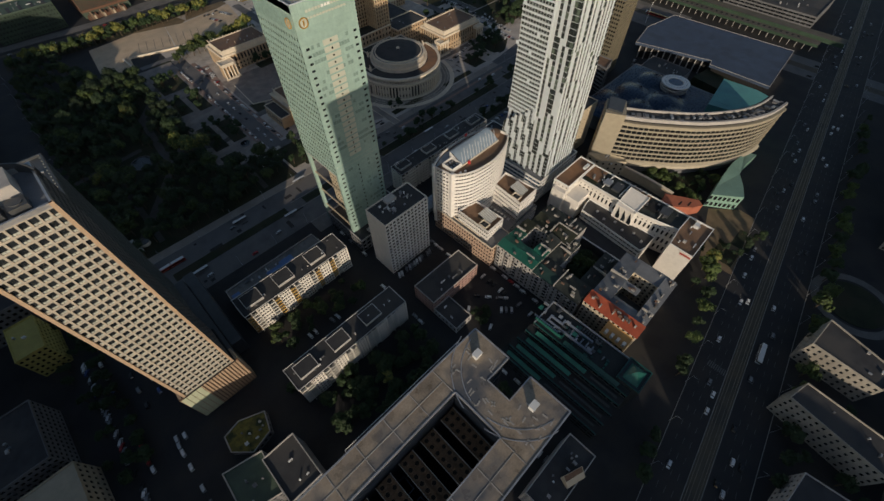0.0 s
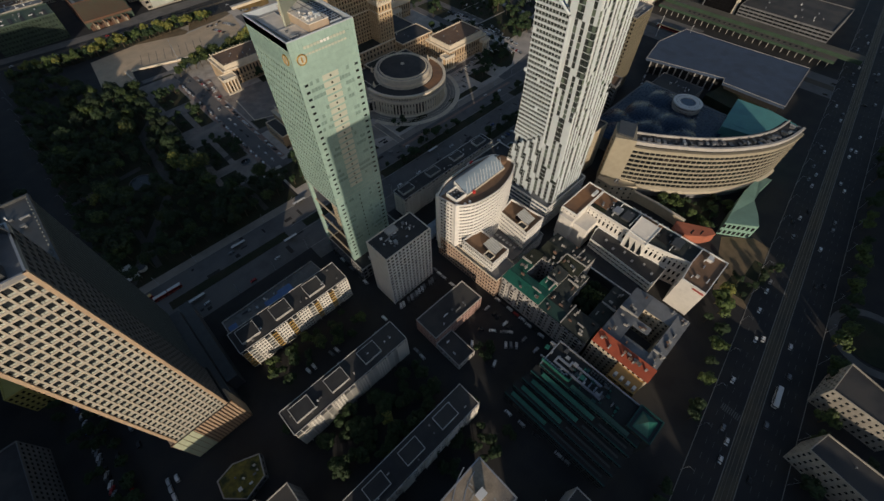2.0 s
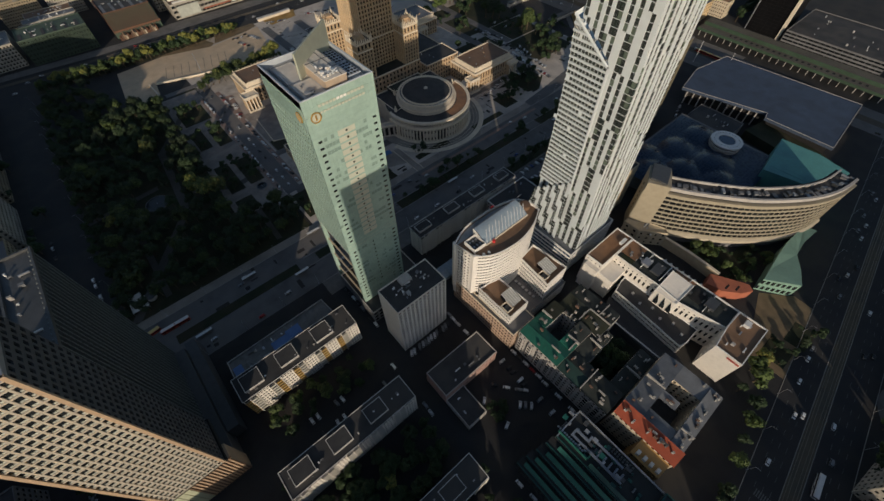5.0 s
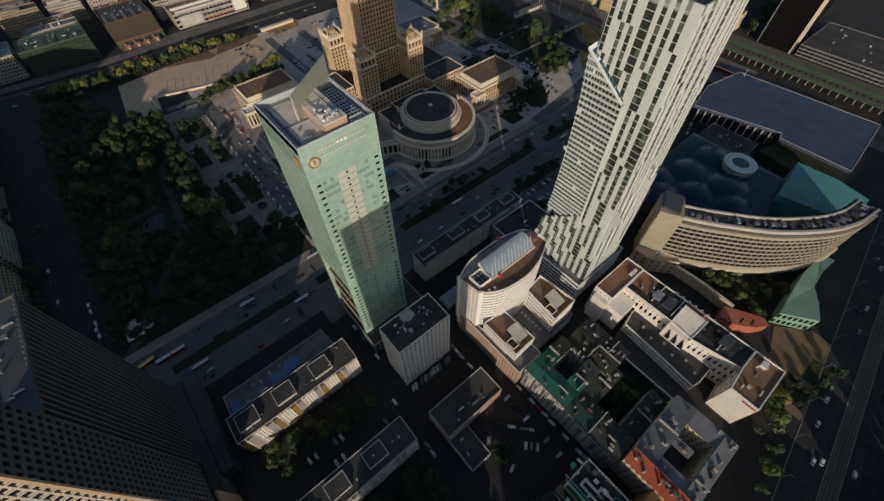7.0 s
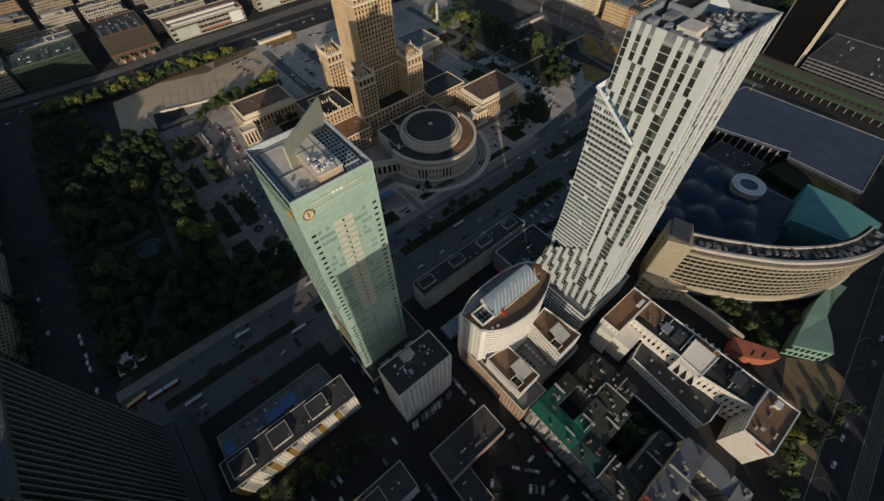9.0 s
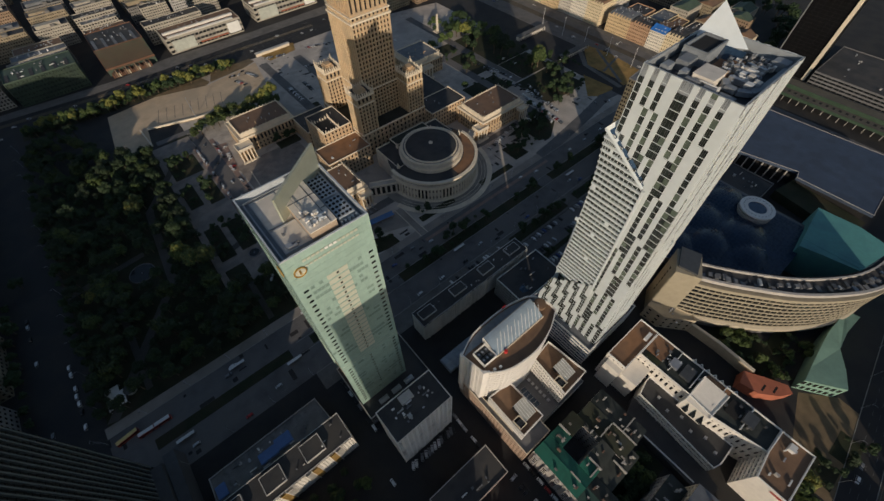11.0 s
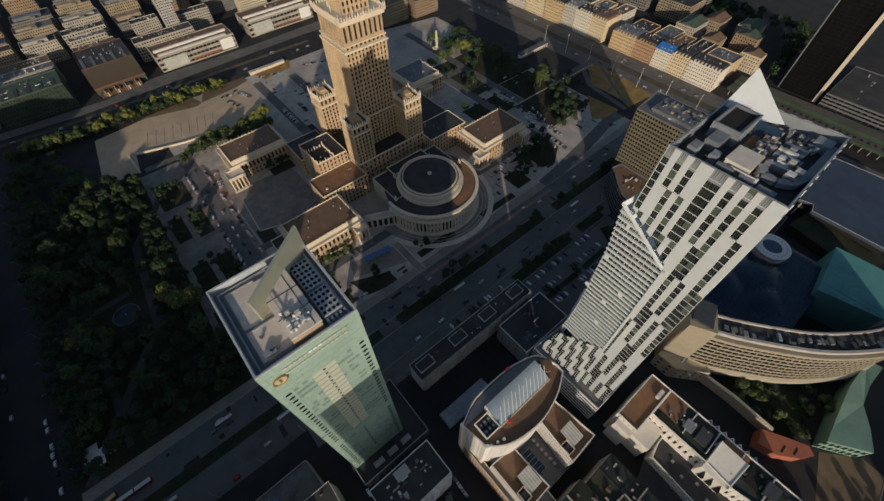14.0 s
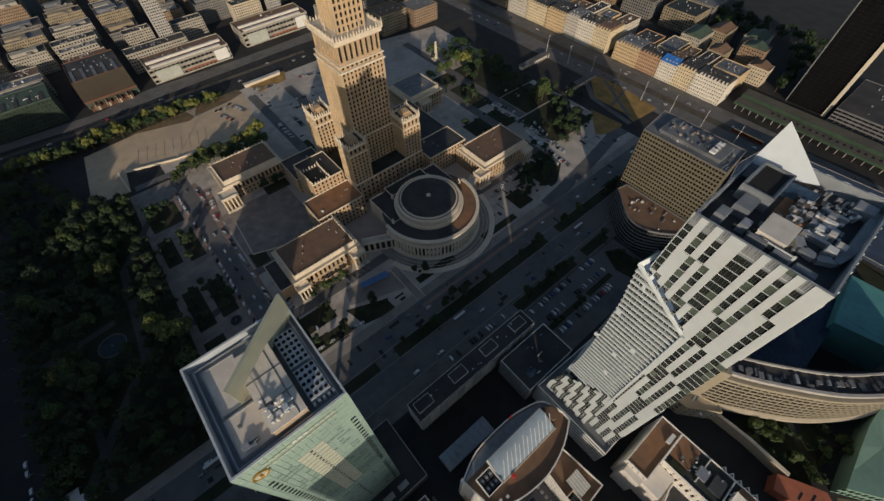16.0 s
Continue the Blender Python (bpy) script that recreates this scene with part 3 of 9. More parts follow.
def hotel_tower():
    t = thing("hotel_tower", "tall pale green glass hotel tower with a notched side", "skyscraper", 78, 164)
    W, D, H = 31, 34, 153.0
    ST = 3.3
    w, win = Geo(), Geo()
    cut = 62.0
    # front: pale panels, dark slot columns at both edges, small squares up the middle
    nz = 44
    z0 = 153 - nz * ST
    mull = Geo()
    for k in range(nz):
        z = z0 + k * ST
        part("storey_panel", Geo().box(0, -0.02, z + 0.04, W, 0.3, z + ST - 0.04, 0, True), ICPANEL, t)
        for c in range(21):
            x = c * W / 20
            mull.box(x - 0.05, -0.1, z, x + 0.05, 0.0, z + ST)
    w.box(0, 0.06, 0, W, 0.4, H)
    part("front_wall", w, ICPANEL, t, "pale green glass panel front")
    part("front_mullion", mull, ICPANEL, t)
    for k in range(19, 39):
        z = z0 + k * ST
        part("centre_panel", Geo().box(11.0, -0.14, z + 0.35, 19.0, -0.01, z + ST - 0.55, 0, True), ICPALE, t, "cream panel up the front")
    for q in (17.5, 18.3):
        part("light_band", Geo().box(0.3, -0.2, z0 + q * ST, W - 0.3, -0.01, z0 + q * ST + 0.5, 0, True), ICBAND, t, "pale band across the front")
    dark = Geo().box(-0.85, -0.08, -0.5, 0.85, 0, 0.5, bottom=True).mesh("window", GLASS)
    small = Geo().box(-0.42, -0.08, -0.42, 0.42, 0, 0.42, bottom=True).mesh("window", GLASS)
    for k in range(2, 39):
        z = z0 + (k + 0.5) * ST
        for x, me in ((3.0, dark), (28.6, dark)) if k not in (17, 18) else ():
            ob = part("window", me, None, t, at=Matrix.Translation((x, -0.17, z)))
        if k > 4 and k not in (17, 18):
            part("window", small, None, t, at=Matrix.Translation((15, -0.17, z)))
    # faint darker bands of tinted glass
    band = Geo()
    rnd = random.Random(5)
    for k in range(3, 40):
        for c in range(20):
            if c in (1, 2, 9, 10, 18) or (7 <= c <= 11 and k > 5) or k in (17, 18):
                continue
            if rnd.random() < (0.75 if k % 5 in (1, 2) and (3 <= c <= 6 or 13 <= c <= 16) else 0.12):
                x = c * W / 20
                band.box(x + 0.1, -0.06, z0 + k * ST + 0.8, x + W / 20 - 0.1, -0.03, z0 + k * ST + 2.5, 0, True)
    tagged(part("tinted_glass", band, ICTINT, t), kind="stuff")
    # side towards the park road: window grid, and the notch below
    side, sg = Geo(), Geo()
    facade(side, sg, (0, D), (0, 0), cut, H - 12, 16, 24, 0.62, 0.52, 0.2)
    side.box(0, 0, H - 12, 0.3, D, H)
    part("side_wall", side, ICPANEL, t, "green panel side with a window grid")
    tagged(part("side_glass", sg, ICDARK, t), kind="stuff")
    part("top_band", Geo().box(-0.12, 1, H - 11, -0.02, D - 1, H - 4, bottom=True), ICTINT, t, "tinted glass band under the roof edge")
    low, lg = Geo(), Geo()
    facade(low, lg, (11, D), (11, 0), 0, cut, 12, 18, 0.6, 0.5, 0.25)
    part("notch_wall", low, TAN, t, "tan wall inside the notch")
    tagged(part("notch_glass", lg, GLASS, t), kind="stuff")
    part("soffit", Geo().box(0, 0, cut - 0.6, 11, D, cut, bottom=True), CONCRETE, t)
    part("stilt", Geo().box(0.2, 0.2, 0, 2.2, 2.2, cut - 0.6), ICPANEL, t)
    part("stilt", Geo().box(0.2, D - 2.2, 0, 2.2, D - 0.2, cut - 0.6), ICPANEL, t)
    for k in range(3):
        part("brace", Geo().box(1, 2, 15 + 15 * k, 1.8, D - 2, 15.8 + 15 * k, bottom=True), TAN, t)
    back, bg = Geo(), Geo()
    facade(back, bg, (W, 0), (W, D), 0, H, 14, 44, 0.6, 0.5, 0.2)
    facade(back, bg, (W, D), (0, D), cut, H, 14, 28, 0.6, 0.5, 0.2)
    facade(back, bg, (W, D), (11, D), 0, cut, 9, 18, 0.6, 0.5, 0.2)
    part("rear_wall", back, ICPANEL, t)
    tagged(part("rear_glass", bg, GLASSGREEN, t), kind="stuff")
    # roof deck with sunken gutter, platform, fan bank and the slanting fin
    part("roof", Geo().face([(0.3, 0.3, H - 3), (W - 0.3, 0.3, H - 3), (W - 0.3, D - 0.3, H - 3), (0.3, D - 0.3, H - 3)]), ICGUTTER, t, "blue-grey sunken roof gutter")
    part("parapet", Geo().parapet(rect(0, 0, W, D), H - 3, 3.4, 0.55), ICFAN, t, "blue-grey metal parapet")
    for a, b, c, d in ((1.7, 1.7, W - 1.7, 2.1), (1.7, D - 2.1, W - 1.7, D - 1.7), (1.7, 2.1, 2.1, D - 2.1), (W - 2.1, 2.1, W - 1.7, D - 2.1)):
        part("gutter_rail", Geo().box(a, b, H - 2.2, c, d, H - 1.6, bottom=True), STEEL, t)
    part("deck", Geo().box(3.4, 3.2, H - 3, 12.4, 14.5, H - 1.4), ICROOF, t, "pale roof deck")
    part("deck", Geo().box(3.4, 15.6, H - 3, 12.4, D - 3.4, H - 1.7), ICROOF, t, "pale roof deck")
    part("deck_edge", Geo().parapet(rect(3.4, 3.2, 12.4, 14.5), H - 1.4, 0.3, 0.25), STEEL, t)
    part("deck_edge", Geo().parapet(rect(3.4, 15.6, 12.4, D - 3.4), H - 1.7, 0.3, 0.25), STEEL, t)
    part("platform", Geo().box(12.4, 2.6, H - 3, 21.4, D - 8, H + 2.2), ICTAN, t, "raised tan plant room")
    part("platform_roof", Geo().box(12.2, 2.4, H + 2.2, 21.6, D - 7.8, H + 2.5, bottom=True), ICROOF, t, "pale sheet roof of the plant room")
    for q in (9.5, 17):
        part("roof_seam", Geo().box(12.2, q, H + 2.5, 21.6, q + 0.2, H + 2.62), DARKSTEEL, t)
    part("roof_seam", Geo().box(19.6, 2.6, H + 2.5, 19.8, D - 8, H + 2.62), DARKSTEEL, t)
    fan_hole = Geo().disc(0, 0, 0.46, 0, 0.06, 14).ring(0, 0, 0.46, 0.54, 0, 0.16, 14).mesh("fan", BLACK)
    for lo_y, hi_y, nf in ((4.5, 14.2, 5), (15.4, D - 7.5, 6)):
        bank = part("fan_housing", Geo().box(22.8, lo_y, H - 2.6, 28.6, hi_y, H - 0.4, bottom=True), ICFAN, t, "grey cooler bank with round fans")
        for i in range(4):
            for j in range(nf):
                part("fan", fan_hole, None, bank, at=Matrix.Translation((23.55 + i * 1.43, lo_y + (hi_y - lo_y) * (j + 0.5) / nf, H - 0.4)))
    for q in range(5):
        part("deck_fitting", Geo().box(22.8 + q * 1.4, 3.2, H - 2.9, 23.5 + q * 1.4, 4.2, H - 1.4), WHITEMETAL, t)
    part("pipe", Geo().box(5, 14.7, H - 1.6, 12.2, 15.0, H - 1.3, bottom=True), STEEL, t)
    part("pipe", Geo().box(14.2, 9, H + 2.9, 14.45, 24, H + 3.15, bottom=True), STEEL, t)
    part("pipe", Geo().box(14.2, 9, H + 2.9, 20, 9.2, H + 3.15, bottom=True), STEEL, t)
    fin = Geo()
    a, b = (9.0, 15.5), (31.0, 31.5)
    fin.face([(a[0], a[1], H - 2.5), (b[0], b[1], H - 2.5), (b[0], b[1], H + 9.0), (a[0], a[1], H + 8.4)])
    fin.face([(b[0] - 0.4, b[1] + 0.8, H - 2.5), (a[0] - 0.4, a[1] + 0.8, H - 2.5), (a[0] - 0.4, a[1] + 0.8, H + 8.4), (b[0] - 0.4, b[1] + 0.8, H + 9.0)])
    fin.face([(a[0], a[1], H + 8.4), (b[0], b[1], H + 9.0), (b[0] - 0.4, b[1] + 0.8, H + 9.0), (a[0] - 0.4, a[1] + 0.8, H + 8.4)])
    fin.face([(b[0], b[1], H - 2.5), (b[0] - 0.4, b[1] + 0.8, H - 2.5), (b[0] - 0.4, b[1] + 0.8, H + 9.0), (b[0], b[1], H + 9.0)])
    fin.face([(a[0], a[1], H - 2.5), (a[0], a[1], H + 8.4), (a[0] - 0.4, a[1] + 0.8, H + 8.4), (a[0] - 0.4, a[1] + 0.8, H - 2.5)])
    part("roof_fin", fin, SAGE, t, "tall sage-coloured slanting roof fin")
    clutter(t, 13.2, 3.5, 20, 12.5, H + 2.5, 26, 8, [WHITEMETAL, STEEL, ICROOF, ICFAN], big=2.2)
    for q in range(13):
        part("light_bar", Geo().box(6.2 + q * 1.55, -0.3, H - 4.2, 7.4 + q * 1.55, -0.17, H - 3.2, bottom=True), WHITEPANEL if q in (5, 6, 7) else ICPALE, t)
        part("light_bar", Geo().box(6.2 + q * 1.55, -0.3, H - 6.8, 7.4 + q * 1.55, -0.17, H - 6.0, bottom=True), ICPALE, t)
    clutter(t, 4, 4, 9, 12, H - 1.4, 6, 9)
    # round emblem on two sides
    for m4 in (Matrix.Translation((4.2, -0.3, H - 7.5)) @ Matrix.Rotation(radians(90), 4, "X"), Matrix.Translation((-0.3, 4.0, H - 7.5)) @ Matrix.Rotation(radians(90), 4, "X") @ Matrix.Rotation(radians(-90), 4, "Y")):
        e = part("emblem", Geo().ring(0, 0, 1.75, 2.2, 0, 0.3, 28), GOLD, t, "round gold ring emblem", at=m4)
        part("emblem_disc", Geo().disc(0, 0, 1.75, 0, 0.12, 28), ICPALE, e)
        part("emblem_bar", Geo().box(-0.3, -1.1, 0.12, 0.3, 1.1, 0.3), GOLD, e)
    # podium
    pod, pg = Geo(), Geo()
    loc = [(-1, -10), (42, -10), (42, 28), (-1, 28)]
    for i in range(4):
        facade(pod, pg, loc[i], loc[(i + 1) % 4], 0, 11, 12, 3, 0.7, 0.6)
    part("podium_wall", pod, DARKCONC, t)
    tagged(part("podium_glass", pg, GLASS, t), kind="stuff")
    part("podium_roof", Geo().prism(loc, 10.9, 11.0), BITUMEN, t)
    part("podium_parapet", Geo().parapet(loc, 11, 0.9, 0.5), CONCRETE, t)
    for k in range(3):
        part("skylight", Geo().box(8 + 9 * k, -7, 11, 14 + 9 * k, -4, 12).prism(rect(8.3 + 9 * k, -6.7, 13.7 + 9 * k, -4.3), 12, 12.6, poly2=rect(9 + 9 * k, -5.6, 13 + 9 * k, -5.4)), STEEL, t)
    return t


hotel_tower()

# ---- white leaning apartment tower ----
ZWHITE = mat("white_enamel_panel", (0.63, 0.685, 0.715), 0.35, var=0.08, rand=0.05)
ZGLASS = glass("tower_glass", (0.036, 0.044, 0.040), 0.12, var=0.5)
ZDECK = mat("dark_plant_deck", (0.05, 0.055, 0.062), 0.8, var=0.35)
ZEDGE = mat("parapet_metal", (0.34, 0.37, 0.40), 0.5, 0.3, var=0.15)
ZUNIT = mat("blue_grey_plant_metal", (0.24, 0.265, 0.295), 0.6, var=0.25, rand=0.25)
RUSTDECK = mat("rust_stained_deck", (0.22, 0.13, 0.08), 0.85, var=0.4, scale=0.4)
ZGLASS2 = glass("tower_glass_green", (0.14, 0.18, 0.14), 0.2, var=0.4)


def sail_tower():
    t = thing("apartment_tower", "white panelled leaning apartment tower with a curved sail side", "skyscraper", 200, 103)
    H = 183.5
    rnd = random.Random(44)
    # plan corners at base and at the roof
    lo = [(4.0, -3), (38, -3), (38, 37), (8, 39)]
    hi = [(-3, 0), (36.5, 0.5), (34, 31), (-3, 31)]

    def corner(i, z):
        k = z / H
        return Vector((lo[i][0] + (hi[i][0] - lo[i][0]) * k, lo[i][1] + (hi[i][1] - lo[i][1]) * k))
    core = Geo().prism([tuple(corner(i, 0)) for i in range(4)], 0, H - 4, poly2=[tuple(corner(i, H - 4)) for i in range(4)])
    part("core", core, ZGLASS, t, "dark window glass of the tower")
    # storeys: slab edges, and panels that run up in irregular stripes
    NZ = 52
    ST = (H - 12) / NZ

    def strip(i, j, cols, name):
        panel, mull, tint = Geo(), Geo(), Geo()
        pairs = (cols + 1) // 2
        side = [1] * pairs
        left = [rnd.randint(5, 16) for _ in range(pairs)]
        for k in range(NZ + 3):
            z = 12 + k * ST
            if z > H - 0.5:
                break
            zt = min(z + ST, H)
            a0, b0, a1, b1 = corner(i, z), corner(j, z), corner(i, zt), corner(j, zt)
            n = Vector(((b0 - a0).y, -(b0 - a0).x)).normalized()
            o = 0.28
            for q in range(pairs):
                left[q] -= 1
                if left[q] < 0:
                    side[q] = 1 - side[q] if k < NZ - 6 and rnd.random() < 0.75 else 1
                    left[q] = rnd.randint(6, 15)
            for c in range(cols):
                s, e = c / cols, (c + 1) / cols
                p = [a0.lerp(b0, s) + n * o, a0.lerp(b0, e) + n * o, a1.lerp(b1, e) + n * o, a1.lerp(b1, s) + n * o]
                inn = [a0.lerp(b0, s) + n * 0.02, a0.lerp(b0, e) + n * 0.02, a1.lerp(b1, e) + n * 0.02, a1.lerp(b1, s) + n * 0.02]
                zs = [z, z, zt, zt]
                if c % 2 == side[c // 2]:
                    panel.face([(*p[q], zs[q]) for q in range(4)])
                    panel.face([(*inn[0], z), (*p[0], z), (*p[3], zt), (*inn[3], zt)])
                    panel.face([(*p[1], z), (*inn[1], z), (*inn[2], zt), (*p[2], zt)])
                    panel.face([(*inn[1], z), (*p[1], z), (*p[0], z), (*inn[0], z)])
                else:
                    h = 0.2
                    q = n * 0.16
                    panel.face([(*(inn[0] + q), z), (*(inn[1] + q), z), (*(inn[1] + q), z + h), (*(inn[0] + q), z + h)])
                    panel.face([(*(inn[0] + q), z + h), (*(inn[1] + q), z + h), (*inn[1], z + h), (*inn[0], z + h)])
                    for s0 in (0.3, 0.64):
                        mull.face([(*(inn[0].lerp(inn[1], s0) + n * 0.1), z), (*(inn[0].lerp(inn[1], s0 + 0.06) + n * 0.1), z), (*(inn[3].lerp(inn[2], s0 + 0.06) + n * 0.1), zt), (*(inn[3].lerp(inn[2], s0) + n * 0.1), zt)])
                    if rnd.random() < 0.24:
                        tint.face([(*(inn[r] + n * 0.05), zs[r]) for r in range(4)])
        part(name, panel, ZWHITE, t, "white panel stripes")
        tagged(part("mullion", mull, DARKSTEEL, t), kind="stuff")
        if tint.f:
            tagged(part("tinted_glass", tint, ZGLASS2, t), kind="stuff")
    strip(3, 0, 17, "front_panel")
    strip(0, 1, 21, "side_panel")
    strip(1, 2, 16, "rear_panel")
    strip(2, 3, 18, "rear_panel")
    # curved sail: storey bands that lean and bow, from the notch edge to the far corner
    prof = [(30, 40.5), (36, 39), (45, 37.6), (58, 36), (72, 34.5), (90, 33.6), (108, 33.3), (122, 33.3), (135, 33.5), (146, 34.4), (156.5, 35.2)]

    def edge(z):
        for (za, ya), (zb, yb) in zip(prof, prof[1:]):
            if z <= zb:
                return ya + (yb - ya) * (z - za) / (zb - za)
        return prof[-1][1]

    def xf(z):
        return corner(0, z).x - 1.2
    rails = Geo()
    zz = 62.0
    step = 2.85
    k = 0
    while zz < 156:
        y1 = edge(zz)
        # the top slopes down towards the notch edge
        f = max(0.0, (zz - 140.5) / 16)
        y0 = 13.2 + f * (y1 - 13.2)
        if zz < 72:
            y0 = 13.2 + (72 - zz) * 1.15
        x = xf(zz)
        if y1 - y0 > 0.6:
            z2 = zz + 0.85
            bands = Geo().prism([(x - 0.35, y0), (x + 12, y0 + 2.0), (x + 12, y1), (x - 0.35 + 0.4, y1)], zz, z2)
            part("sail_band", bands, ZWHITE, t, "white balcony band of the curved sail")
            sailglass = Geo().prism([(x + 0.35, y0 + 0.3), (x + 12, y0 + 2.2), (x + 12, y1 - 0.2), (x + 0.6, y1 - 0.25)], z2, zz + step, top=False)
            part("sail_glass", sailglass, ZGLASS, t)
            for c in range(11):
                q = y0 + 0.4 + (y1 - y0 - 0.8) * c / 10
                rails.box(x + 0.1, q - 0.05, z2, x + 0.4, q + 0.05, zz + step)
                if rnd.random() < 0.012:
                    rails.box(x - 0.08, q, z2, x + 0.42, q + (y1 - y0) / 11, zz + step)
        zz += step
        k += 1
    tagged(part("sail_panel", rails, ZWHITE, t), kind="stuff")
    # vertical stripes under the sail, flaring outwards
    low, lowglass = Geo(), Geo()
    cols = 12

    def pt(f, q, d=0.0):
        return (xf(q) - 0.3 + d, 13.2 + (edge(max(q, 30)) - 13.2) * f, q)
    for k in range(18):
        z, zt = 20 + k * 2.85, 20 + (k + 1) * 2.85
        for c in range(cols):
            f0, f1 = c / cols, (c + 1) / cols
            if zt > 72 - (edge(max(z, 30)) - 13.2) * f0 / 1.15:
                continue
            if (c + (k + 2 * c) // 7) % 2 == 0:
                low.face([pt(f1, z), pt(f0, z), pt(f0, zt), pt(f1, zt)])
                low.face([pt(f0, z), pt(f0, z, 0.4), pt(f0, zt, 0.4), pt(f0, zt)])
                low.face([pt(f1, z, 0.4), pt(f1, z), pt(f1, zt), pt(f1, zt, 0.4)])
            else:
                lowglass.face([pt(f1, z, 0.3), pt(f0, z, 0.3), pt(f0, zt, 0.3), pt(f1, zt, 0.3)])
                low.face([pt(f1, z, 0.2), pt(f0, z, 0.2), pt(f0, z + 0.25, 0.2), pt(f1, z + 0.25, 0.2)])
                m0 = (f0 + f1) / 2
                low.face([pt(m0 + 0.003, z, 0.22), pt(m0 - 0.003, z, 0.22), pt(m0 - 0.003, zt, 0.22), pt(m0 + 0.003, zt, 0.22)])
    part("lower_panel", low, ZWHITE, t, "white panel stripes under the sail")
    tagged(part("lower_glass", lowglass, ZGLASS, t), kind="stuff")
    # sloping glazed cap of the sail and its white rim
    top = [(xf(156) - 0.4, 35.2, 157.0), (xf(141) - 0.4, 13.6, 141.4), (xf(141) + 5, 16, 146), (xf(156) + 5, 33, 160)]
    part("sail_cap", Geo().face(top[::-1]).face(top), GLASSBLUE, t, "glazed sloping cap")
    cap = Geo()
    A, B, C, D4 = [Vector(v) for v in top]
    for i in range(10):
        s, e = i / 10, (i + 0.5) / 10
        if i % 2 == 0:
            cap.face([A.lerp(B, s) + Vector((0, 0, 0.15)), A.lerp(B, e) + Vector((0, 0, 0.15)), D4.lerp(C, e) + Vector((0, 0, 0.15)), D4.lerp(C, s) + Vector((0, 0, 0.15))])
    part("cap_panel", cap, ZWHITE, t, "white slats of the glazed cap")
    rim = Geo()
    up = Vector((0, 0, 0.8))
    for p, q in ((A, B), (A, D4)):
        d = Vector((0.9, 0, 0))
        rim.face([p - d * 0.3, q - d * 0.3, q - d * 0.3 + up, p - d * 0.3 + up]).face([p - d * 0.3 + up, q - d * 0.3 + up, q + d + up, p + d + up]).face([q + d, p + d, p + d + up, q + d + up])
    part("cap_rim", rim, ZWHITE, t)
    edgeg = Geo()
    for k in range(14):
        z = 63 + k * 5.6
        z2 = min(z + 5.6, 141.5)
        edgeg.prism(rect(xf(z) - 0.55, 12.4, xf(z) + 0.4, 13.4), z, z2, poly2=rect(xf(z2) - 0.55, 12.4, xf(z2) + 0.4, 13.4))
    part("notch_rib", edgeg, ZWHITE, t, "white rib beside the sail")
    # roof: sunken plant deck, parapet, pale pyramid spike
    ro = [tuple(corner(i, H - 4)) for i in range(4)]
    part("roof", Geo().prism(ro, H - 4.4, H - 3.9), ZDECK, t, "dark sunken plant deck")
    part("parapet", Geo().parapet([tuple(corner(i, H)) for i in range(4)], H - 4, 4, 0.45), ZEDGE, t, "thin white-edged metal parapet")
    part("plant_room", Geo().box(4, 12.2, H - 4, 11.8, 18.6, H - 0.8), ICROOF, t, "cream plant room")
    part("plant_roof", Geo().box(3.8, 12, H - 0.8, 12, 18.8, H - 0.5, bottom=True), ICROOF, t, "cream plant room roof")
    part("rust_deck", Geo().box(13, 11.6, H - 3.9, 28, 19, H - 3.5), RUSTDECK, t, "rust-stained plant platform")
    for k, (x0, y0, x1, y1, h) in enumerate(((2, 25.6, 6, 28.2, 3.0), (8, 22.4, 14, 26.4, 3.2), (3.4, 20.4, 6.5, 22.6, 2.6), (1.5, 15, 3, 19.6, 2.4), (0.6, 9.8, 3, 13.6, 2.4), (0.2, 4, 2.4, 8.6, 2.2), (30, 2, 34, 6.5, 2.6), (13, 2.6, 15.4, 4.8, 2.8), (10.2, 3.6, 12.6, 6, 2.8), (15.5, 5.6, 17.6, 7.4, 2.8), (16, 8, 18, 10, 2.4))):
        u = part("plant_unit", Geo().box(x0, y0, H - 4, x1, y1, H - 4 + h), ZUNIT, t, "blue-grey plant unit")
        part("unit_lid", Geo().box(x0 + 0.15, y0 + 0.15, H - 4 + h, x1 - 0.15, y1 - 0.15, H - 3.8 + h), (ZUNIT, WHITEMETAL, ICROOF)[(k > 6) * (1 + k % 2)], u)
    # broad duct that bends round the plant
    bend = [(11, 11.5), (8, 9.5), (7.4, 6.2), (9.4, 3), (14, 1.8), (22, 1.6), (33, 1.6)]
    for (xa, ya), (xb, yb) in zip(bend, bend[1:]):
        e = Vector((xb - xa, yb - ya)).normalized()
        q = Vector((-e.y, e.x)) * 1.0
        part("duct", Geo().prism([(xa - q.x, ya - q.y), (xb - q.x, yb - q.y), (xb + q.x, yb + q.y), (xa + q.x, ya + q.y)], H - 3.4, H - 1.9), ZUNIT, t)
    for k in range(7):
        part("pale_duct", Geo().box(13.5 + k * 1.9, 5.4 + (k % 3) * 1.2, H - 4, 14.6 + k * 1.9, 11.5 - (k % 2) * 2, H - 2.2 + 0.3 * (k % 3)), (STEEL, WHITEMETAL, ZUNIT)[k % 3], t)
    clutter(t, 13, 12, 26, 17, H - 3.5, 34, 3, [STEEL, CONCRETE, WHITEMETAL, RUSTDECK, DARKSTEEL], big=2.0)
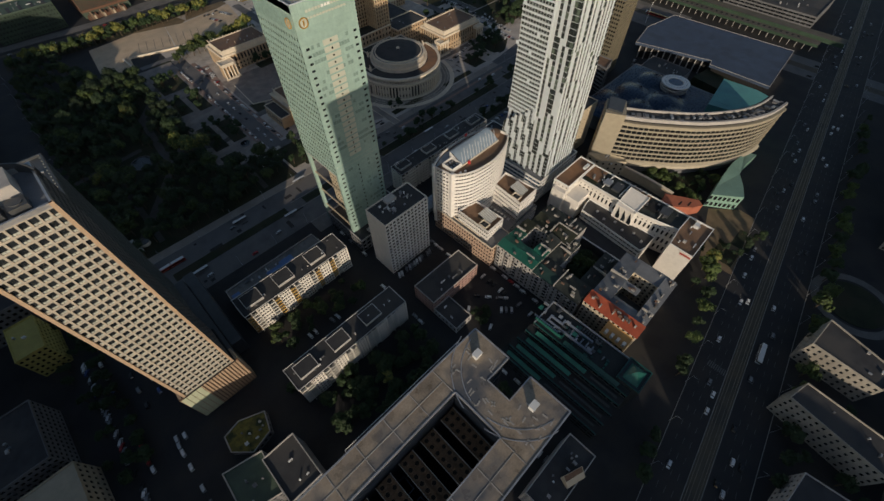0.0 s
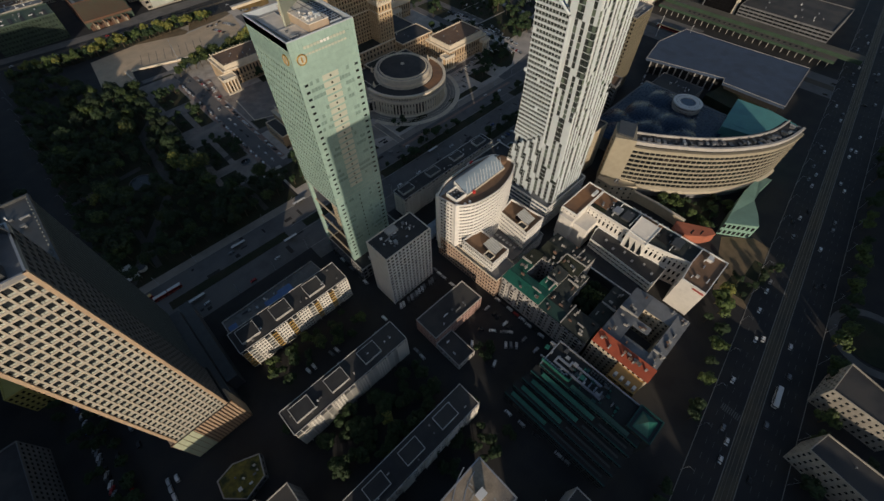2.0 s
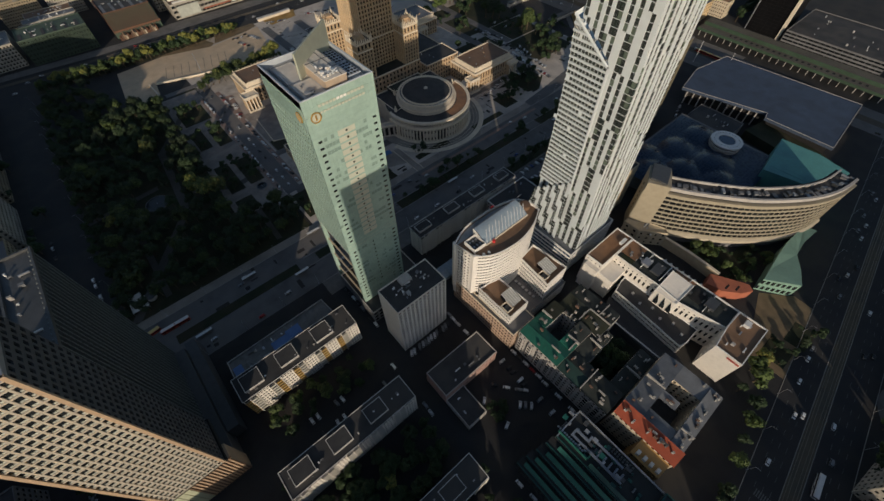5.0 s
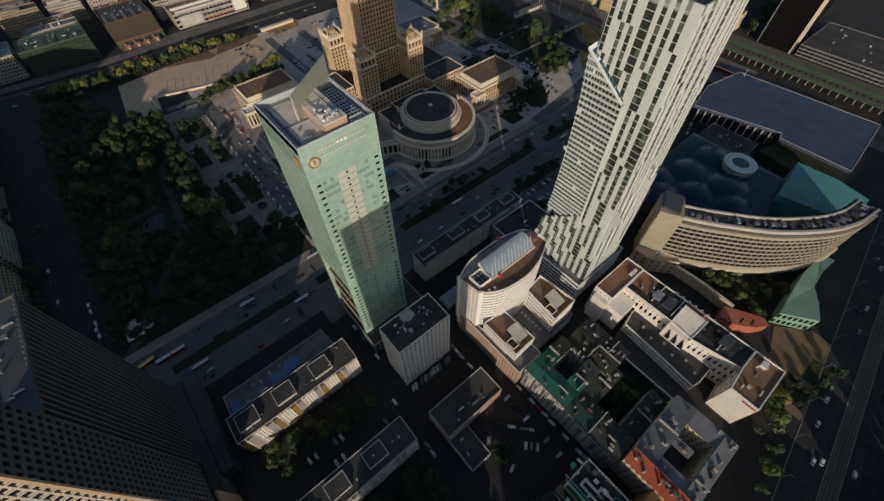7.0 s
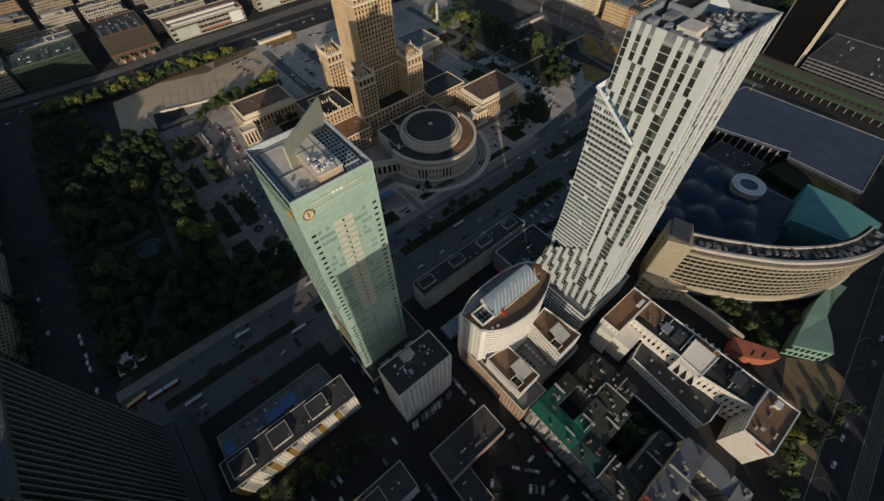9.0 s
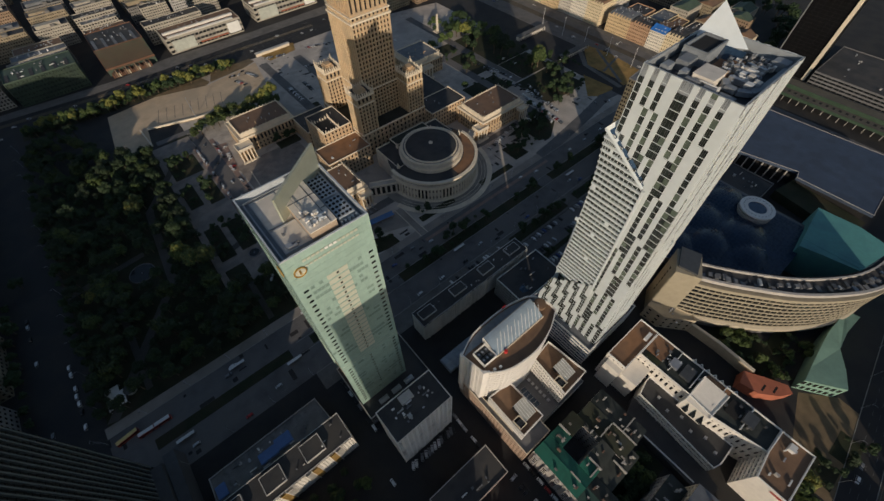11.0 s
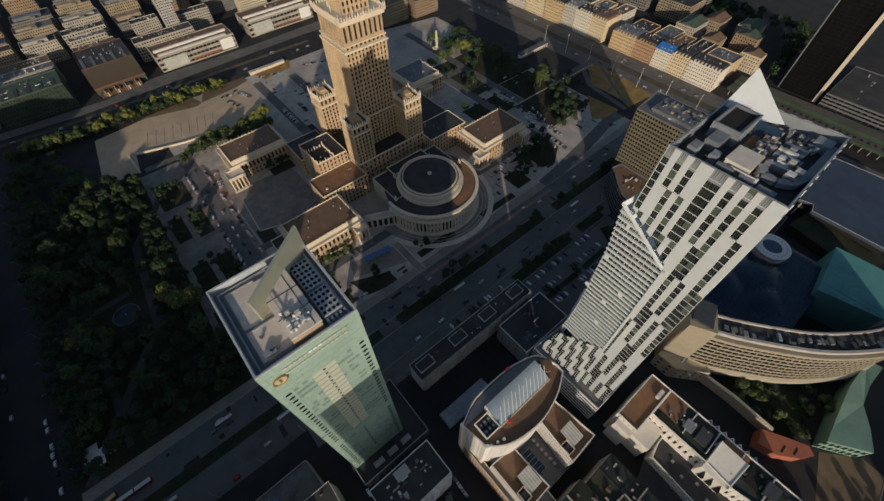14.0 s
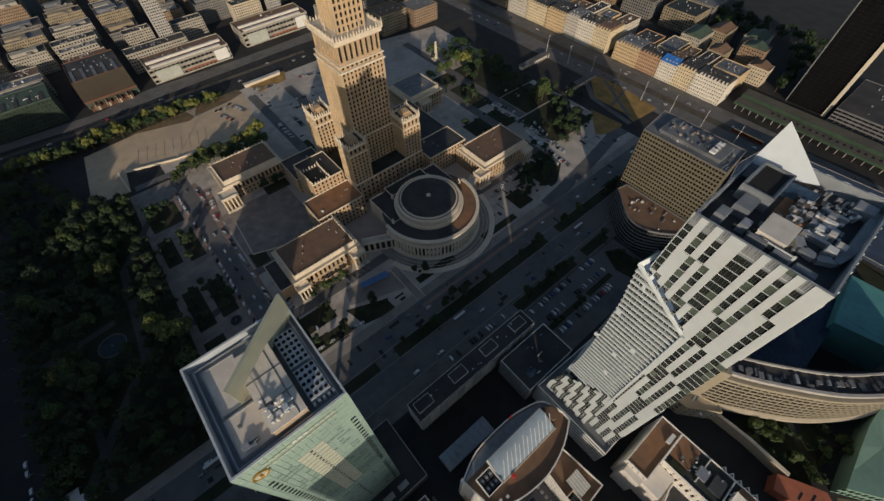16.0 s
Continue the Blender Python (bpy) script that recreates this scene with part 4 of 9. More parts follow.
    clutter(t, 14, 4, 33, 18, H - 3.5, 60, 14, [ZUNIT, STEEL, CONCRETE, DARKSTEEL, WHITEMETAL], big=1.5)
    clutter(t, 12, 5, 31, 12, H - 3.9, 40, 4, [STEEL, CONCRETE, WHITEMETAL, ZUNIT, DARKSTEEL], big=2.0)
    clutter(t, 3, 8, 10, 24, H - 3.9, 16, 5, [ZUNIT, CONCRETE, DARKSTEEL], big=1.6)
    part("crane_arm", Geo().box(2.2, 9.5, H - 1.2, 2.5, 15.5, H - 0.9, bottom=True), WHITEMETAL, t)
    part("crane_post", Geo().box(2.1, 9.2, H - 4, 2.6, 9.8, H - 0.7), WHITEMETAL, t)
    part("lift_head", Geo().box(14.4, 20.4, H - 4, 27.4, 28.4, H + 0.2), ZUNIT, t, "grey lift shaft head with an open top")
    part("lift_hole", Geo().box(15.4, 21.4, H + 0.2, 26.6, 27.4, H + 0.26), BLACK, t)
    part("lift_rim", Geo().parapet(rect(14.4, 20.4, 27.4, 28.4), H + 0.2, 0.7, 0.5), ZUNIT, t)
    sp = Geo()
    b0, b1, tip = Vector((24.6, 31.5, H - 3)), Vector((32.8, 15.0, H - 2)), Vector((38.4, 30.4, 190.5))
    b2 = Vector((34.5, 31.5, H - 4))
    sp.face([b0, b1, tip]).face([b1, b2, tip]).face([b2, b0, tip])
    part("roof_spike", sp, ZWHITE, t, "pale three-cornered roof spike")
    bl = Geo().face([(24, 31, H - 4), (24, 14, H - 4), (27, 13.5, H - 0.5), (26, 31.2, H - 0.5)])
    part("spike_glass", bl, GLASSBLUE, t, "blue glass foot of the spike")
    # podium
    pod, pg = Geo(), Geo()
    loc = [(-2, -4), (45, -4), (45, 42), (-2, 44)]
    for i in range(4):
        facade(pod, pg, loc[i], loc[(i + 1) % 4], 0, 20, 14, 6, 0.95, 0.6, 0.3)
    part("podium_wall", pod, WHITEPANEL, t, "white banded podium")
    tagged(part("podium_glass", pg, GLASSBLUE, t), kind="stuff")
    part("podium_roof", Geo().prism(loc, 19.9, 20.0), GREYROOF, t)
    part("podium_parapet", Geo().parapet(loc, 20, 0.9, 0.5), WHITEPANEL, t)
    return t


sail_tower()

# ---- office tower with a stone window grid ----
WFCGLASS = glass("grid_window_glass", (0.02, 0.024, 0.028), 0.1)
FINSTONE = mat("grey_fin_stone", (0.13, 0.15, 0.155), 0.5, var=0.2)
BRONZERIB = mat("dark_bronze_rib", (0.16, 0.10, 0.065), 0.6, var=0.15)
GRIDSTONE = mat("grid_stone", (0.44, 0.395, 0.33), 0.7, var=0.12)
APRON = mat("pale_apron_panel", (0.46, 0.48, 0.43), 0.4, var=0.2)
DARKGRANITE = mat("dark_granite", (0.075, 0.078, 0.085), 0.6, var=0.25)
PALEGREENROOF = mat("pale_green_ribbed_sheet", (0.47, 0.50, 0.36), 0.6, var=0.15)
COPPER = mat("copper_panel", (0.44, 0.32, 0.22), 0.6, var=0.15)


def grid_tower():
    t = thing("office_tower", "tall office tower with beige stone window grid", "skyscraper", -47, 127)
    W, H = 25.2, 144.0
    w, g, panes = Geo(), Geo(), []
    facade(w, g, (0, 0), (W, 0), 29, H - 1.5, 10, 33, 0.76, 0.80, 0.45, panes=panes)
    part("front_wall", w, GRIDSTONE, t, "beige stone window grid")
    hung_panes("window", [(p[0], p[1], p[2], p[3]) for p in panes][-290:], WFCGLASS, t)
    rest = Geo()
    for (x, y, z), a, ww, wh in panes[:-290]:
        rest.face([(x - ww / 2, y, z - wh / 2), (x + ww / 2, y, z - wh / 2), (x + ww / 2, y, z + wh / 2), (x - ww / 2, y, z + wh / 2)])
    tagged(part("lower_window", rest, WFCGLASS, t), kind="stuff")
    # pale blinds half drawn in the lower part of each window
    blind = Geo()
    for (x, y, z), a, ww, wh in panes:
        blind.box(x - ww / 2 + 0.06, y - 0.14, z - wh / 2, x - 0.05, y - 0.08, z - wh / 2 + wh * 0.24, bottom=True)
        blind.box(x + 0.05, y - 0.14, z - wh / 2, x + ww / 2 - 0.06, y - 0.08, z - wh / 2 + wh * 0.24, bottom=True)
    tagged(part("window_apron", blind, APRON, t), kind="stuff")
    s, sg = Geo(), Geo()
    facade(s, sg, (W, 0), (W, 23), 29, H - 1.5, 9, 34, 0.55, 0.55, 0.5)
    facade(s, sg, (0, 23), (0, 0), 29, H - 1.5, 9, 34, 0.55, 0.55, 0.5)
    facade(s, sg, (W, 23), (0, 23), 113, H - 1.5, 10, 9, 0.55, 0.55, 0.5)
    part("side_wall", s, DARKGRANITE, t, "dark granite side with square windows")
    tagged(part("side_glass", sg, GLASS, t), kind="stuff")
    part("corner_rib", Geo().box(W - 0.9, -0.25, 29, W + 0.25, 0.6, H), COPPER, t)
    part("corner_rib", Geo().box(-0.25, -0.25, 29, 0.9, 0.6, H), COPPER, t)
    part("roof", Geo().box(0.2, 0.2, H - 2, W - 0.2, 22.8, H - 1.6), GREYROOF, t)
    part("crown_rail", Geo().parapet(rect(0, 0, W, 23), H - 1.5, 1.5, 0.6), STEEL, t)
    for k in range(3):
        part("cooling_unit", Geo().box(4 + 6 * k, 3, H - 1.6, 8.6 + 6 * k, 8, H + 0.6).disc(6.3 + 6 * k, 5.5, 1.7, H + 0.6, H + 0.9, 16), DARKSTEEL, t)
    part("plant_wall", Geo().box(2, 10, H - 1.6, 20, 20, H + 3), CONCRETE, t)
    part("crown_screen", Geo().ring(12, 12, 14, 14.4, H - 1.4, H + 1.8, 20, a0=0.2, a1=1.9), DARKSTEEL, t, "curved crown screen")
    # lower wing with upright fins
    fw, fg = Geo(), Geo()
    x1 = 21.0
    fw.box(9, 23, 0, x1 - 0.8, 84, 112)
    part("wing_wall", fw, BLACK, t, "dark glass wing")
    fin = Geo().box(-0.8, -0.35, 12, 0.4, 0.35, 113).mesh("fin", FINSTONE)
    for k in range(23):
        part("fin", fin, None, t, at=Matrix.Translation((x1 - 0.3, 24 + k * 2.65, 0)))
    for k in range(30):
        part("spandrel", Geo().box(x1 - 0.85, 23.2, 13 + k * 3.35, x1 - 0.55, 83.8, 14.1 + k * 3.35), BLACK, t)
    part("wing_roof", Geo().box(9, 23, 112, x1 + 0.4, 84.3, 112.5), DARKSTEEL, t)
    part("wing_parapet", Geo().parapet(rect(9, 23, x1 + 0.4, 84.3), 112.5, 1.0, 0.8), DARKSTEEL, t, "metal edge of the wing roof")
    clutter(t, 11, 30, 18, 78, 112.5, 12, 21)
    # podium: ribbed copper panels and pale green glass
    part("podium", Geo().box(-2.8, 1, 0, 27, 9, 27), COPPER, t, "ribbed copper-toned podium")
    part("rear_podium", Geo().box(-2.4, 9, 0, 26.4, 80, 14), DARKGRANITE, t, "dark granite rear podium")
    ribs = Geo().box(-0.14, -0.45, 0, 0.14, 0, 26.6).mesh("rib", BRONZERIB)
    for k in range(13):
        part("rib", ribs, None, t, at=Matrix.Translation((8 + k * 1.55, 1, 0)))
    pan = Geo().box(-1.1, -0.25, 0, 1.1, 0, 26, bottom=True).mesh("green_panel", PALEGREENROOF)
    for k in range(4):
        part("green_panel", pan, None, t, "pale green ribbed panel", at=Matrix.Translation((-1.4 + k * 2.5, 0.98, 0.4)))
    part("shadow_gap", Geo().box(-1, 0.6, 26.6, 26, 24, 29), BLACK, t)
    part("podium_edge", Geo().box(-3, 0.7, 26.4, 27.3, 1.3, 27.1, bottom=True), BRONZERIB, t)
    side = Geo()
    part("low_wing", side.box(27, 20, 0, 33, 84, 12), DARKGRANITE, t)
    return t


grid_tower()

# ---- stone palace tower, its round hall and wings ----


SANDPIER = mat("sandstone_pier", (0.56, 0.44, 0.29), 0.85, var=0.18, tint=(0.46, 0.36, 0.24))
HALLSTONE = mat("weathered_pale_stone", (0.62, 0.545, 0.46), 0.85, var=0.25, scale=0.25, tint=(0.48, 0.43, 0.37))
RUSTYROOF = mat("rusty_sheet_roof", (0.26, 0.135, 0.07), 0.8, var=0.3, scale=0.2, tint=(0.18, 0.105, 0.065))


def finials(g, poly, z, step=2.4, h=2.2, t=0.45):
    """Spiked stone crest along a roof edge."""
    for i in range(len(poly)):
        p, q = Vector(poly[i]), Vector(poly[(i + 1) % len(poly)])
        n = max(1, round((q - p).length / step))
        for k in range(n):
            c = p.lerp(q, k / n)
            hh = h * (1.5 if k == 0 else 1.0 if k % 2 else 0.7)
            g.prism(rect(c.x - t, c.y - t, c.x + t, c.y + t), z, z + hh * 0.55)
            g.prism(rect(c.x - t * 0.7, c.y - t * 0.7, c.x + t * 0.7, c.y + t * 0.7), z + hh * 0.55, z + hh, poly2=rect(c.x - 0.06, c.y - 0.06, c.x + 0.06, c.y + 0.06))


def stone_shaft(t, x0, y0, x1, y1, z0, z1, name, nx, nz, pier=0.5, top=True):
    """A stone tower body: upright piers with windows set between them."""
    w, g, pier_geo = Geo(), Geo(), Geo()
    for p, q in (((x0, y0), (x1, y0)), ((x1, y0), (x1, y1)), ((x1, y1), (x0, y1)), ((x0, y1), (x0, y0))):
        facade(w, g, p, q, z0, z1, nx, nz, 0.48, 0.66, 0.6)
        a, b = Vector(p), Vector(q)
        u = (b - a).normalized()
        n = Vector((u.y, -u.x))
        for k in range(nx + 1):
            c = a.lerp(b, k / nx)
            s, e = c - u * pier * 0.8, c + u * pier * 0.8
            pier_geo.prism([tuple(s), tuple(s + n * 0.7), tuple(e + n * 0.7), tuple(e)], z0, z1)
    if top:
        w.face([(x0, y0, z1), (x1, y0, z1), (x1, y1, z1), (x0, y1, z1)])
    body = part(name, w, SANDSTONE, t)
    tagged(part("pier", pier_geo, SANDPIER, body), kind="stuff")
    tagged(part("window_glass", g, GLASS, body), kind="stuff")


def palace():
    t = thing("palace_tower", "monumental sandstone palace tower with corner turrets", "palace", 241, 389)
    # main shaft
    stone_shaft(t, -18, -18, 18, 18, 24, 52, "lower_shaft", 11, 8)
    stone_shaft(t, -17.4, -17.4, 17.4, 17.4, 52, 108, "main_shaft", 11, 15)
    for z, o, h in ((51.2, 0.6, 1.0), (107.6, 1.0, 1.4), (112, 0.5, 0.8)):
        part("cornice", Geo().box(-17.8 - o, -17.8 - o, z, 17.8 + o, 17.8 + o, z + h, bottom=True), SANDPALE, t)
    stone_shaft(t, -17.0, -17.0, 17.0, 17.0, 109, 112, "attic_low", 9, 1)
    w, g = Geo(), Geo()
    for p, q in (((-17, -17), (17, -17)), ((17, -17), (17, 17)), ((17, 17), (-17, 17)), ((-17, 17), (-17, -17))):
        facade(w, g, p, q, 112.8, 127, 8, 1, 0.5, 0.75, 1.2)
    part("belvedere", w, SANDSTONE, t, "tall arcaded top storey")
    tagged(part("window_glass", g, BLACK, t), kind="stuff")
    part("top_cornice", Geo().box(-18.6, -18.6, 126.6, 18.6, 18.6, 129, bottom=True).box(-19.4, -19.4, 129, 19.4, 19.4, 130, bottom=True), SANDPALE, t)
    crest = Geo()
    finials(crest, rect(-19, -19, 19, 19), 130, 2.2, 3.6, 0.45)
    tagged(part("crest", crest, SANDPALE, t), kind="stuff")
    stone_shaft(t, -10.5, -10.5, 10.5, 10.5, 130, 165, "upper_tower", 6, 8)
    c2 = Geo()
    finials(c2, rect(-12, -12, 12, 12), 165, 2.4, 3)
    c2.box(-12, -12, 163, 12, 12, 165)
    part("upper_crest", c2, SANDPALE, t)
    part("spire", Geo().disc(0, 0, 6, 165, 190, 12, r2=3).disc(0, 0, 2.5, 190, 231, 8, r2=0.2), SANDSTONE, t)
    for k in range(10):
        a = k * 0.63
        part("antenna", Geo().box(14 * math.cos(a) - 0.2, 14 * math.sin(a) - 0.2, 130, 14 * math.cos(a) + 0.2, 14 * math.sin(a) + 0.2, 133 + (k % 3)), WHITEMETAL, t)
    # corner turrets
    for sx in (-1, 1):
        for sy in (-1, 1):
            x, y = 26 * sx, 26 * sy
            stone_shaft(t, x - 8, y - 8, x + 8, y + 8, 20, 52, "turret", 5, 9)
            stone_shaft(t, x - 7.7, y - 7.7, x + 7.7, y + 7.7, 53, 59, "turret_top", 4, 1)
            part("turret_cornice", Geo().box(x - 8.5, y - 8.5, 52, x + 8.5, y + 8.5, 53, bottom=True).box(x - 8.6, y - 8.6, 59, x + 8.6, y + 8.6, 60.2, bottom=True), SANDPALE, t)
            cr = Geo()
            finials(cr, rect(x - 8.2, y - 8.2, x + 8.2, y + 8.2), 60.2, 2.1, 4.6, 0.5)
            tagged(part("turret_crest", cr, SANDPALE, t), kind="stuff")
            part("turret_roof", Geo().box(x - 7.6, y - 7.6, 60.2, x + 7.6, y + 7.6, 60.4), BITUMEN, t, "dark felt turret roof")
            part("turret_lantern", Geo().box(x - 4, y - 4, 60, x + 4, y + 4, 63).box(x - 3, y - 3, 63, x + 3, y + 3, 64.5), SANDSTONE, t)
    # base storeys
    w, g = Geo(), Geo()
    base = rect(-35, -35, 35, 35)
    for i in range(4):
        facade(w, g, base[i], base[(i + 1) % 4], 0, 24, 16, 5, 0.45, 0.6, 0.4)
    part("base_wall", w, SANDSTONE, t)
    tagged(part("base_glass", g, GLASS, t), kind="stuff")
    part("base_roof", Geo().prism(base, 23.9, 24.0), ROOFMOSS, t)
    part("base_parapet", Geo().parapet(base, 24, 1.2, 0.6), SANDPALE, t)
    return t


palace()


def portico(t, x0, y0, x1, y1, h, n=4):
    """A columned porch on a wing, facing away from the palace."""
    col = Geo().disc(0, 0, 0.62, 0.6, h - 2.2, 10, r2=0.52).box(-0.8, -0.8, 0, 0.8, 0.8, 0.6).box(-0.75, -0.75, h - 2.2, 0.75, 0.75, h - 1.8, bottom=True).mesh("column", SANDPALE)
    for k in range(n):
        part("column", col, None, t, at=Matrix.Translation((x0 + 1 + (x1 - x0 - 2) * k / (n - 1), y0 + 1, 0)))
    part("porch_roof", Geo().box(x0, y0, h - 1.8, x1, y1, h, bottom=True).parapet(rect(x0, y0, x1, y1), h, 1.0, 0.4), SANDPALE, t)
    part("porch_wall", Geo().box(x0 + 0.8, y0 + 3.2, 0, x1 - 0.8, y1, h - 1.8), SANDSTONE, t)
    part("door", Geo().box((x0 + x1) / 2 - 1.6, y0 + 3.1, 0, (x0 + x1) / 2 + 1.6, y0 + 3.3, 5), BLACK, t)
    part("steps", Geo().box(x0 - 0.6, y0 - 1.8, 0, x1 + 0.6, y0 + 0.2, 0.4).box(x0 - 0.3, y0 - 1, 0.4, x1 + 0.3, y0 + 0.2, 0.7), SANDPALE, t)


def wing(label, x0, y0, x1, y1, h, porches, roof, seed, crest=True):
    t = thing("palace_wing", label, "palace wing", x0, y0, group="palace wings")
    X, Y = x1 - x0, y1 - y0
    w, g = Geo(), Geo()
    body = rect(0, 0, X, Y)
    for i in range(4):
        n = max(3, round(math.dist(body[i], body[(i + 1) % 4]) / 3.6))
        facade(w, g, body[i], body[(i + 1) % 4], 0, 7.5, n, 2, 0.42, 0.6, 0.4)
        facade(w, g, body[i], body[(i + 1) % 4], 7.5, h - 4.5, n, 1, 0.5, 0.72, 0.7)
    part("wall", w, SANDSTONE, t)
    tagged(part("window_glass", g, GLASS, t), kind="stuff")
    part("ledge", Geo().box(-0.5, -0.5, h - 4.5, X + 0.5, Y + 0.5, h - 3.6, bottom=True), SANDPALE, t)
    part("lower_parapet", Geo().parapet(rect(-0.5, -0.5, X + 0.5, Y + 0.5), h - 3.6, 0.9, 0.4), SANDPALE, t)
    ins = 2.6
    part("attic", Geo().box(ins, ins, h - 3.6, X - ins, Y - ins, h), SANDPALE, t)
    part("roof", Geo().box(ins + 0.5, ins + 0.5, h, X - ins - 0.5, Y - ins - 0.5, h + 0.15), roof, t, "flat brown sheet roof")
    part("attic_parapet", Geo().parapet(rect(ins, ins, X - ins, Y - ins), h, 0.8, 0.45), SANDPALE, t)
    if crest:
        c = Geo()
        finials(c, rect(ins, ins, X - ins, Y - ins), h + 0.8, 3.4, 1.4, 0.3)
        tagged(part("crest", c, SANDPALE, t), kind="stuff")
    clutter(t, ins + 2, ins + 2, X - ins - 3, Y - ins - 3, h + 0.15, 9, seed, [SANDSTONE, CONCRETE, DARKCONC], 1.6)
    for p in porches:
        portico(t, *p)
    return t


wing("sandstone palace wing with columned porch beside the court", 121, 434, 176, 468, 20, ((-7, -11, 8, 0.2, 14, 5),), BROWNROOF, 1)
wing("sandstone palace wing with two columned porches, lit front", 122, 307, 177, 343, 20, ((-1, -6, 9, 0.2, 13, 4), (45, -6, 56, 0.2, 13, 4)), BROWNROOF, 2)
wing("sandstone palace wing with columned porch beside the hall", 307, 305, 362, 341, 20, ((-8, -3, 5, 6.5, 13, 4), (46, -6, 57, 0.2, 13, 4)), BROWNROOF, 3)
wing("sandstone palace wing with grey roof behind the tower", 318, 428, 360, 467, 20, ((10, -6, 24, 0.2, 13, 4),), GREYROOF, 4)
t = building("palace_link", "stepped sandstone link building with a spiked crest", "palace wing", rect(176, 369, 204, 402), 32, SANDSTONE, BITUMEN, 4, 3.4, 0.42, 0.6, vents=4, seed=4, parm=SANDPALE)
c = Geo()
finials(c, rect(0.6, 0.6, 16, 20), 32, 2.4, 3.2)
tagged(part("crest", c, SANDPALE, t), kind="stuff")
part("sunken_roof", Geo().box(2, 2, 32, 14, 18, 32.2), BLACK, t)
building("palace_link", "low sandstone link with a rusty brown roof", "palace wing", rect(164, 344, 206, 369), 21, SANDSTONE, RUSTYROOF, 4, 3.4, 0.45, 0.6, vents=3, seed=5, parm=SANDPALE)
building("palace_link", "low sandstone link building beside the wing", "palace wing", rect(174, 402, 206, 434), 16, SANDSTONE, BITUMEN, 4, 3.4, 0.42, 0.6, vents=5, seed=6, parm=SANDPALE)
building("palace_link", "low sandstone link with a brown roof", "palace wing", rect(276, 343, 318, 369), 21, SANDSTONE, BITUMEN, 4, 3.4, 0.45, 0.6, vents=3, seed=15, parm=SANDPALE)
building("palace_link", "sandstone link with windows towards the car park", "palace wing", rect(276, 369, 318, 430), 19, SANDSTONE, BITUMEN, 4, 3.4, 0.45, 0.6, vents=6, seed=16, parm=SANDPALE)


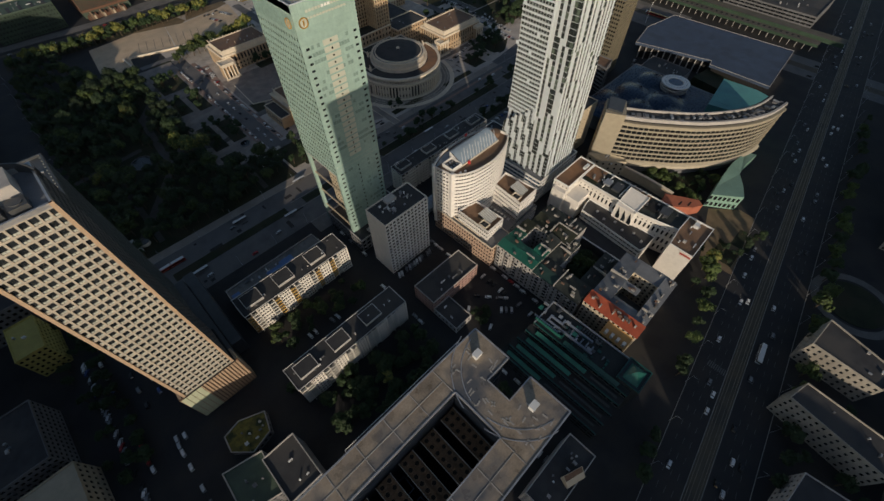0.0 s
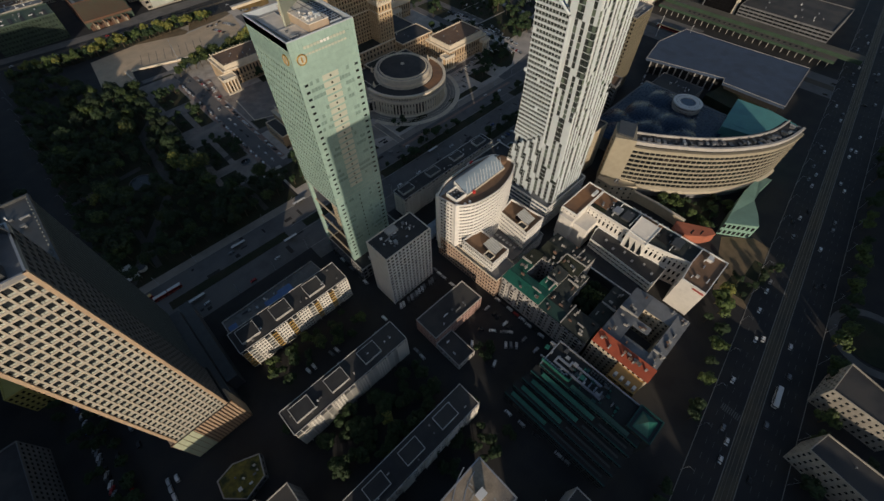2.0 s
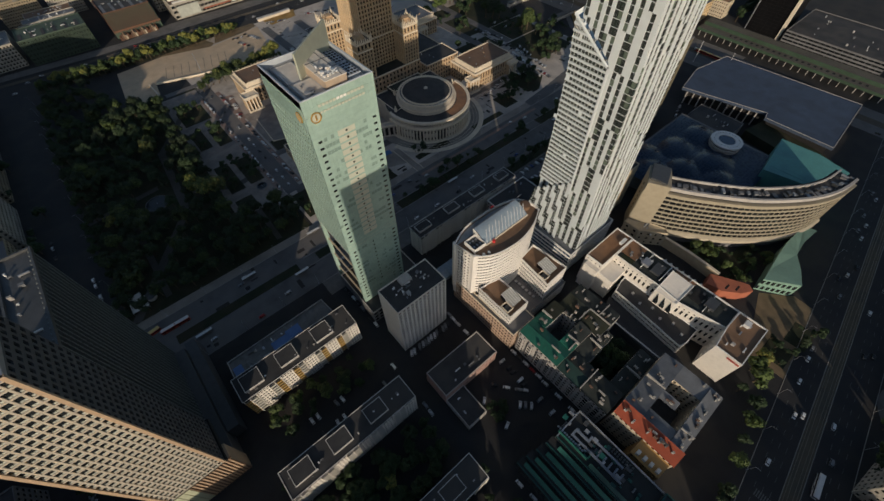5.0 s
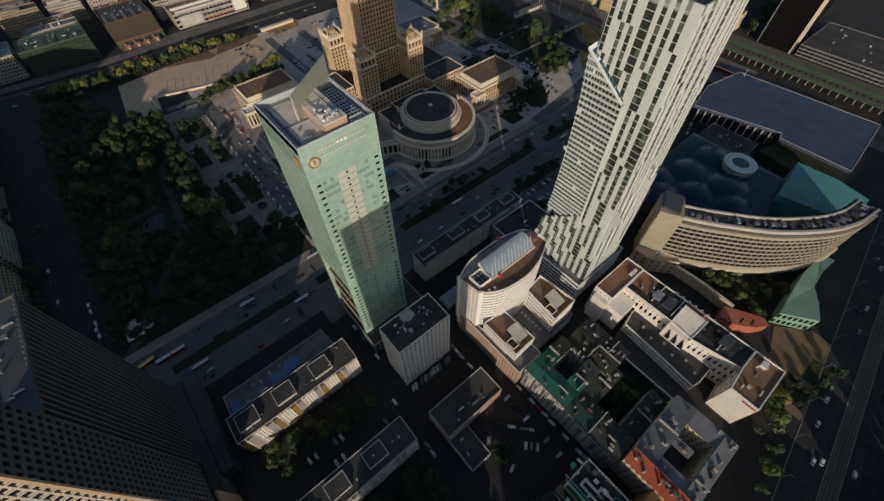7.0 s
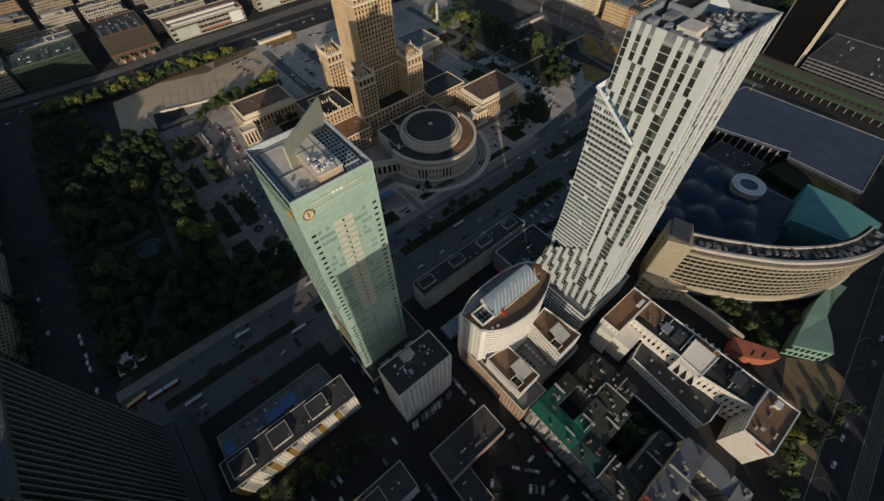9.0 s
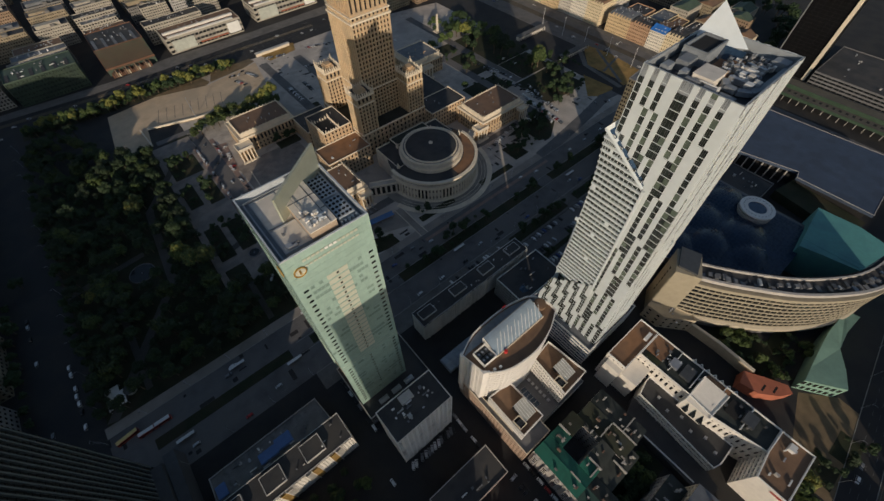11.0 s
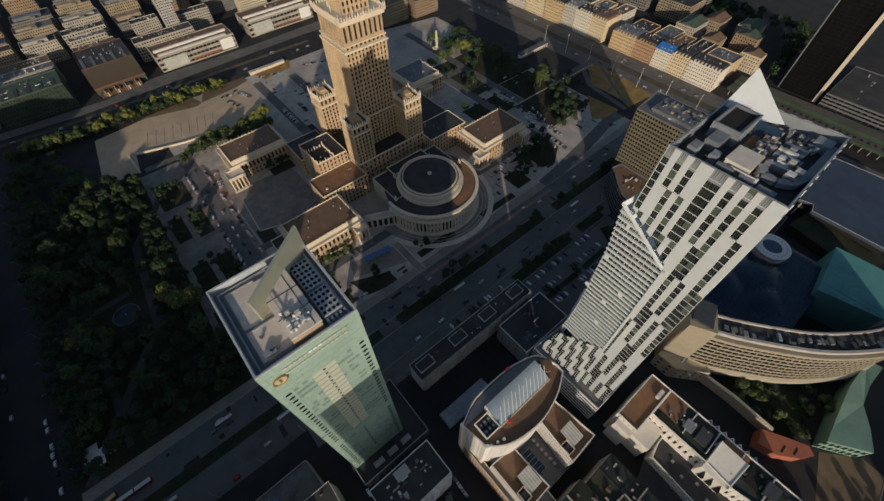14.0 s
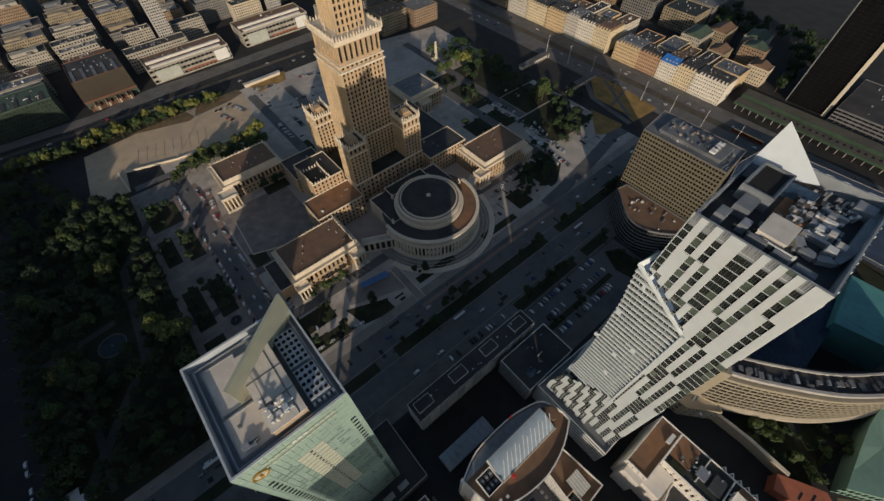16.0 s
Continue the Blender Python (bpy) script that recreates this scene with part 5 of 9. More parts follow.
def round_hall():
    t = thing("round_hall", "round sandstone congress hall with stepped dark roof", "hall", 242, 303)
    n = 44
    R0 = 40
    a0, a1 = math.pi * 0.97, math.pi * 2.03

    def rim(k, r=R0):
        a = a0 + (a1 - a0) * k / n
        return (r * math.cos(a), r * math.sin(a))
    bays = [k for k in range(n) if k % 7 in (2, 3, 4)]
    w, g, up, ug = Geo(), Geo(), Geo(), Geo()
    for k in range(n):
        if k in bays:
            # deep porch bay: set-back dark wall between columns
            g.face([(*rim(k, 38.6), 0.6), (*rim(k + 1, 38.6), 0.6), (*rim(k + 1, 38.6), 11.6), (*rim(k, 38.6), 11.6)])
            w.face([(*rim(k), 11.6), (*rim(k + 1), 11.6), (*rim(k + 1), 13.5), (*rim(k), 13.5)])
            w.face([(*rim(k), 11.6), (*rim(k, 38.5), 11.6), (*rim(k + 1, 38.5), 11.6), (*rim(k + 1), 11.6)])
            w.face([(*rim(k), 0), (*rim(k, 38.5), 0.6), (*rim(k, 38.5), 11.6), (*rim(k), 11.6)])
        else:
            facade(w, g, rim(k), rim(k + 1), 0, 13.5, 1, 2, 0.3, 0.42, 0.5)
        facade(up, ug, rim(k, 39.2), rim(k + 1, 39.2), 13.5, 19, 2, 1, 0.4, 0.42, 0.5)
    part("outer_wall", w, HALLSTONE, t, "pale weathered stone wall with porch bays")
    tagged(part("porch_recess", g, BLACK, t), kind="stuff")
    part("upper_wall", up, HALLSTONE, t)
    tagged(part("upper_window", ug, GLASS, t), kind="stuff")
    col = Geo().disc(0, 0, 0.85, 0.6, 11.6, 10, r2=0.75).box(-0.95, -0.95, 0, 0.95, 0.95, 0.8).mesh("column", SANDPALE)
    for k in bays:
        for q in (0.0,):
            p = rim(k + q, 39.9)
            part("column", col, None, t, at=Matrix.Translation((p[0], p[1], 0)))
    pil = Geo().box(-0.5, -0.5, 0.8, 0.5, 0.5, 13).mesh("pilaster", SANDPALE)
    for k in range(n):
        if k not in bays:
            p = rim(k, 40.0)
            part("pilaster", pil, None, t, at=Matrix.Translation((p[0], p[1], 0)) @ Matrix.Rotation(math.atan2(p[1], p[0]), 4, "Z"))
    part("cornice", Geo().ring(0, 0, 38.2, 40.8, 18.6, 20.2, 72, a0=a0, a1=a1), SANDPALE, t)
    part("string_course", Geo().ring(0, 0, 39.0, 41.2, 13.2, 14.2, 72, a0=a0, a1=a1), SANDPALE, t)
    part("plinth", Geo().ring(0, 0, 38.4, 42.4, 0, 0.6, 72, a0=a0, a1=a1), SANDPALE, t)
    part("ring_roof", Geo().disc(0, 0, 38.6, 18, 19.2, 72), BITUMEN, t, "dark felt ring roof")
    part("inner_roof_strip", Geo().ring(0, 0, 28.5, 37.8, 19.2, 19.4, 48, a0=math.pi * 1.5, a1=math.pi * 2.1), RUSTYROOF, t, "rust-brown sheet on the ring roof")
    part("drum", Geo().disc(0, 0, 27.4, 19, 22.2, 72), HALLSTONE, t)
    part("drum_cornice", Geo().ring(0, 0, 26.0, 28.0, 22.2, 23.0, 72), SANDPALE, t)
    part("upper_drum", Geo().disc(0, 0, 25.4, 22.2, 26.2, 72), HALLSTONE, t)
    part("upper_cornice", Geo().ring(0, 0, 24.2, 26.0, 26.2, 27.0, 72), SANDPALE, t)
    part("gutter_ring", Geo().disc(0, 0, 24.2, 26, 26.5, 72), DARKCONC, t)
    part("dome_rim", Geo().ring(0, 0, 22.0, 22.9, 26.4, 27.8, 72), SANDPALE, t, "pale stone rim of the dome")
    dome = Geo()
    for za, zb, ra, rb in ((26.5, 27.5, 22.1, 21.6), (27.5, 28.6, 21.6, 15), (28.6, 29.3, 15, 7), (29.3, 29.5, 7, 1)):
        dome.disc(0, 0, ra, za, zb, 72, r2=rb)
    part("dome_roof", dome, BITUMEN, t, "dark shallow dome roof")
    part("lantern", Geo().disc(0, 0, 2.0, 29.3, 30.3, 8, r2=1.6), SANDPALE, t)
    part("rear_block", Geo().box(-34, 2, 0, 34, 36, 18), HALLSTONE, t)
    part("rear_roof", Geo().box(-33.5, 2.5, 18, 33.5, 36, 18.3), BITUMEN, t)
    part("rear_parapet", Geo().parapet(rect(-34, 2, 34, 36), 18, 1.4, 0.6), SANDPALE, t)
    part("stage_house", Geo().box(-19, 24, 18, 19, 36, 21.5), ROOFMOSS, t)
    part("stage_parapet", Geo().parapet(rect(-19, 24, 19, 36), 21.5, 0.9, 0.6), SANDPALE, t)
    for x, y in ((-34, 2), (-24, 2), (24, 2), (34, 2), (-19, 24), (19, 24)):
        part("pylon", Geo().box(x - 1, y - 1, 18, x + 1, y + 1, 22).prism(rect(x - 0.7, y - 0.7, x + 0.7, y + 0.7), 22, 25, poly2=rect(x - 0.1, y - 0.1, x + 0.1, y + 0.1)), SANDPALE, t)
    for p, q, off in (((-62, 6), (-38, -6), 1), ((38, -6), (58, 4), 1)):
        w2, g2 = Geo(), Geo()
        facade(w2, g2, p, q, 0, 11, 6, 1, 0.6, 0.78, 0.9)
        d = Vector((q[1] - p[1], p[0] - q[0])).normalized() * -6
        w2.prism([(p[0] + d.x * 0.16, p[1] + d.y * 0.16), (q[0] + d.x * 0.16, q[1] + d.y * 0.16), (q[0] + d.x, q[1] + d.y), (p[0] + d.x, p[1] + d.y)], 0, 11)
        w2.face([(*p, 11), (*q, 11), (q[0] + d.x * 0.16, q[1] + d.y * 0.16, 11), (p[0] + d.x * 0.16, p[1] + d.y * 0.16, 11)])
        arc = part("arcade", w2, HALLSTONE, t, "arcade that joins the hall to the wing")
        tagged(part("arcade_opening", g2, BLACK, arc), kind="stuff")
        part("arcade_ledge", Geo().parapet([p, q, (q[0] + d.x, q[1] + d.y), (p[0] + d.x, p[1] + d.y)], 11, 0.8, 0.5), SANDPALE, arc)
    return t


round_hall()

# ---- slab blocks of flats ----
BALC = mat("ochre_balcony", (0.52, 0.34, 0.12), 0.7, var=0.2)
PALEEDGE = mat("pale_roof_edge", (0.62, 0.61, 0.59), 0.7, var=0.2)
RAILW = mat("white_balcony", (0.62, 0.60, 0.55), 0.7, var=0.15)


def slab_block(label, x0, y0, x1, y1, h, boxes, balc, seed, balcony=True):
    t = thing("apartment_block", label, "apartment block", x0, y0, group="slab blocks")
    X, Y = x1 - x0, y1 - y0
    nz = round(h / 2.9)
    st = h / nz
    w, g, s = Geo(), Geo(), Geo()
    facade(w, g, (X, 0), (X, Y), 0, h, 2, nz, 0.15, 0.4, 0.15)
    facade(w, g, (X, Y), (0, Y), 0, h, round(X / 3.4), nz, 0.5, 0.5, 0.2)
    facade(w, g, (0, Y), (0, 0), 0, h, 2, nz, 0.15, 0.4, 0.15)
    bays = max(3, round(X / 14))
    bw = X / bays
    for b in range(bays):
        a = b * bw
        # window bay, proud of the wall
        bay = Geo()
        part("bay_pier", Geo().box(a + bw * 0.5, -0.9, 0, a + bw * 0.5 + 0.3, 0, h), WHITE, t)
        part("bay_pier", Geo().box(a + bw - 0.3, -0.9, 0, a + bw, 0, h), WHITE, t)
        facade(bay, g, (a + bw * 0.5 + 0.3, -0.6), (a + bw - 0.3, -0.6), 0, h, 4, nz, 0.62, 0.52, 0.2)
        part("window_bay", bay, WHITE, t)
        # balcony bay, set back
        facade(w, g, (a, 0), (a + bw * 0.5, 0), 0, h, 2, nz, 0.75, 0.7, 0.12)
        if balcony:
            for k in range(1, nz):
                for c in range(2):
                    u = a + 0.25 + c * bw * 0.25
                    bal = Geo().box(u, -1.25, k * st - 0.15, u + bw * 0.22, 0.02, k * st, bottom=True)
                    bal.box(u, -1.3, k * st, u + bw * 0.22, -1.2, k * st + 0.95, bottom=True).box(u, -1.2, k * st, u + 0.06, 0, k * st + 0.95).box(u + bw * 0.22 - 0.06, -1.2, k * st, u + bw * 0.22, 0, k * st + 0.95)
                    part("balcony", bal, balc if (c + b) % 2 == 0 else RAILW, t)
            part("balcony_wall", Geo().box(a + bw * 0.24, -1.2, 0, a + bw * 0.26, 0, h), WHITE, t)
    part("wall", w, WHITE, t)
    tagged(part("window_glass", g, GLASS, t), kind="stuff")
    part("roof", Geo().box(-0.3, -0.4, h, X + 0.3, Y + 0.3, h + 0.35, bottom=True), BITUMEN, t, "dark felt roof")
    part("roof_edge", Geo().parapet(rect(-0.3, -0.4, X + 0.3, Y + 0.3), h + 0.35, 0.3, 0.3), PALEEDGE, t)
    for fx in boxes:
        hx = part("roof_house", Geo().box(X * fx - 5.4, 3.2, h + 0.35, X * fx + 5.4, Y - 2.4, h + 1.9), GREYPLASTER, t, "low lift housing with felt top")
        part("house_roof", Geo().box(X * fx - 5.2, 3.4, h + 1.9, X * fx + 5.2, Y - 2.6, h + 2.0), BITUMEN, hx)
        part("house_edge", Geo().parapet(rect(X * fx - 5.5, 3.1, X * fx + 5.5, Y - 2.3), h + 1.88, 0.3, 0.28), PALEEDGE, hx)
    clutter(t, 2, 1.5, X - 3, Y - 2, h + 0.35, 14, seed, [WHITEMETAL, DARKCONC, CONCRETE], 1.2)
    return t


slab_block("long cream slab block with ochre balconies, sunlit front", -6, 151, 64, 166, 20.5, (0.125, 0.42, 0.736), BALC, 31)
slab_block("long white slab block with balconies, half in shade", -7, 95, 64, 109, 20.5, (0.13, 0.42, 0.72), RAILW, 32)
slab_block("long white slab block in full shade", -7, 43.5, 67, 56.5, 20.5, (0.2, 0.48, 0.78), RAILW, 33, False)
slab_block("grey slab block beside the avenue, roof boxes in a row", 133, 176, 227, 188, 19.5, (0.08, 0.36, 0.63, 0.9), RAILW, 34)

# ---- white tower block with panel front ----
t = building("tower_block", "white panel tower block with dark flat roof", "apartment block", rect(79.5, 126, 112.5, 144), 48, WHITE, BITUMEN, 3.0, 2.75, 0.64, 0.58, 0.3, blind=(3,), vents=22, seed=41)
fr = Geo()
for k in range(1, 16):
    fr.box(0, -0.14, k * 3 - 0.15, 33, -0.01, k * 3 + 0.12, bottom=True)
for k in range(13):
    if k % 3 != 1:
        fr.box(k * 2.75 - 0.15, -0.2, 0, k * 2.75 + 0.15, -0.01, 48)
part("loggia_frame", fr, WHITEPANEL, t, "white frame of the loggia grid")
rnd = random.Random(7)
for k in range(16):
    for c in range(12):
        if rnd.random() < 0.16:
            part("balcony_panel", Geo().box(c * 2.75 + 0.2, -0.3, k * 3 + 0.15, c * 2.75 + 2.5, -0.2, k * 3 + 1.1, bottom=True), RAILW if rnd.random() < 0.7 else STEEL, t)
part("roof_house", Geo().box(12, 12, 48, 19, 16.5, 50), GREYPLASTER, t)

# ---- low buildings round the car park ----
PINK = mat("pink_plaster", (0.42, 0.27, 0.23), 0.85)
building("low_office", "low grey office with pink trim and felt roof", "office", rect(78, 86, 117, 103), 12, PINK, BITUMEN, 3.4, 3, 0.75, 0.5, vents=6, seed=51, parm=CONCRETE)
building("low_office", "single-storey annex beside the car park", "annex", rect(78, 67, 91, 86), 5, GREYPLASTER, BITUMEN, 4, 3, vents=2, seed=52)
PATCHROOF = mat("patched_grey_felt", (0.20, 0.20, 0.20), 0.85, var=0.45, scale=0.3, tint=(0.12, 0.12, 0.125), coarse=0.15)
t = building("market_hall", "long low pavilion with patched grey roof", "pavilion", [(-7, 167.5), (60, 167.5), (58, 187), (-6, 186)], 7, GREYPLASTER, PATCHROOF, 3.6, 4, 0.7, 0.6, vents=26, seed=53)
TARP = mat("blue_sheet", (0.10, 0.19, 0.42), 0.6, var=0.2)
part("blue_roof", Geo().box(26, 6, 7.0, 36, 11.5, 9.2).box(36, 6.5, 7.0, 45, 13, 9.6), TARP, t, "blue sheet roof extension")
part("blue_roof", Geo().box(2, 5, 7.0, 7, 12, 8.4), TARP, t)

# ---- white curved office with two low wings ----
PINKW = mat("white_stone", (0.79, 0.76, 0.72), 0.6, var=0.1)


LENSROOF = mat("rust_sheet", (0.21, 0.125, 0.075), 0.75, var=0.3, scale=0.25, tint=(0.14, 0.09, 0.06))
VAULTGLASS = mat("milky_blue_vault", (0.26, 0.33, 0.40), 0.35, var=0.2)


def smooth_path(pts, n):
    """Points along a smooth curve through the given ones."""
    out = []
    for i in range(len(pts) - 1):
        p0, p1, p2, p3 = [Vector(pts[max(0, min(len(pts) - 1, i + k))]) for k in (-1, 0, 1, 2)]
        for k in range(n):
            s = k / n
            out.append(0.5 * ((2 * p1) + (p2 - p0) * s + (2 * p0 - 5 * p1 + 4 * p2 - p3) * s * s + (3 * p1 - p0 - 3 * p2 + p3) * s ** 3))
    return out + [Vector(pts[-1])]


PINKSTONE = mat("pinkish_stone", (0.50, 0.36, 0.27), 0.75, var=0.18, tint=(0.42, 0.31, 0.24))
PALEGLASSROOF = mat("pale_ribbed_sheet", (0.42, 0.42, 0.39), 0.4, var=0.25, scale=0.3)


def lens_office():
    t = thing("lens_office", "white lens-shaped office with brown roof rim", "office", 131, 118)
    front = smooth_path([(-0.7, 4.6), (6.5, -0.6), (15, -3.3), (28.4, -4.2), (42.4, -0.9), (52.9, 4.6)], 3)
    back = smooth_path([(53.4, 9), (49.6, 18.8), (40, 22.6), (28.4, 24.2), (9.8, 23.6), (-3, 18.6)], 3)
    poly = [tuple(p) for p in front] + [tuple(p) for p in back]
    H = 56
    w, g = Geo(), Geo()
    n = len(poly)
    for i in range(n):
        p, q = poly[i], poly[(i + 1) % n]
        ln = math.dist(p, q)
        if i == n - 1:
            facade(w, g, p, q, 6, H, 6, 17, 0.62, 0.45, 0.3, skip=lambda c, r: c in (0, 5))
        elif ln > 0.8:
            facade(w, g, p, q, 6, H, max(1, round(ln / 1.9)), 17, 0.8, 0.36, 0.3)
    part("wall", w, PINKW, t, "white banded wall with small windows")
    tagged(part("window_glass", g, GLASS, t), kind="stuff")
    part("corner_pier", Geo().prism([(-1.5, 4.2), (0.8, 3.4), (1.0, 4.6), (-1.3, 6.2)], 14, H + 1.1), PINKW, t)
    part("corner_pier", Geo().prism([(-3.9, 17.6), (-2.6, 17.2), (-2.0, 19.6), (-3.4, 19.4)], 14, H + 1.1), PINKW, t)
    part("roof", Geo().face([(*p, H - 1.0) for p in poly]), LENSROOF, t, "rust-brown sheet roof")
    part("parapet", Geo().parapet(poly, H - 1.0, 1.6, 0.55), PINKW, t)
    # sunken blue-grey walk behind the vault
    walk_in = [tuple(Vector(p) + Vector((0, -1.2))) for p in back[2:]]
    part("rear_deck", Geo().face([(*p, H - 0.9) for p in [(10, 17.4), (47, 17.4)] + walk_in]), ICGUTTER, t, "blue-grey sunken deck")
    # half vault: high at the back, glazed and ribbed towards the front
    seg = 7
    prof = [(6.8 + 10.4 * k / seg, H - 0.4 + 4.6 * math.sin(0.5 * math.pi * k / seg)) for k in range(seg + 1)]
    vault = Geo()
    for k in range(14):
        x0, x1 = 10.5 + k * 2.45, 10.5 + (k + 1) * 2.45
        for (ya, za), (yb, zb) in zip(prof, prof[1:]):
            vault.face([(x0, ya, za), (x1, ya, za), (x1, yb, zb), (x0, yb, zb)])
    part("glass_vault", vault, VAULTGLASS, t, "ribbed glass half vault")
    part("vault_back", Geo().box(10.5, 17.2, H - 0.9, 44.8, 17.6, H + 4.2), DARKCONC, t)
    for k in range(13):
        x0 = 11.3 + k * 2.55
        rib = Geo()
        for (ya, za), (yb, zb) in list(zip(prof, prof[1:]))[:4 + k % 2]:
            a, b = x0 + (ya - 6.8) * 0.75, x0 + (yb - 6.8) * 0.75
            rib.face([(a, ya, za + 0.12), (a + 0.4, ya, za + 0.12), (b + 0.4, yb, zb + 0.12), (b, yb, zb + 0.12)])
        part("vault_rib", rib, WHITEMETAL, t, "white rib of the glass vault")
    part("vault_sill", Geo().box(10.3, 6.3, H - 1.0, 45, 6.8, H - 0.1), SANDPALE, t)
    part("vault_end", Geo().prism([(10.2, 6.8), (10.5, 6.8), (10.5, 17.4), (10.2, 17.4)], H - 1, [H, H, H + 4.2, H + 4.2]), PINKW, t)
    part("end_turret", Geo().disc(48.4, 12.5, 3.4, H - 1, H + 1.6, 20).disc(48.4, 12.5, 2.6, H + 1.6, H + 1.8, 20), LENSROOF, t, "round brown turret at the tip")
    # open plant well at the blunt end
    part("plant_wall", Geo().parapet(rect(1.6, 6.6, 10.0, 15.2), H - 1, 3.0, 0.4), PINKW, t)
    part("plant_floor", Geo().box(2.0, 7.0, H - 1, 9.6, 14.8, H - 0.4), BLACK, t)
    for k in range(3):
        for q in range(2):
            u = part("fan_unit", Geo().box(2.8 + 2.3 * k, 7.8 + 3.6 * q, H - 0.4, 4.5 + 2.3 * k, 10.6 + 3.6 * q, H + 0.9), DARKSTEEL, t)
            part("fan", Geo().disc(3.65 + 2.3 * k, 9.2 + 3.6 * q, 0.6, H + 0.9, H + 1.05, 10), STEEL, u)
    for k in range(3):
        part("roof_box", Geo().box(1.0 + 3.2 * k, 3.0 - 0.9 * k, H - 1, 2.2 + 3.2 * k, 4.2 - 0.9 * k, H + 0.3), WHITEMETAL, t)
    RED = mat("red_sign", (0.6, 0.04, 0.04), 0.5)
    part("sign", Geo().disc(15.6, 5.6, 0.9, H - 1, H + 0.6, 12), RED, t, "small red sign panel")
    part("sign", Geo().box(31, 23.4, H + 0.6, 33, 23.9, H + 2.4, bottom=True), RED, t, "small red sign panel")
    # street podium, then two wings and the glazed court between them
    w, g = Geo(), Geo()
    body = [(-2.2, -33), (16, -33), (16, -20), (0.6, -20), (0.6, 18), (-2.6, 18)]
    for i in range(6):
        p, q = body[i], body[(i + 1) % 6]
        facade(w, g, p, q, 0, 18.5, max(2, round(math.dist(p, q) / 2.2)), 5, 0.66, 0.5, 0.3)
    pod = part("podium_wall", w, PINKSTONE, t, "pinkish stone street front")
    tagged(part("podium_glass", g, GLASS, pod), kind="stuff")
    part("podium_roof", Geo().face([(*p, 18.5) for p in body]), DARKCONC, pod)
    part("podium_edge", Geo().parapet(body, 18.5, 0.8, 0.4), SANDPALE, pod)
    for body, h in (([(0.7, -26.2), (16.3, -25.8), (15.4, -1.6), (0.7, -0.6)], 27), ([(32.4, -26.3), (51.4, -25.6), (49, -0.2), (34.8, -2.2)], 29)):
        w, g = Geo(), Geo()
        for i in range(4):
            p, q = body[i], body[(i + 1) % 4]
            facade(w, g, p, q, 0, h, round(math.dist(p, q) / 1.7), 8, 0.72, 0.46, 0.35)
        wg = part("wing_wall", w, PINKW, t, "white low wing with window bands")
        tagged(part("wing_glass", g, GLASS, wg), kind="stuff")
        part("wing_roof", Geo().face([(*p, h - 0.6) for p in body]), LENSROOF, wg, "rust-brown sheet roof")
        part("wing_parapet", Geo().parapet(body, h - 0.6, 1.5, 0.5), PINKW, wg)
        x0 = body[0][0]
        sky = part("skylight", Geo().prism([(x0 + 6, -22), (x0 + 14, -22), (x0 + 14, -12.5), (x0 + 6, -12.5)], h - 0.6, [h + 0.4, h + 0.4, h + 2.6, h + 2.6]), PALEGLASSROOF, wg, "sloping ribbed skylight")
        for k in range(6):
            part("skylight_rib", Geo().prism([(x0 + 6 + 1.55 * k, -22), (x0 + 6.25 + 1.55 * k, -22), (x0 + 6.25 + 1.55 * k, -12.5), (x0 + 6 + 1.55 * k, -12.5)], h - 0.5, [h + 0.52, h + 0.52, h + 2.72, h + 2.72]), WHITEMETAL, sky)
        part("roof_well", Geo().box(x0 + 1.4, -22.8, h - 0.6, x0 + 5.6, -17.6, h - 0.3), BLACK, wg)
        part("well_rim", Geo().parapet(rect(x0 + 1.1, -23.1, x0 + 5.9, -17.3), h - 0.6, 1.8, 0.35), SANDPALE, wg)
        for k in range(3):
            part("well_unit", Geo().box(x0 + 1.8 + 1.3 * k, -22, h - 0.3, x0 + 2.7 + 1.3 * k, -19, h + 0.5), DARKSTEEL, wg)
    w, g = Geo(), Geo()
    for p, q in (((16, -27.5), (54, -27.5)), ((54, -27.5), (54, 2))):
        facade(w, g, p, q, 0, 12, round(math.dist(p, q) / 2), 4, 0.9, 0.55, 0.3)
    base = part("court_wall", w, WHITEPANEL, t)
    tagged(part("court_glass", g, GLASS, base), kind="stuff")
    part("court_roof", Geo().box(15.5, -27.3, 11.4, 53.8, 1, 11.9), DARKCONC, t)
    part("court_skylight", Geo().box(18.5, -20, 11.9, 24.5, -7, 13.0), GLASSBLUE, t)
    for k in range(6):
        part("court_bar", Geo().box(18.4, -19.8 + 2.5 * k, 13.0, 24.6, -19.6 + 2.5 * k, 13.1), STEEL, t)
        part("court_box", Geo().box(29.0, -22 + 3.0 * k, 11.9, 30.6, -20.4 + 3.0 * k, 12.9), STEEL, t)
    return t


lens_office()
TENTCLOTH = mat("blue_grey_tent_cloth", (0.33, 0.38, 0.44), 0.6, var=0.25, scale=0.5)
g = thing("market_tent", "long pale fabric-roofed market pavilion", "pavilion", 131, 148)
for k in range(8):
    part("fabric_bay", Geo().prism(rect(k * 4.3, 0, k * 4.3 + 4.1, 10), 0, 3.4).prism(rect(k * 4.3, 0, k * 4.3 + 4.1, 10), 3.4, 5, poly2=rect(k * 4.3, 4.8, k * 4.3 + 4.1, 5.2)), TENTCLOTH, g)
    part("fabric_seam", Geo().prism(rect(k * 4.3 + 4.1, 0.2, k * 4.3 + 4.3, 9.8), 0, 3.2), WHITEMETAL, g)
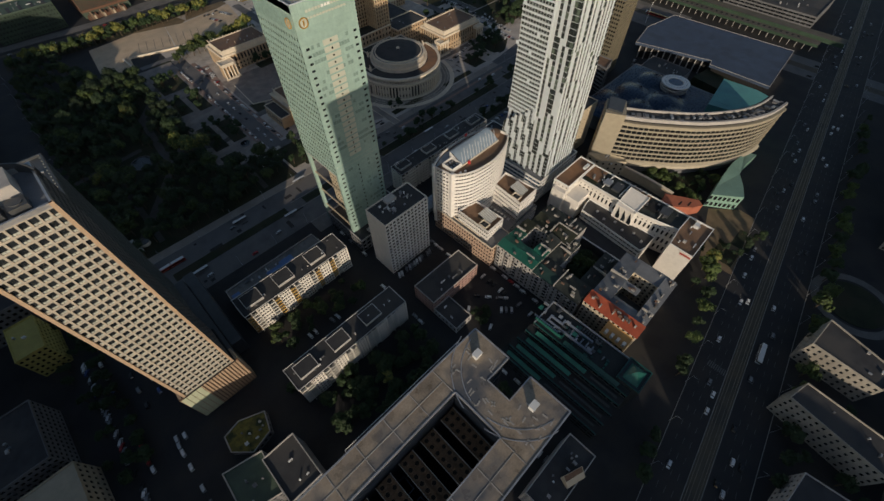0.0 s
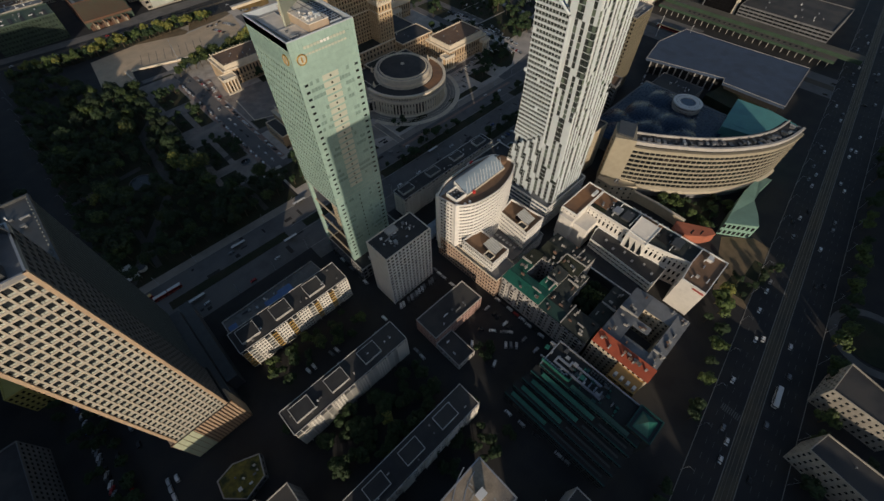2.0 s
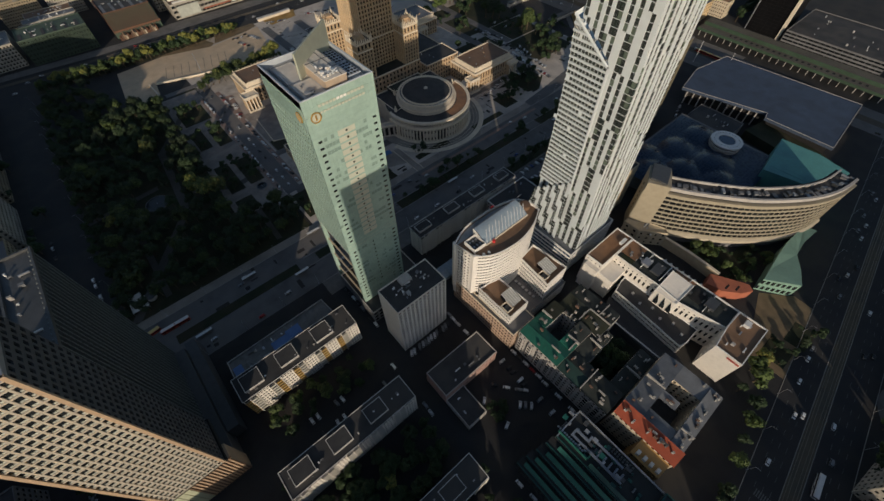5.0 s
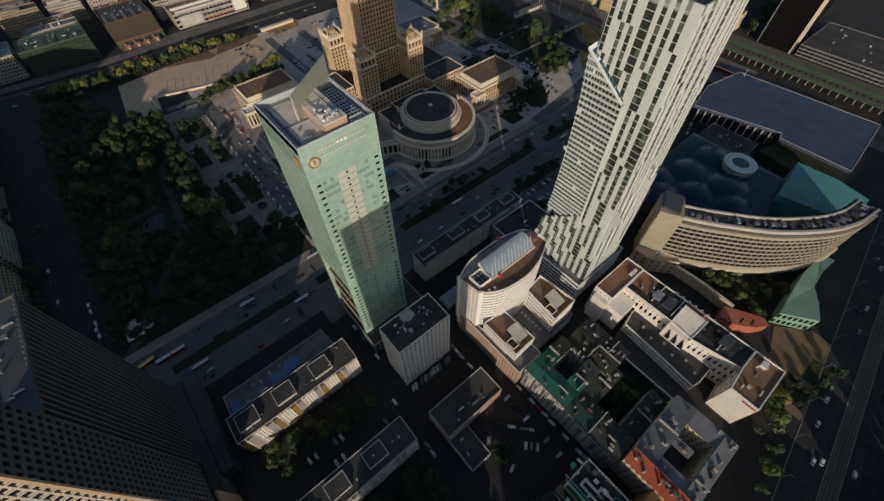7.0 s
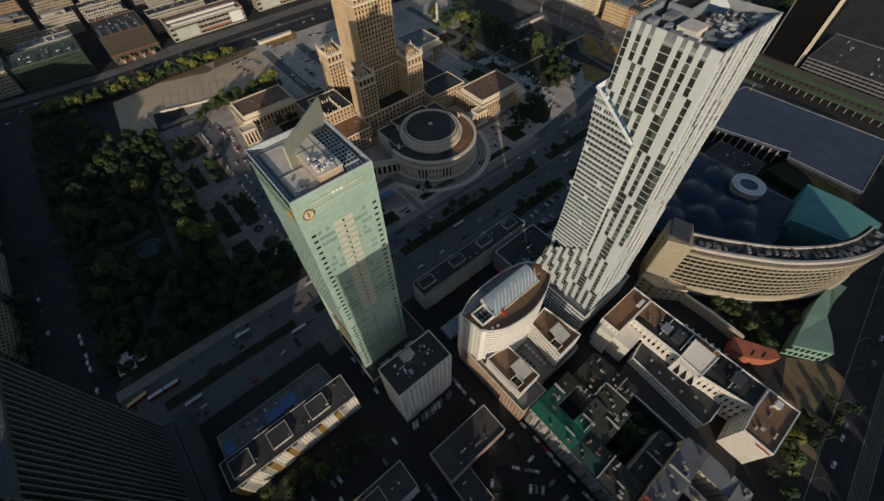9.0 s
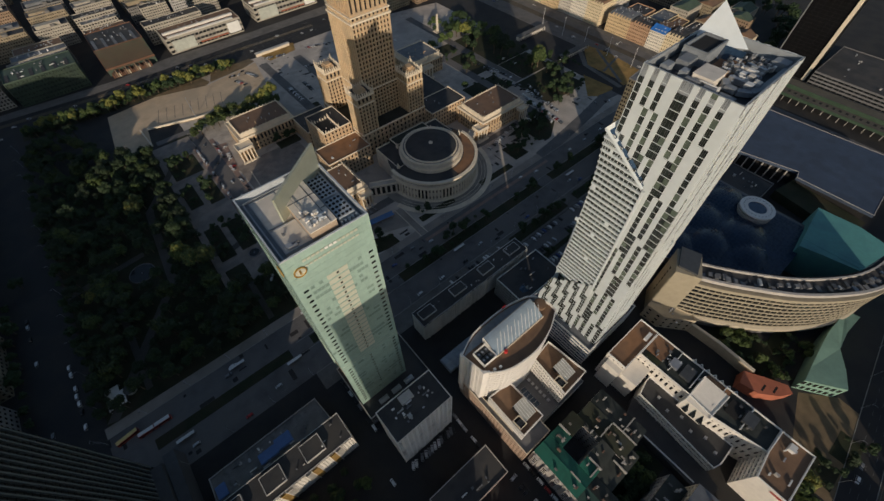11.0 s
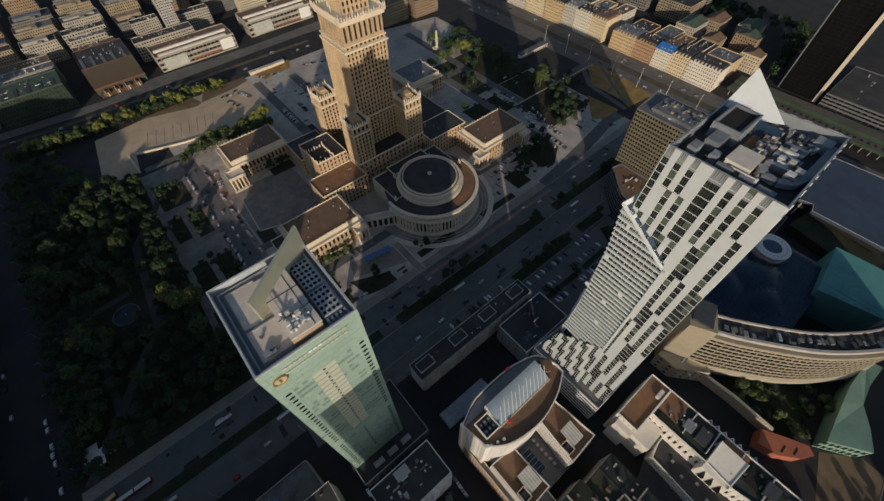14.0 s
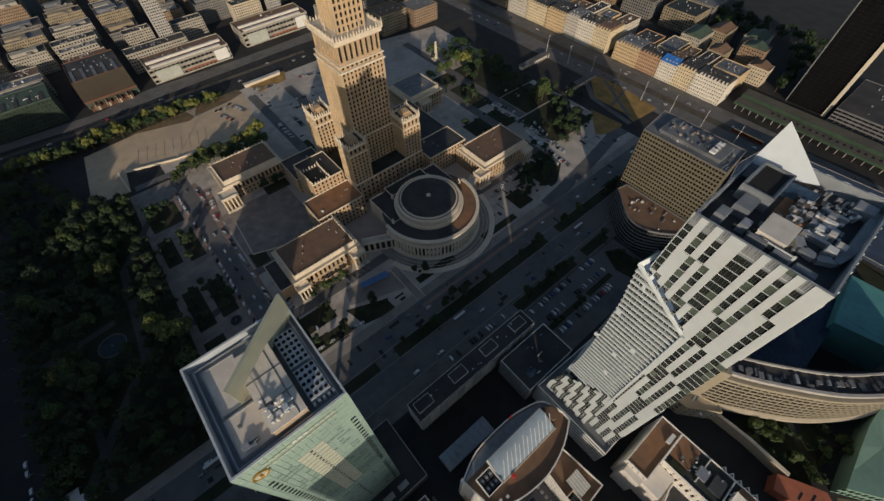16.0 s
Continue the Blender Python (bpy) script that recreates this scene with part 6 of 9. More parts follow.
building("low_office", "dark roofed low block below the white tower", "office", rect(193, 148, 232, 172), 18, CONCRETE, BITUMEN, 3.2, 3, 0.8, 0.5, vents=8, seed=54, parm=WHITEPANEL)
part("star_skylight", Geo().prism([(6, 5), (10, 4), (13, 7), (10, 10), (6, 9)], 18, 20.2, poly2=[(8.6, 6.8), (8.9, 6.7), (9, 7), (8.9, 7.2), (8.6, 7.1)]), GLASSBLUE, bpy.data.objects["low_office.002"], "blue glass star skylight")

# ---- old tenements with courts ----
GREENROOF = mat("green_sheet_roof", (0.012, 0.12, 0.085), 0.6, var=0.35, tint=(0.01, 0.085, 0.062))
REDROOF = mat("red_tile_roof", (0.36, 0.075, 0.035), 0.75, var=0.25)


GREENDARK = mat("dull_green_sheet", (0.014, 0.050, 0.042), 0.65, var=0.35, tint=(0.016, 0.036, 0.033))
TENROOF = mat("dark_mossy_felt", (0.026, 0.033, 0.030), 0.8, var=0.4, scale=0.25, tint=(0.04, 0.045, 0.042), coarse=0.12)


MOSSFELT = mat("olive_mossy_felt", (0.034, 0.038, 0.022), 0.85, var=0.5, scale=0.3, tint=(0.026, 0.032, 0.028), coarse=0.14)
WALLCAP = mat("pale_wall_cap", (0.40, 0.38, 0.35), 0.8, var=0.25)


def lap_roof(g, x0, y0, x1, y1, z, rise, way, m=0):
    """A pent roof over a rectangle, high on one of its four sides."""
    zs = {"x": (0, rise, rise, 0), "-x": (rise, 0, 0, rise), "y": (0, 0, rise, rise), "-y": (rise, rise, 0, 0)}[way]
    g.prism(rect(x0, y0, x1, y1), z - 0.1, [z + 0.2 + q for q in zs], m)


def tenement(label, body, h, wall, roofs, seed=1, stacks=10, walls=(), well=None, bays=()):
    """A tenement wing: walls, pent roofs, fire walls and chimney stacks; a light well where it has one."""
    x, y = body[0]
    t = thing("tenement", label, "tenement", x, y, group="tenements")
    loc = [(a - x, b - y) for a, b in body]
    w, g = Geo(), Geo()
    nz = round(h / 3.5)
    rings = [loc]
    if well:
        c = rect(well[0] - x, well[1] - y, well[2] - x, well[3] - y)
        rings.append(c[::-1])
        part("well_floor", Geo().face([(*p, 0.3) for p in c]), DARKCONC, t)
    for ring in rings:
        for p, q in zip(ring, ring[1:] + ring[:1]):
            facade(w, g, p, q, 0, h, max(1, round(math.dist(p, q) / 2.9)), nz, 0.42, 0.55, 0.3)
    part("wall", w, wall, t)
    tagged(part("window_glass", g, GLASS, t), kind="stuff")
    for a, b, c2, d, rise, way, m in roofs:
        r = Geo()
        lap_roof(r, a - x, b - y, c2 - x, d - y, h, rise, way)
        part("roof", r, m, t)
    for a, b, c2, d in walls:
        part("fire_wall", Geo().box(a - x, b - y, h - 1, c2 - x, d - y, h + 2.4).box(a - x - 0.1, b - y - 0.1, h + 2.4, c2 - x + 0.1, d - y + 0.1, h + 2.55, bottom=True), WALLCAP, t, "pale fire wall above the roof")
    rnd = random.Random(seed)
    spans = [r for r in roofs for _ in range(max(1, round((r[2] - r[0]) * (r[3] - r[1]) / 60)))]
    for k in range(stacks):
        a, b, c2, d, rise, way, m = rnd.choice(spans)
        xx, yy = rnd.uniform(a + 1, c2 - 2.5) - x, rnd.uniform(b + 1, d - 2.5) - y
        ln, wd = rnd.uniform(0.9, 2.4), rnd.uniform(0.45, 0.7)
        if k % 2:
            ln, wd = wd, ln
        hh = h + rise + rnd.uniform(0.5, 1.3)
        ch = part("chimney", Geo().box(xx, yy, h, xx + ln, yy + wd, hh).box(xx - 0.1, yy - 0.1, hh, xx + ln + 0.1, yy + wd + 0.1, hh + 0.15, bottom=True), rnd.choice([WALLCAP, WALLCAP, PAVING, BRICKDARK]), t, "small chimney stack")
        if k % 3 == 0:
            part("chimney_pot", Geo().disc(xx + ln / 2, yy + wd / 2, 0.16, hh + 0.15, hh + 0.7, 8), BRICKDARK, ch)
    for a, b, c2, d in bays:
        by = part("bay_window", Geo().box(a - x, b - y, 3.5, c2 - x, d - y, h - 2.5, bottom=True), wall, t)
        for k in range(5):
            part("pane", Geo().box(a - x - 0.05, b - y + 0.4, 4.6 + 3.1 * k, a - x, d - y - 0.4, 6.3 + 3.1 * k, bottom=True), GLASS, by)
    return t


BRICKDARK = mat("sooty_brick", (0.16, 0.10, 0.075), 0.85, var=0.3)
tenement("grey tenement with a green sheet roof round a light well", rect(132, 56.5, 163, 84), 22, GREYPLASTER,
         ((132, 56.5, 138.6, 84, 1.3, "x", GREENROOF), (138.6, 56.5, 144.5, 84, 1.0, "-x", GREENROOF), (144.5, 56.5, 150.7, 65, 1.2, "y", GREENROOF), (144.5, 75.5, 151.6, 84, 1.2, "-y", GREENROOF),
          (150.7, 56.5, 163, 65, 1.2, "y", TENROOF), (151.6, 75.5, 163, 84, 1.2, "-y", MOSSFELT), (160.8, 65, 163, 75.5, 0.8, "x", TENROOF)),
         61, 18, ((150.4, 56.6, 150.9, 64), (151.4, 77, 151.9, 84), (144.2, 58, 150.4, 58.4), (138.4, 60, 138.8, 66)), (144.5, 65, 160.8, 75.5), tuple((130.9, q, 132, q + 3) for q in (59, 66, 73, 79.5)))
tenement("dark tenement behind the light well with felt roofs", rect(163.2, 52, 185, 81), 21, GREYPLASTER,
         ((163.2, 52, 174, 81, 1.6, "x", MOSSFELT), (174, 52, 185, 68, 1.6, "-x", TENROOF), (174, 68, 185, 81, 1.3, "-x", TENROOF)),
         62, 22, ((173.6, 52, 174.1, 66), (163.4, 66, 173, 66.4), (174, 60, 184.6, 60.4)))
tenement("low dark tenement wing that juts into the yard", rect(148, 47, 172, 56.3), 19, GREYPLASTER,
         ((148, 47, 160, 56.3, 1.4, "y", TENROOF), (160, 47, 172, 56.3, 1.2, "y", TENROOF)), 65, 8, ((159.8, 47.2, 160.2, 55),))
tenement("grey tenement with bays along the narrow street", rect(132.4, 24, 147.8, 56.2), 20, GREYPLASTER,
         ((132.4, 24, 140, 41, 1.3, "x", TENROOF), (140, 24, 147.8, 41, 1.3, "-x", TENROOF), (132.4, 41, 140, 56.2, 1.5, "x", GREENDARK), (140, 41, 147.8, 56.2, 1.5, "-x", TENROOF)),
         63, 14, ((132.6, 40.8, 147.6, 41.2), (138.6, 30, 139.1, 34)), None, tuple((131.3, q, 132.4, q + 3) for q in (27, 34, 43, 50)))
tenement("low dark tenement wing across the yard", rect(148, 23, 177.5, 32.6), 18, GREYPLASTER,
         ((148, 23, 162, 32.6, 1.5, "y", TENROOF), (162, 23, 177.5, 32.6, 1.3, "y", TENROOF)), 66, 9, ((161.8, 23.2, 162.2, 32),))
sheet("yard", rect(147.8, 32.6, 186, 47), 0.2, GRASS, "dark planted yard between tenements", "yard")
tenement("tenement with pale patched roof and red roof edge", rect(135, -10, 182, 22.6), 24, CREAM,
         ((134.6, -10.3, 142.5, 22.8, 2.6, "x", REDROOF), (142.5, 12, 182, 22.6, 1.2, "-y", GREYROOF), (142.5, -10, 182, -3, 1.2, "y", GREYROOF), (142.5, -3, 150, 12, 1.0, "-x", GREYROOF), (172, -3, 182, 12, 1.0, "x", GREYROOF), (158, 3, 163, 12, 0.8, "x", GREYROOF)),
         64, 46, ((163, 12, 163.4, 22.4), (152, -9.8, 152.4, -3.2)), (150, -3, 172, 12))
t = thing("tenement", "ochre lit tenement front with dormers", "tenement", 127, -9, group="tenements")
w, g = Geo(), Geo()
OCHRE = mat("ochre_plaster", (0.52, 0.30, 0.11), 0.85, var=0.2)
for p, q in (((0, 0), (8, 0)), ((8, 15), (0, 15)), ((0, 15), (0, 0))):
    facade(w, g, p, q, 0, 19, 5, 6, 0.45, 0.55, 0.25)
part("wall", w, OCHRE, t)
tagged(part("window_glass", g, GLASS, t), kind="stuff")
part("roof", Geo().prism(rect(0, 0, 8, 15), 19, [19.2, 22, 22, 19.2]), OCHRE, t)
for k in range(4):
    part("dormer", Geo().box(1, 1.2 + 3.5 * k, 19.2, 3.4, 2.8 + 3.5 * k, 21.6), WHITE, t)

# ---- terraced green glass office ----
TEALWALL = mat("dark_teal_wall", (0.030, 0.036, 0.040), 0.6, var=0.35)
TEALROOFFELT = mat("blue_black_felt", (0.018, 0.024, 0.026), 0.8, var=0.45, scale=0.25, tint=(0.024, 0.020, 0.020))
TEAL = mat("teal_panel", (0.012, 0.066, 0.062), 0.4, var=0.4, tint=(0.012, 0.045, 0.050))
BRIGHTTEAL = mat("bright_teal", (0.020, 0.125, 0.100), 0.45, var=0.3)
DUCTGREY = mat("blue_grey_duct", (0.16, 0.19, 0.24), 0.5, var=0.3)


def terraced_office():
    t = thing("terraced_office", "dark terraced office with teal glass strips and plant", "office", 84, -22)
    steps = ((0, 10), (5, 13.5), (10, 17), (15, 20.5), (20, 24))
    for k, (x, h) in enumerate(steps):
        w, g = Geo(), Geo()
        x1 = steps[k + 1][0] if k < 4 else 38
        y1 = 61 - k * 1.2
        body = rect(x, 0, x1, y1)
        facade(w, g, (x, y1), (x, 0), 0, h, 18, max(1, round(h / 3.4)), 0.8, 0.5, 0.2)
        facade(w, g, (x, 0), (x1, 0), 0, h, 3, max(1, round(h / 3.4)), 0.7, 0.5, 0.2)
        facade(w, g, (x1, y1), (x, y1), 0, h, 3, max(1, round(h / 3.4)), 0.7, 0.5, 0.2)
        if k == 4:
            facade(w, g, (x1, 0), (x1, y1), 0, h, 16, 7, 0.6, 0.5, 0.2)
        tr = part("terrace", w, TEALWALL, t)
        tagged(part("terrace_glass", g, GLASS, tr), kind="stuff")
        part("terrace_roof", Geo().prism(body, h - 0.2, h), TEALROOFFELT, tr)
        part("terrace_edge", Geo().box(x - 0.2, 0, h - 0.4, x + 0.35, y1, h + 0.4), TEAL, tr)
        if k < 4:
            part("low_strip", Geo().prism(rect(x + 2.2, 3, x + 3.1, 33 - 5 * k), h, [h + 0.2, h + 0.7, h + 0.7, h + 0.2]), TEALWALL, tr, "dark glass strip")
            part("glass_strip", Geo().prism(rect(x + 1.6, 36 - 5 * k, x + 3.4, 58 - 2 * k), h, [h + 0.3, h + 1.5, h + 1.5, h + 0.3]), BRIGHTTEAL, tr, "bright teal sloping glass strip")
    rnd = random.Random(71)
    for k in range(40):
        x, y = rnd.uniform(21, 35), rnd.uniform(14, 58)
        part("plant_unit", Geo().box(x, y, 24, x + rnd.uniform(0.6, 2.5), y + rnd.uniform(0.6, 3), 24 + rnd.uniform(0.5, 1.6)), rnd.choice([STEEL, GREYROOF, DARKSTEEL, BRIGHTTEAL, ZUNIT, TEAL]), t)
    for k in range(12):
        part("fan_unit", Geo().disc(24, 44 + k * 1.3, 0.5, 24, 25, 12), STEEL, t)
    # a duct that winds over the roof, with cross runs
    part("duct", Geo().box(25.6, 24, 24, 26.6, 52, 25.4).box(26.6, 51, 24, 30, 52, 25.4).box(29, 44, 24, 30, 51, 25.4).box(30, 44, 24, 32.6, 45, 25.4).box(31.6, 27, 24, 32.6, 44, 25.4), DUCTGREY, t, "blue-grey winding roof duct")
    for k in range(5):
        part("cross_duct", Geo().box(26.6, 25 + 3.1 * k, 24, 30.4, 25.8 + 3.1 * k, 25.1), DUCTGREY, t)
    for k in range(8):
        part("vent_cowl", Geo().disc(34.6, 24 + k * 1.5, 0.45, 24, 24.9, 10).disc(36, 24 + k * 1.5, 0.45, 24, 24.9, 10), DARKSTEEL, t)
    part("roof_screen", Geo().box(22.2, 40, 24, 22.6, 57, 26.2).box(22.2, 40, 24, 25, 40.4, 26.2), BRIGHTTEAL, t, "bright teal screen round the plant")
    part("roof_light", Geo().prism(rect(20.8, 6, 22.4, 38), 24, [24.3, 25.6, 25.6, 24.3]), TEAL, t, "long teal rooflight")
    part("roof_edge", Geo().box(20, 60.4 - 4.8, 24, 38, 61 - 4.8, 24.9).box(37.4, 9, 24, 38, 55.6, 24.9), STEEL, t)
    # corner pavilion with a glass pyramid
    part("pavilion", Geo().box(24, -3, 0, 38, 9, 26), TEALWALL, t)
    part("pavilion_edge", Geo().parapet(rect(24, -3, 38, 9), 26, 0.8, 0.6), TEAL, t)
    part("pyramid", Geo().prism(rect(26, -1, 36, 7), 26, 30.5, poly2=rect(30.9, 2.9, 31.1, 3.1)), BRIGHTTEAL, t, "teal glass roof pyramid")
    return t


terraced_office()

# ---- glass-crowned high-rise with open roof atria ----
MILKY = mat("milky_glass_roof", (0.32, 0.26, 0.195), 0.3, var=0.55, scale=0.45, tint=(0.10, 0.105, 0.115), coarse=0.12)
RUST = mat("rust_planting", (0.30, 0.18, 0.10), 0.9, var=0.5, scale=1.0)
TUBSOIL = mat("dark_planter_soil", (0.035, 0.028, 0.02), 0.95, var=0.4)
FRAMELINE = mat("pale_roof_line", (0.36, 0.34, 0.31), 0.6, var=0.25)


def crown_tower():
    t = thing("glass_highrise", "glass high-rise with milky roof sheets over an open atrium", "skyscraper", -31, -24)
    H = 154
    # roof sheets round the atrium, with the notch on the short side
    strips = [rect(0, 37.4, 58, 42.6), rect(47.2, 34.7, 58, 37.4), rect(47.2, 29.9, 52.3, 34.7), rect(47.2, 27.2, 58, 29.9), rect(0, 21.8, 58, 27.2)]
    rnd = random.Random(52)
    for s in strips:
        (a, b), (c, d) = s[0], s[2]
        part("roof_glass", Geo().box(a, b, H - 0.4, c, d, H, bottom=True), MILKY, t, "milky glass roof sheet")
    fr = Geo()
    for k in range(9):
        fr.box(2 + 5.6 * k, 37.5, H, 2.12 + 5.6 * k, 42.5, H + 0.07).box(2 + 5.6 * k, 21.9, H, 2.12 + 5.6 * k, 27.1, H + 0.07)
    fr.box(0, 39.9, H, 47, 40.02, H + 0.07).box(0, 24.4, H, 47, 24.5, H + 0.07)
    part("roof_frame", fr, FRAMELINE, t)
    # long curved shadow ribs under the glass, laid as low bars on it
    for r, a0, a1 in ((9.5, 1.7, 3.0), (11.2, 1.75, 2.95), (9.5, 3.3, 4.5), (11.2, 3.35, 4.45)):
        part("curved_rib", Geo().ring(57.2, 32.3, r, r + 0.16, H, H + 0.05, 14, a0=a0, a1=a1), STEEL, t)
    for k in range(44):
        x, y = rnd.choice(((rnd.uniform(48.5, 56), rnd.uniform(35.4, 41.5)), (rnd.uniform(48.5, 56), rnd.uniform(22.8, 29)), (rnd.uniform(47.8, 51), rnd.uniform(28, 37))))
        part("deck_panel", Geo().box(-0.5, -0.13, 0, 0.5, 0.13, 0.05), FRAMELINE, t, at=pose(x, y, H, 0, 0, rnd.choice((0, 12, 78, 90, 100))))
    edge = Geo()
    for a, b, c, d in ((0, 42.5, 58.1, 42.75), (57.9, 34.6, 58.15, 42.6), (52.3, 29.9, 52.5, 34.7), (52.4, 34.6, 58, 34.8), (52.4, 29.8, 58, 30.0), (57.9, 21.8, 58.15, 29.9), (0, 37.2, 47.2, 37.4), (47.0, 27.2, 47.2, 37.4), (0, 27.2, 47.2, 27.4), (0, 21.6, 58.1, 21.85)):
        edge.box(a, b, H - 0.6, c, d, H + 0.12, bottom=True)
    part("roof_edge", edge, STEEL, t, "bright metal roof edge")
    for y in (38.4, 26.0):
        part("roof_hatch", Geo().box(53.6, y, H, 55.0, y + 1.0, H + 1.2).box(53.5, y - 0.1, H + 1.2, 55.1, y + 1.1, H + 1.35, bottom=True), WHITEMETAL, t)
    # shaft below the roof frame
    w, g = Geo(), Geo()
    body = [(0, 22), (57.6, 22), (57.6, 29.6), (52, 29.6), (52, 35), (57.6, 35), (57.6, 42.2), (0, 42.2)]
    for i in range(8):
        p, q = body[i], body[(i + 1) % 8]
        facade(w, g, p, q, 0, H - 0.6, max(2, round(math.dist(p, q) / 3)), 40, 0.86, 0.7, 0.15)
    part("wall", w, DARKSTEEL, t)
    tagged(part("window_glass", g, GLASSBLUE, t), kind="stuff")
    part("atrium_floor", Geo().box(0.3, 22.3, 120, 51.8, 42, 126), BLACK, t)
    part("crown_floor", Geo().box(47.4, 22.3, 126, 51.8, 42, 150).box(51.8, 22.3, 126, 57.3, 29.3, 150).box(51.8, 35.3, 126, 57.3, 42, 150), DARKCONC, t)
    part("atrium_wall", Geo().box(0.3, 22.3, 126, 47.2, 27, 150).box(0.3, 37.6, 126, 47.2, 42, 150), DARKCONC, t)
    tub = Geo().ring(0, 0, 0.38, 0.62, 0, 0.5, 12).disc(0, 0, 0.4, 0, 0.3, 10, m=1).mesh("planter_tub", [RUST, TUBSOIL])
    for k in range(7):
        x = 45.0 - 5.0 * k
        bed = part("planted_beam", Geo().box(x - 1.5, 27.4, 145, x + 1.5, 37.2, 146.2, bottom=True), RUST, t, "rust-coloured planted terrace beam")
        for j in range(7):
            for q in (-0.75, 0.75):
                part("planter_tub", tub, None, bed, at=Matrix.Translation((x + q, 28.2 + 1.37 * j, 146.2)))
        part("beam_edge", Geo().box(x - 1.6, 27.4, 146.2, x - 1.5, 37.2, 146.7).box(x + 1.5, 27.4, 146.2, x + 1.6, 37.2, 146.7), SANDPALE, bed)
        if k % 2 == 0:
            for y in (29, 33.4):
                part("roof_light", Geo().parapet(rect(x - 3.6, y, x - 1.9, y + 2.8), 126, 14.0, 0.15), GLASSBLUE, t)
    return t


crown_tower()
building("corner_office", "dark low office with pale stair tower at the avenue", "office", [(38, -26), (72, -26), (72, -12), (38, -12)], 20, GREYPLASTER, BITUMEN, 3.3, 3, vents=10, seed=81)
t = thing("stair_tower", "pale lit stair tower beside the corner office", "stair tower", 52, -24)
part("wall", Geo().prism([(0, 0), (9, -3), (10.5, 1), (1.5, 4.5)], 0, [22, 22, 26, 26]), CREAM, t)
part("roof", Geo().prism([(0.3, 0.4), (8.8, -2.5), (10.1, 0.9), (1.7, 4.1)], 21, [22.1, 22.1, 26.1, 26.1]), BROWNROOF, t)

# ---- long white office with brown roofs ----


def white_office():
    t = thing("white_office", "long white stepped office with brown flat roofs", "office", 195, -10)
    def block(x0, y0, x1, y1, h, nx, ny, nz, nm="block", fw=0.5, fh=0.6, roof=BROWNROOF, sill=0.5):
        w, g = Geo(), Geo()
        b = rect(x0, y0, x1, y1)
        for i, n in enumerate((nx, ny, nx, ny)):
            facade(w, g, b[i], b[(i + 1) % 4], 0, h, n, nz, fw, fh, 0.4, sill)
        p = part(nm, w, WHITE, t, "white rendered block")
        tagged(part("window_glass", g, GLASS, p), kind="stuff")
        part("roof", Geo().box(x0 + 0.3, y0 + 0.3, h - 0.2, x1 - 0.3, y1 - 0.3, h), roof, p)
        part("parapet", Geo().parapet(b, h, 0.9, 0.45), WHITEPANEL, p)
        return p
    def shaped(body, h, roof, bay=3.1, top=4.5, nm="block", tall=True, blank=None):
        w, g = Geo(), Geo()
        for i, (p, q) in enumerate(zip(body, body[1:] + body[:1])):
            n = max(1, round(math.dist(p, q) / bay))
            if i == blank:
                w.face([(*p, 0), (*q, 0), (*q, h), (*p, h)])
            elif tall:
                facade(w, g, p, q, 0, h - top, n, 3, 0.42, 0.62, 0.5, 0.8)
                facade(w, g, p, q, h - top, h, n, 1, 0.3, 0.26, 0.4, 0.25)
            else:
                facade(w, g, p, q, 0, h, n, max(1, round(h / 3.6)), 0.8, 0.42, 0.4)
        b = part(nm, w, WHITE, t, "white rendered block")
        tagged(part("window_glass", g, GLASS, b), kind="stuff")
        part("roof", Geo().face([(*p, h - 0.3) for p in body]), roof, b)
        part("parapet", Geo().parapet(body, h - 0.3, 1.0, 0.45), WHITEPANEL, b)
        return b
    shaped([(25, 18), (41, 18), (41, 89), (21.5, 89), (21.5, 58), (20, 44)], 25, TENROOF, nm="main_block")
    block(7, 89.2, 40.2, 101.2, 26, 8, 4, 7, fw=0.25, fh=0.4, roof=RUSTYROOF)
    part("end_wall", Geo().box(3.5, 89.5, 0, 7, 99, 22.5), WHITE, t, "blank white end wall")
    part("step_wall", Geo().box(7, 79, 0, 21.4, 89, 19), WHITE, t, "white stepped end")
    part("brown_deck", Geo().box(27, 78, 24.8, 40, 88.5, 25.2), RUSTYROOF, t)
    part("brown_deck", Geo().box(27, 44, 24.8, 40, 57, 25.3), RUSTYROOF, t)
    d = part("gable_block", Geo().prism([(18.4, 45.0), (35, 44.5), (35.6, 58), (18.4, 57.8)], 0, [24.4, 28, 28, 24.4]), WHITE, t, "white block with a gently sloping white roof")
    part("gable_edge", Geo().prism([(18.4, 57.8), (35.6, 58), (35.6, 58.4), (18.4, 58.2)], 13, [25, 28.6, 28.6, 25]), WHITEPANEL, d)
    part("gable_edge", Geo().prism([(18.4, 44.6), (35, 44.1), (35, 44.5), (18.4, 45.0)], 13, [25, 28.6, 28.6, 25]), WHITEPANEL, d)
    for k in range(3):
        y = 55.5 - 4.2 * k
        part("slit_window", Geo().prism([(18.1, y - 2.6), (18.4, y - 2.6), (18.4, y), (18.1, y)], 14, [16.5, 16.5, 23.4, 23.4]), GLASS, d, "tall slanting dark window")
    shaped([(9.5, 2.3), (40.2, 2.3), (40.2, 18), (25.7, 18.4), (9.8, 17)], 26, LENSROOF, nm="end_block", tall=False, blank=4)
    SIGN = mat("red_letters", (0.5, 0.06, 0.04), 0.5)
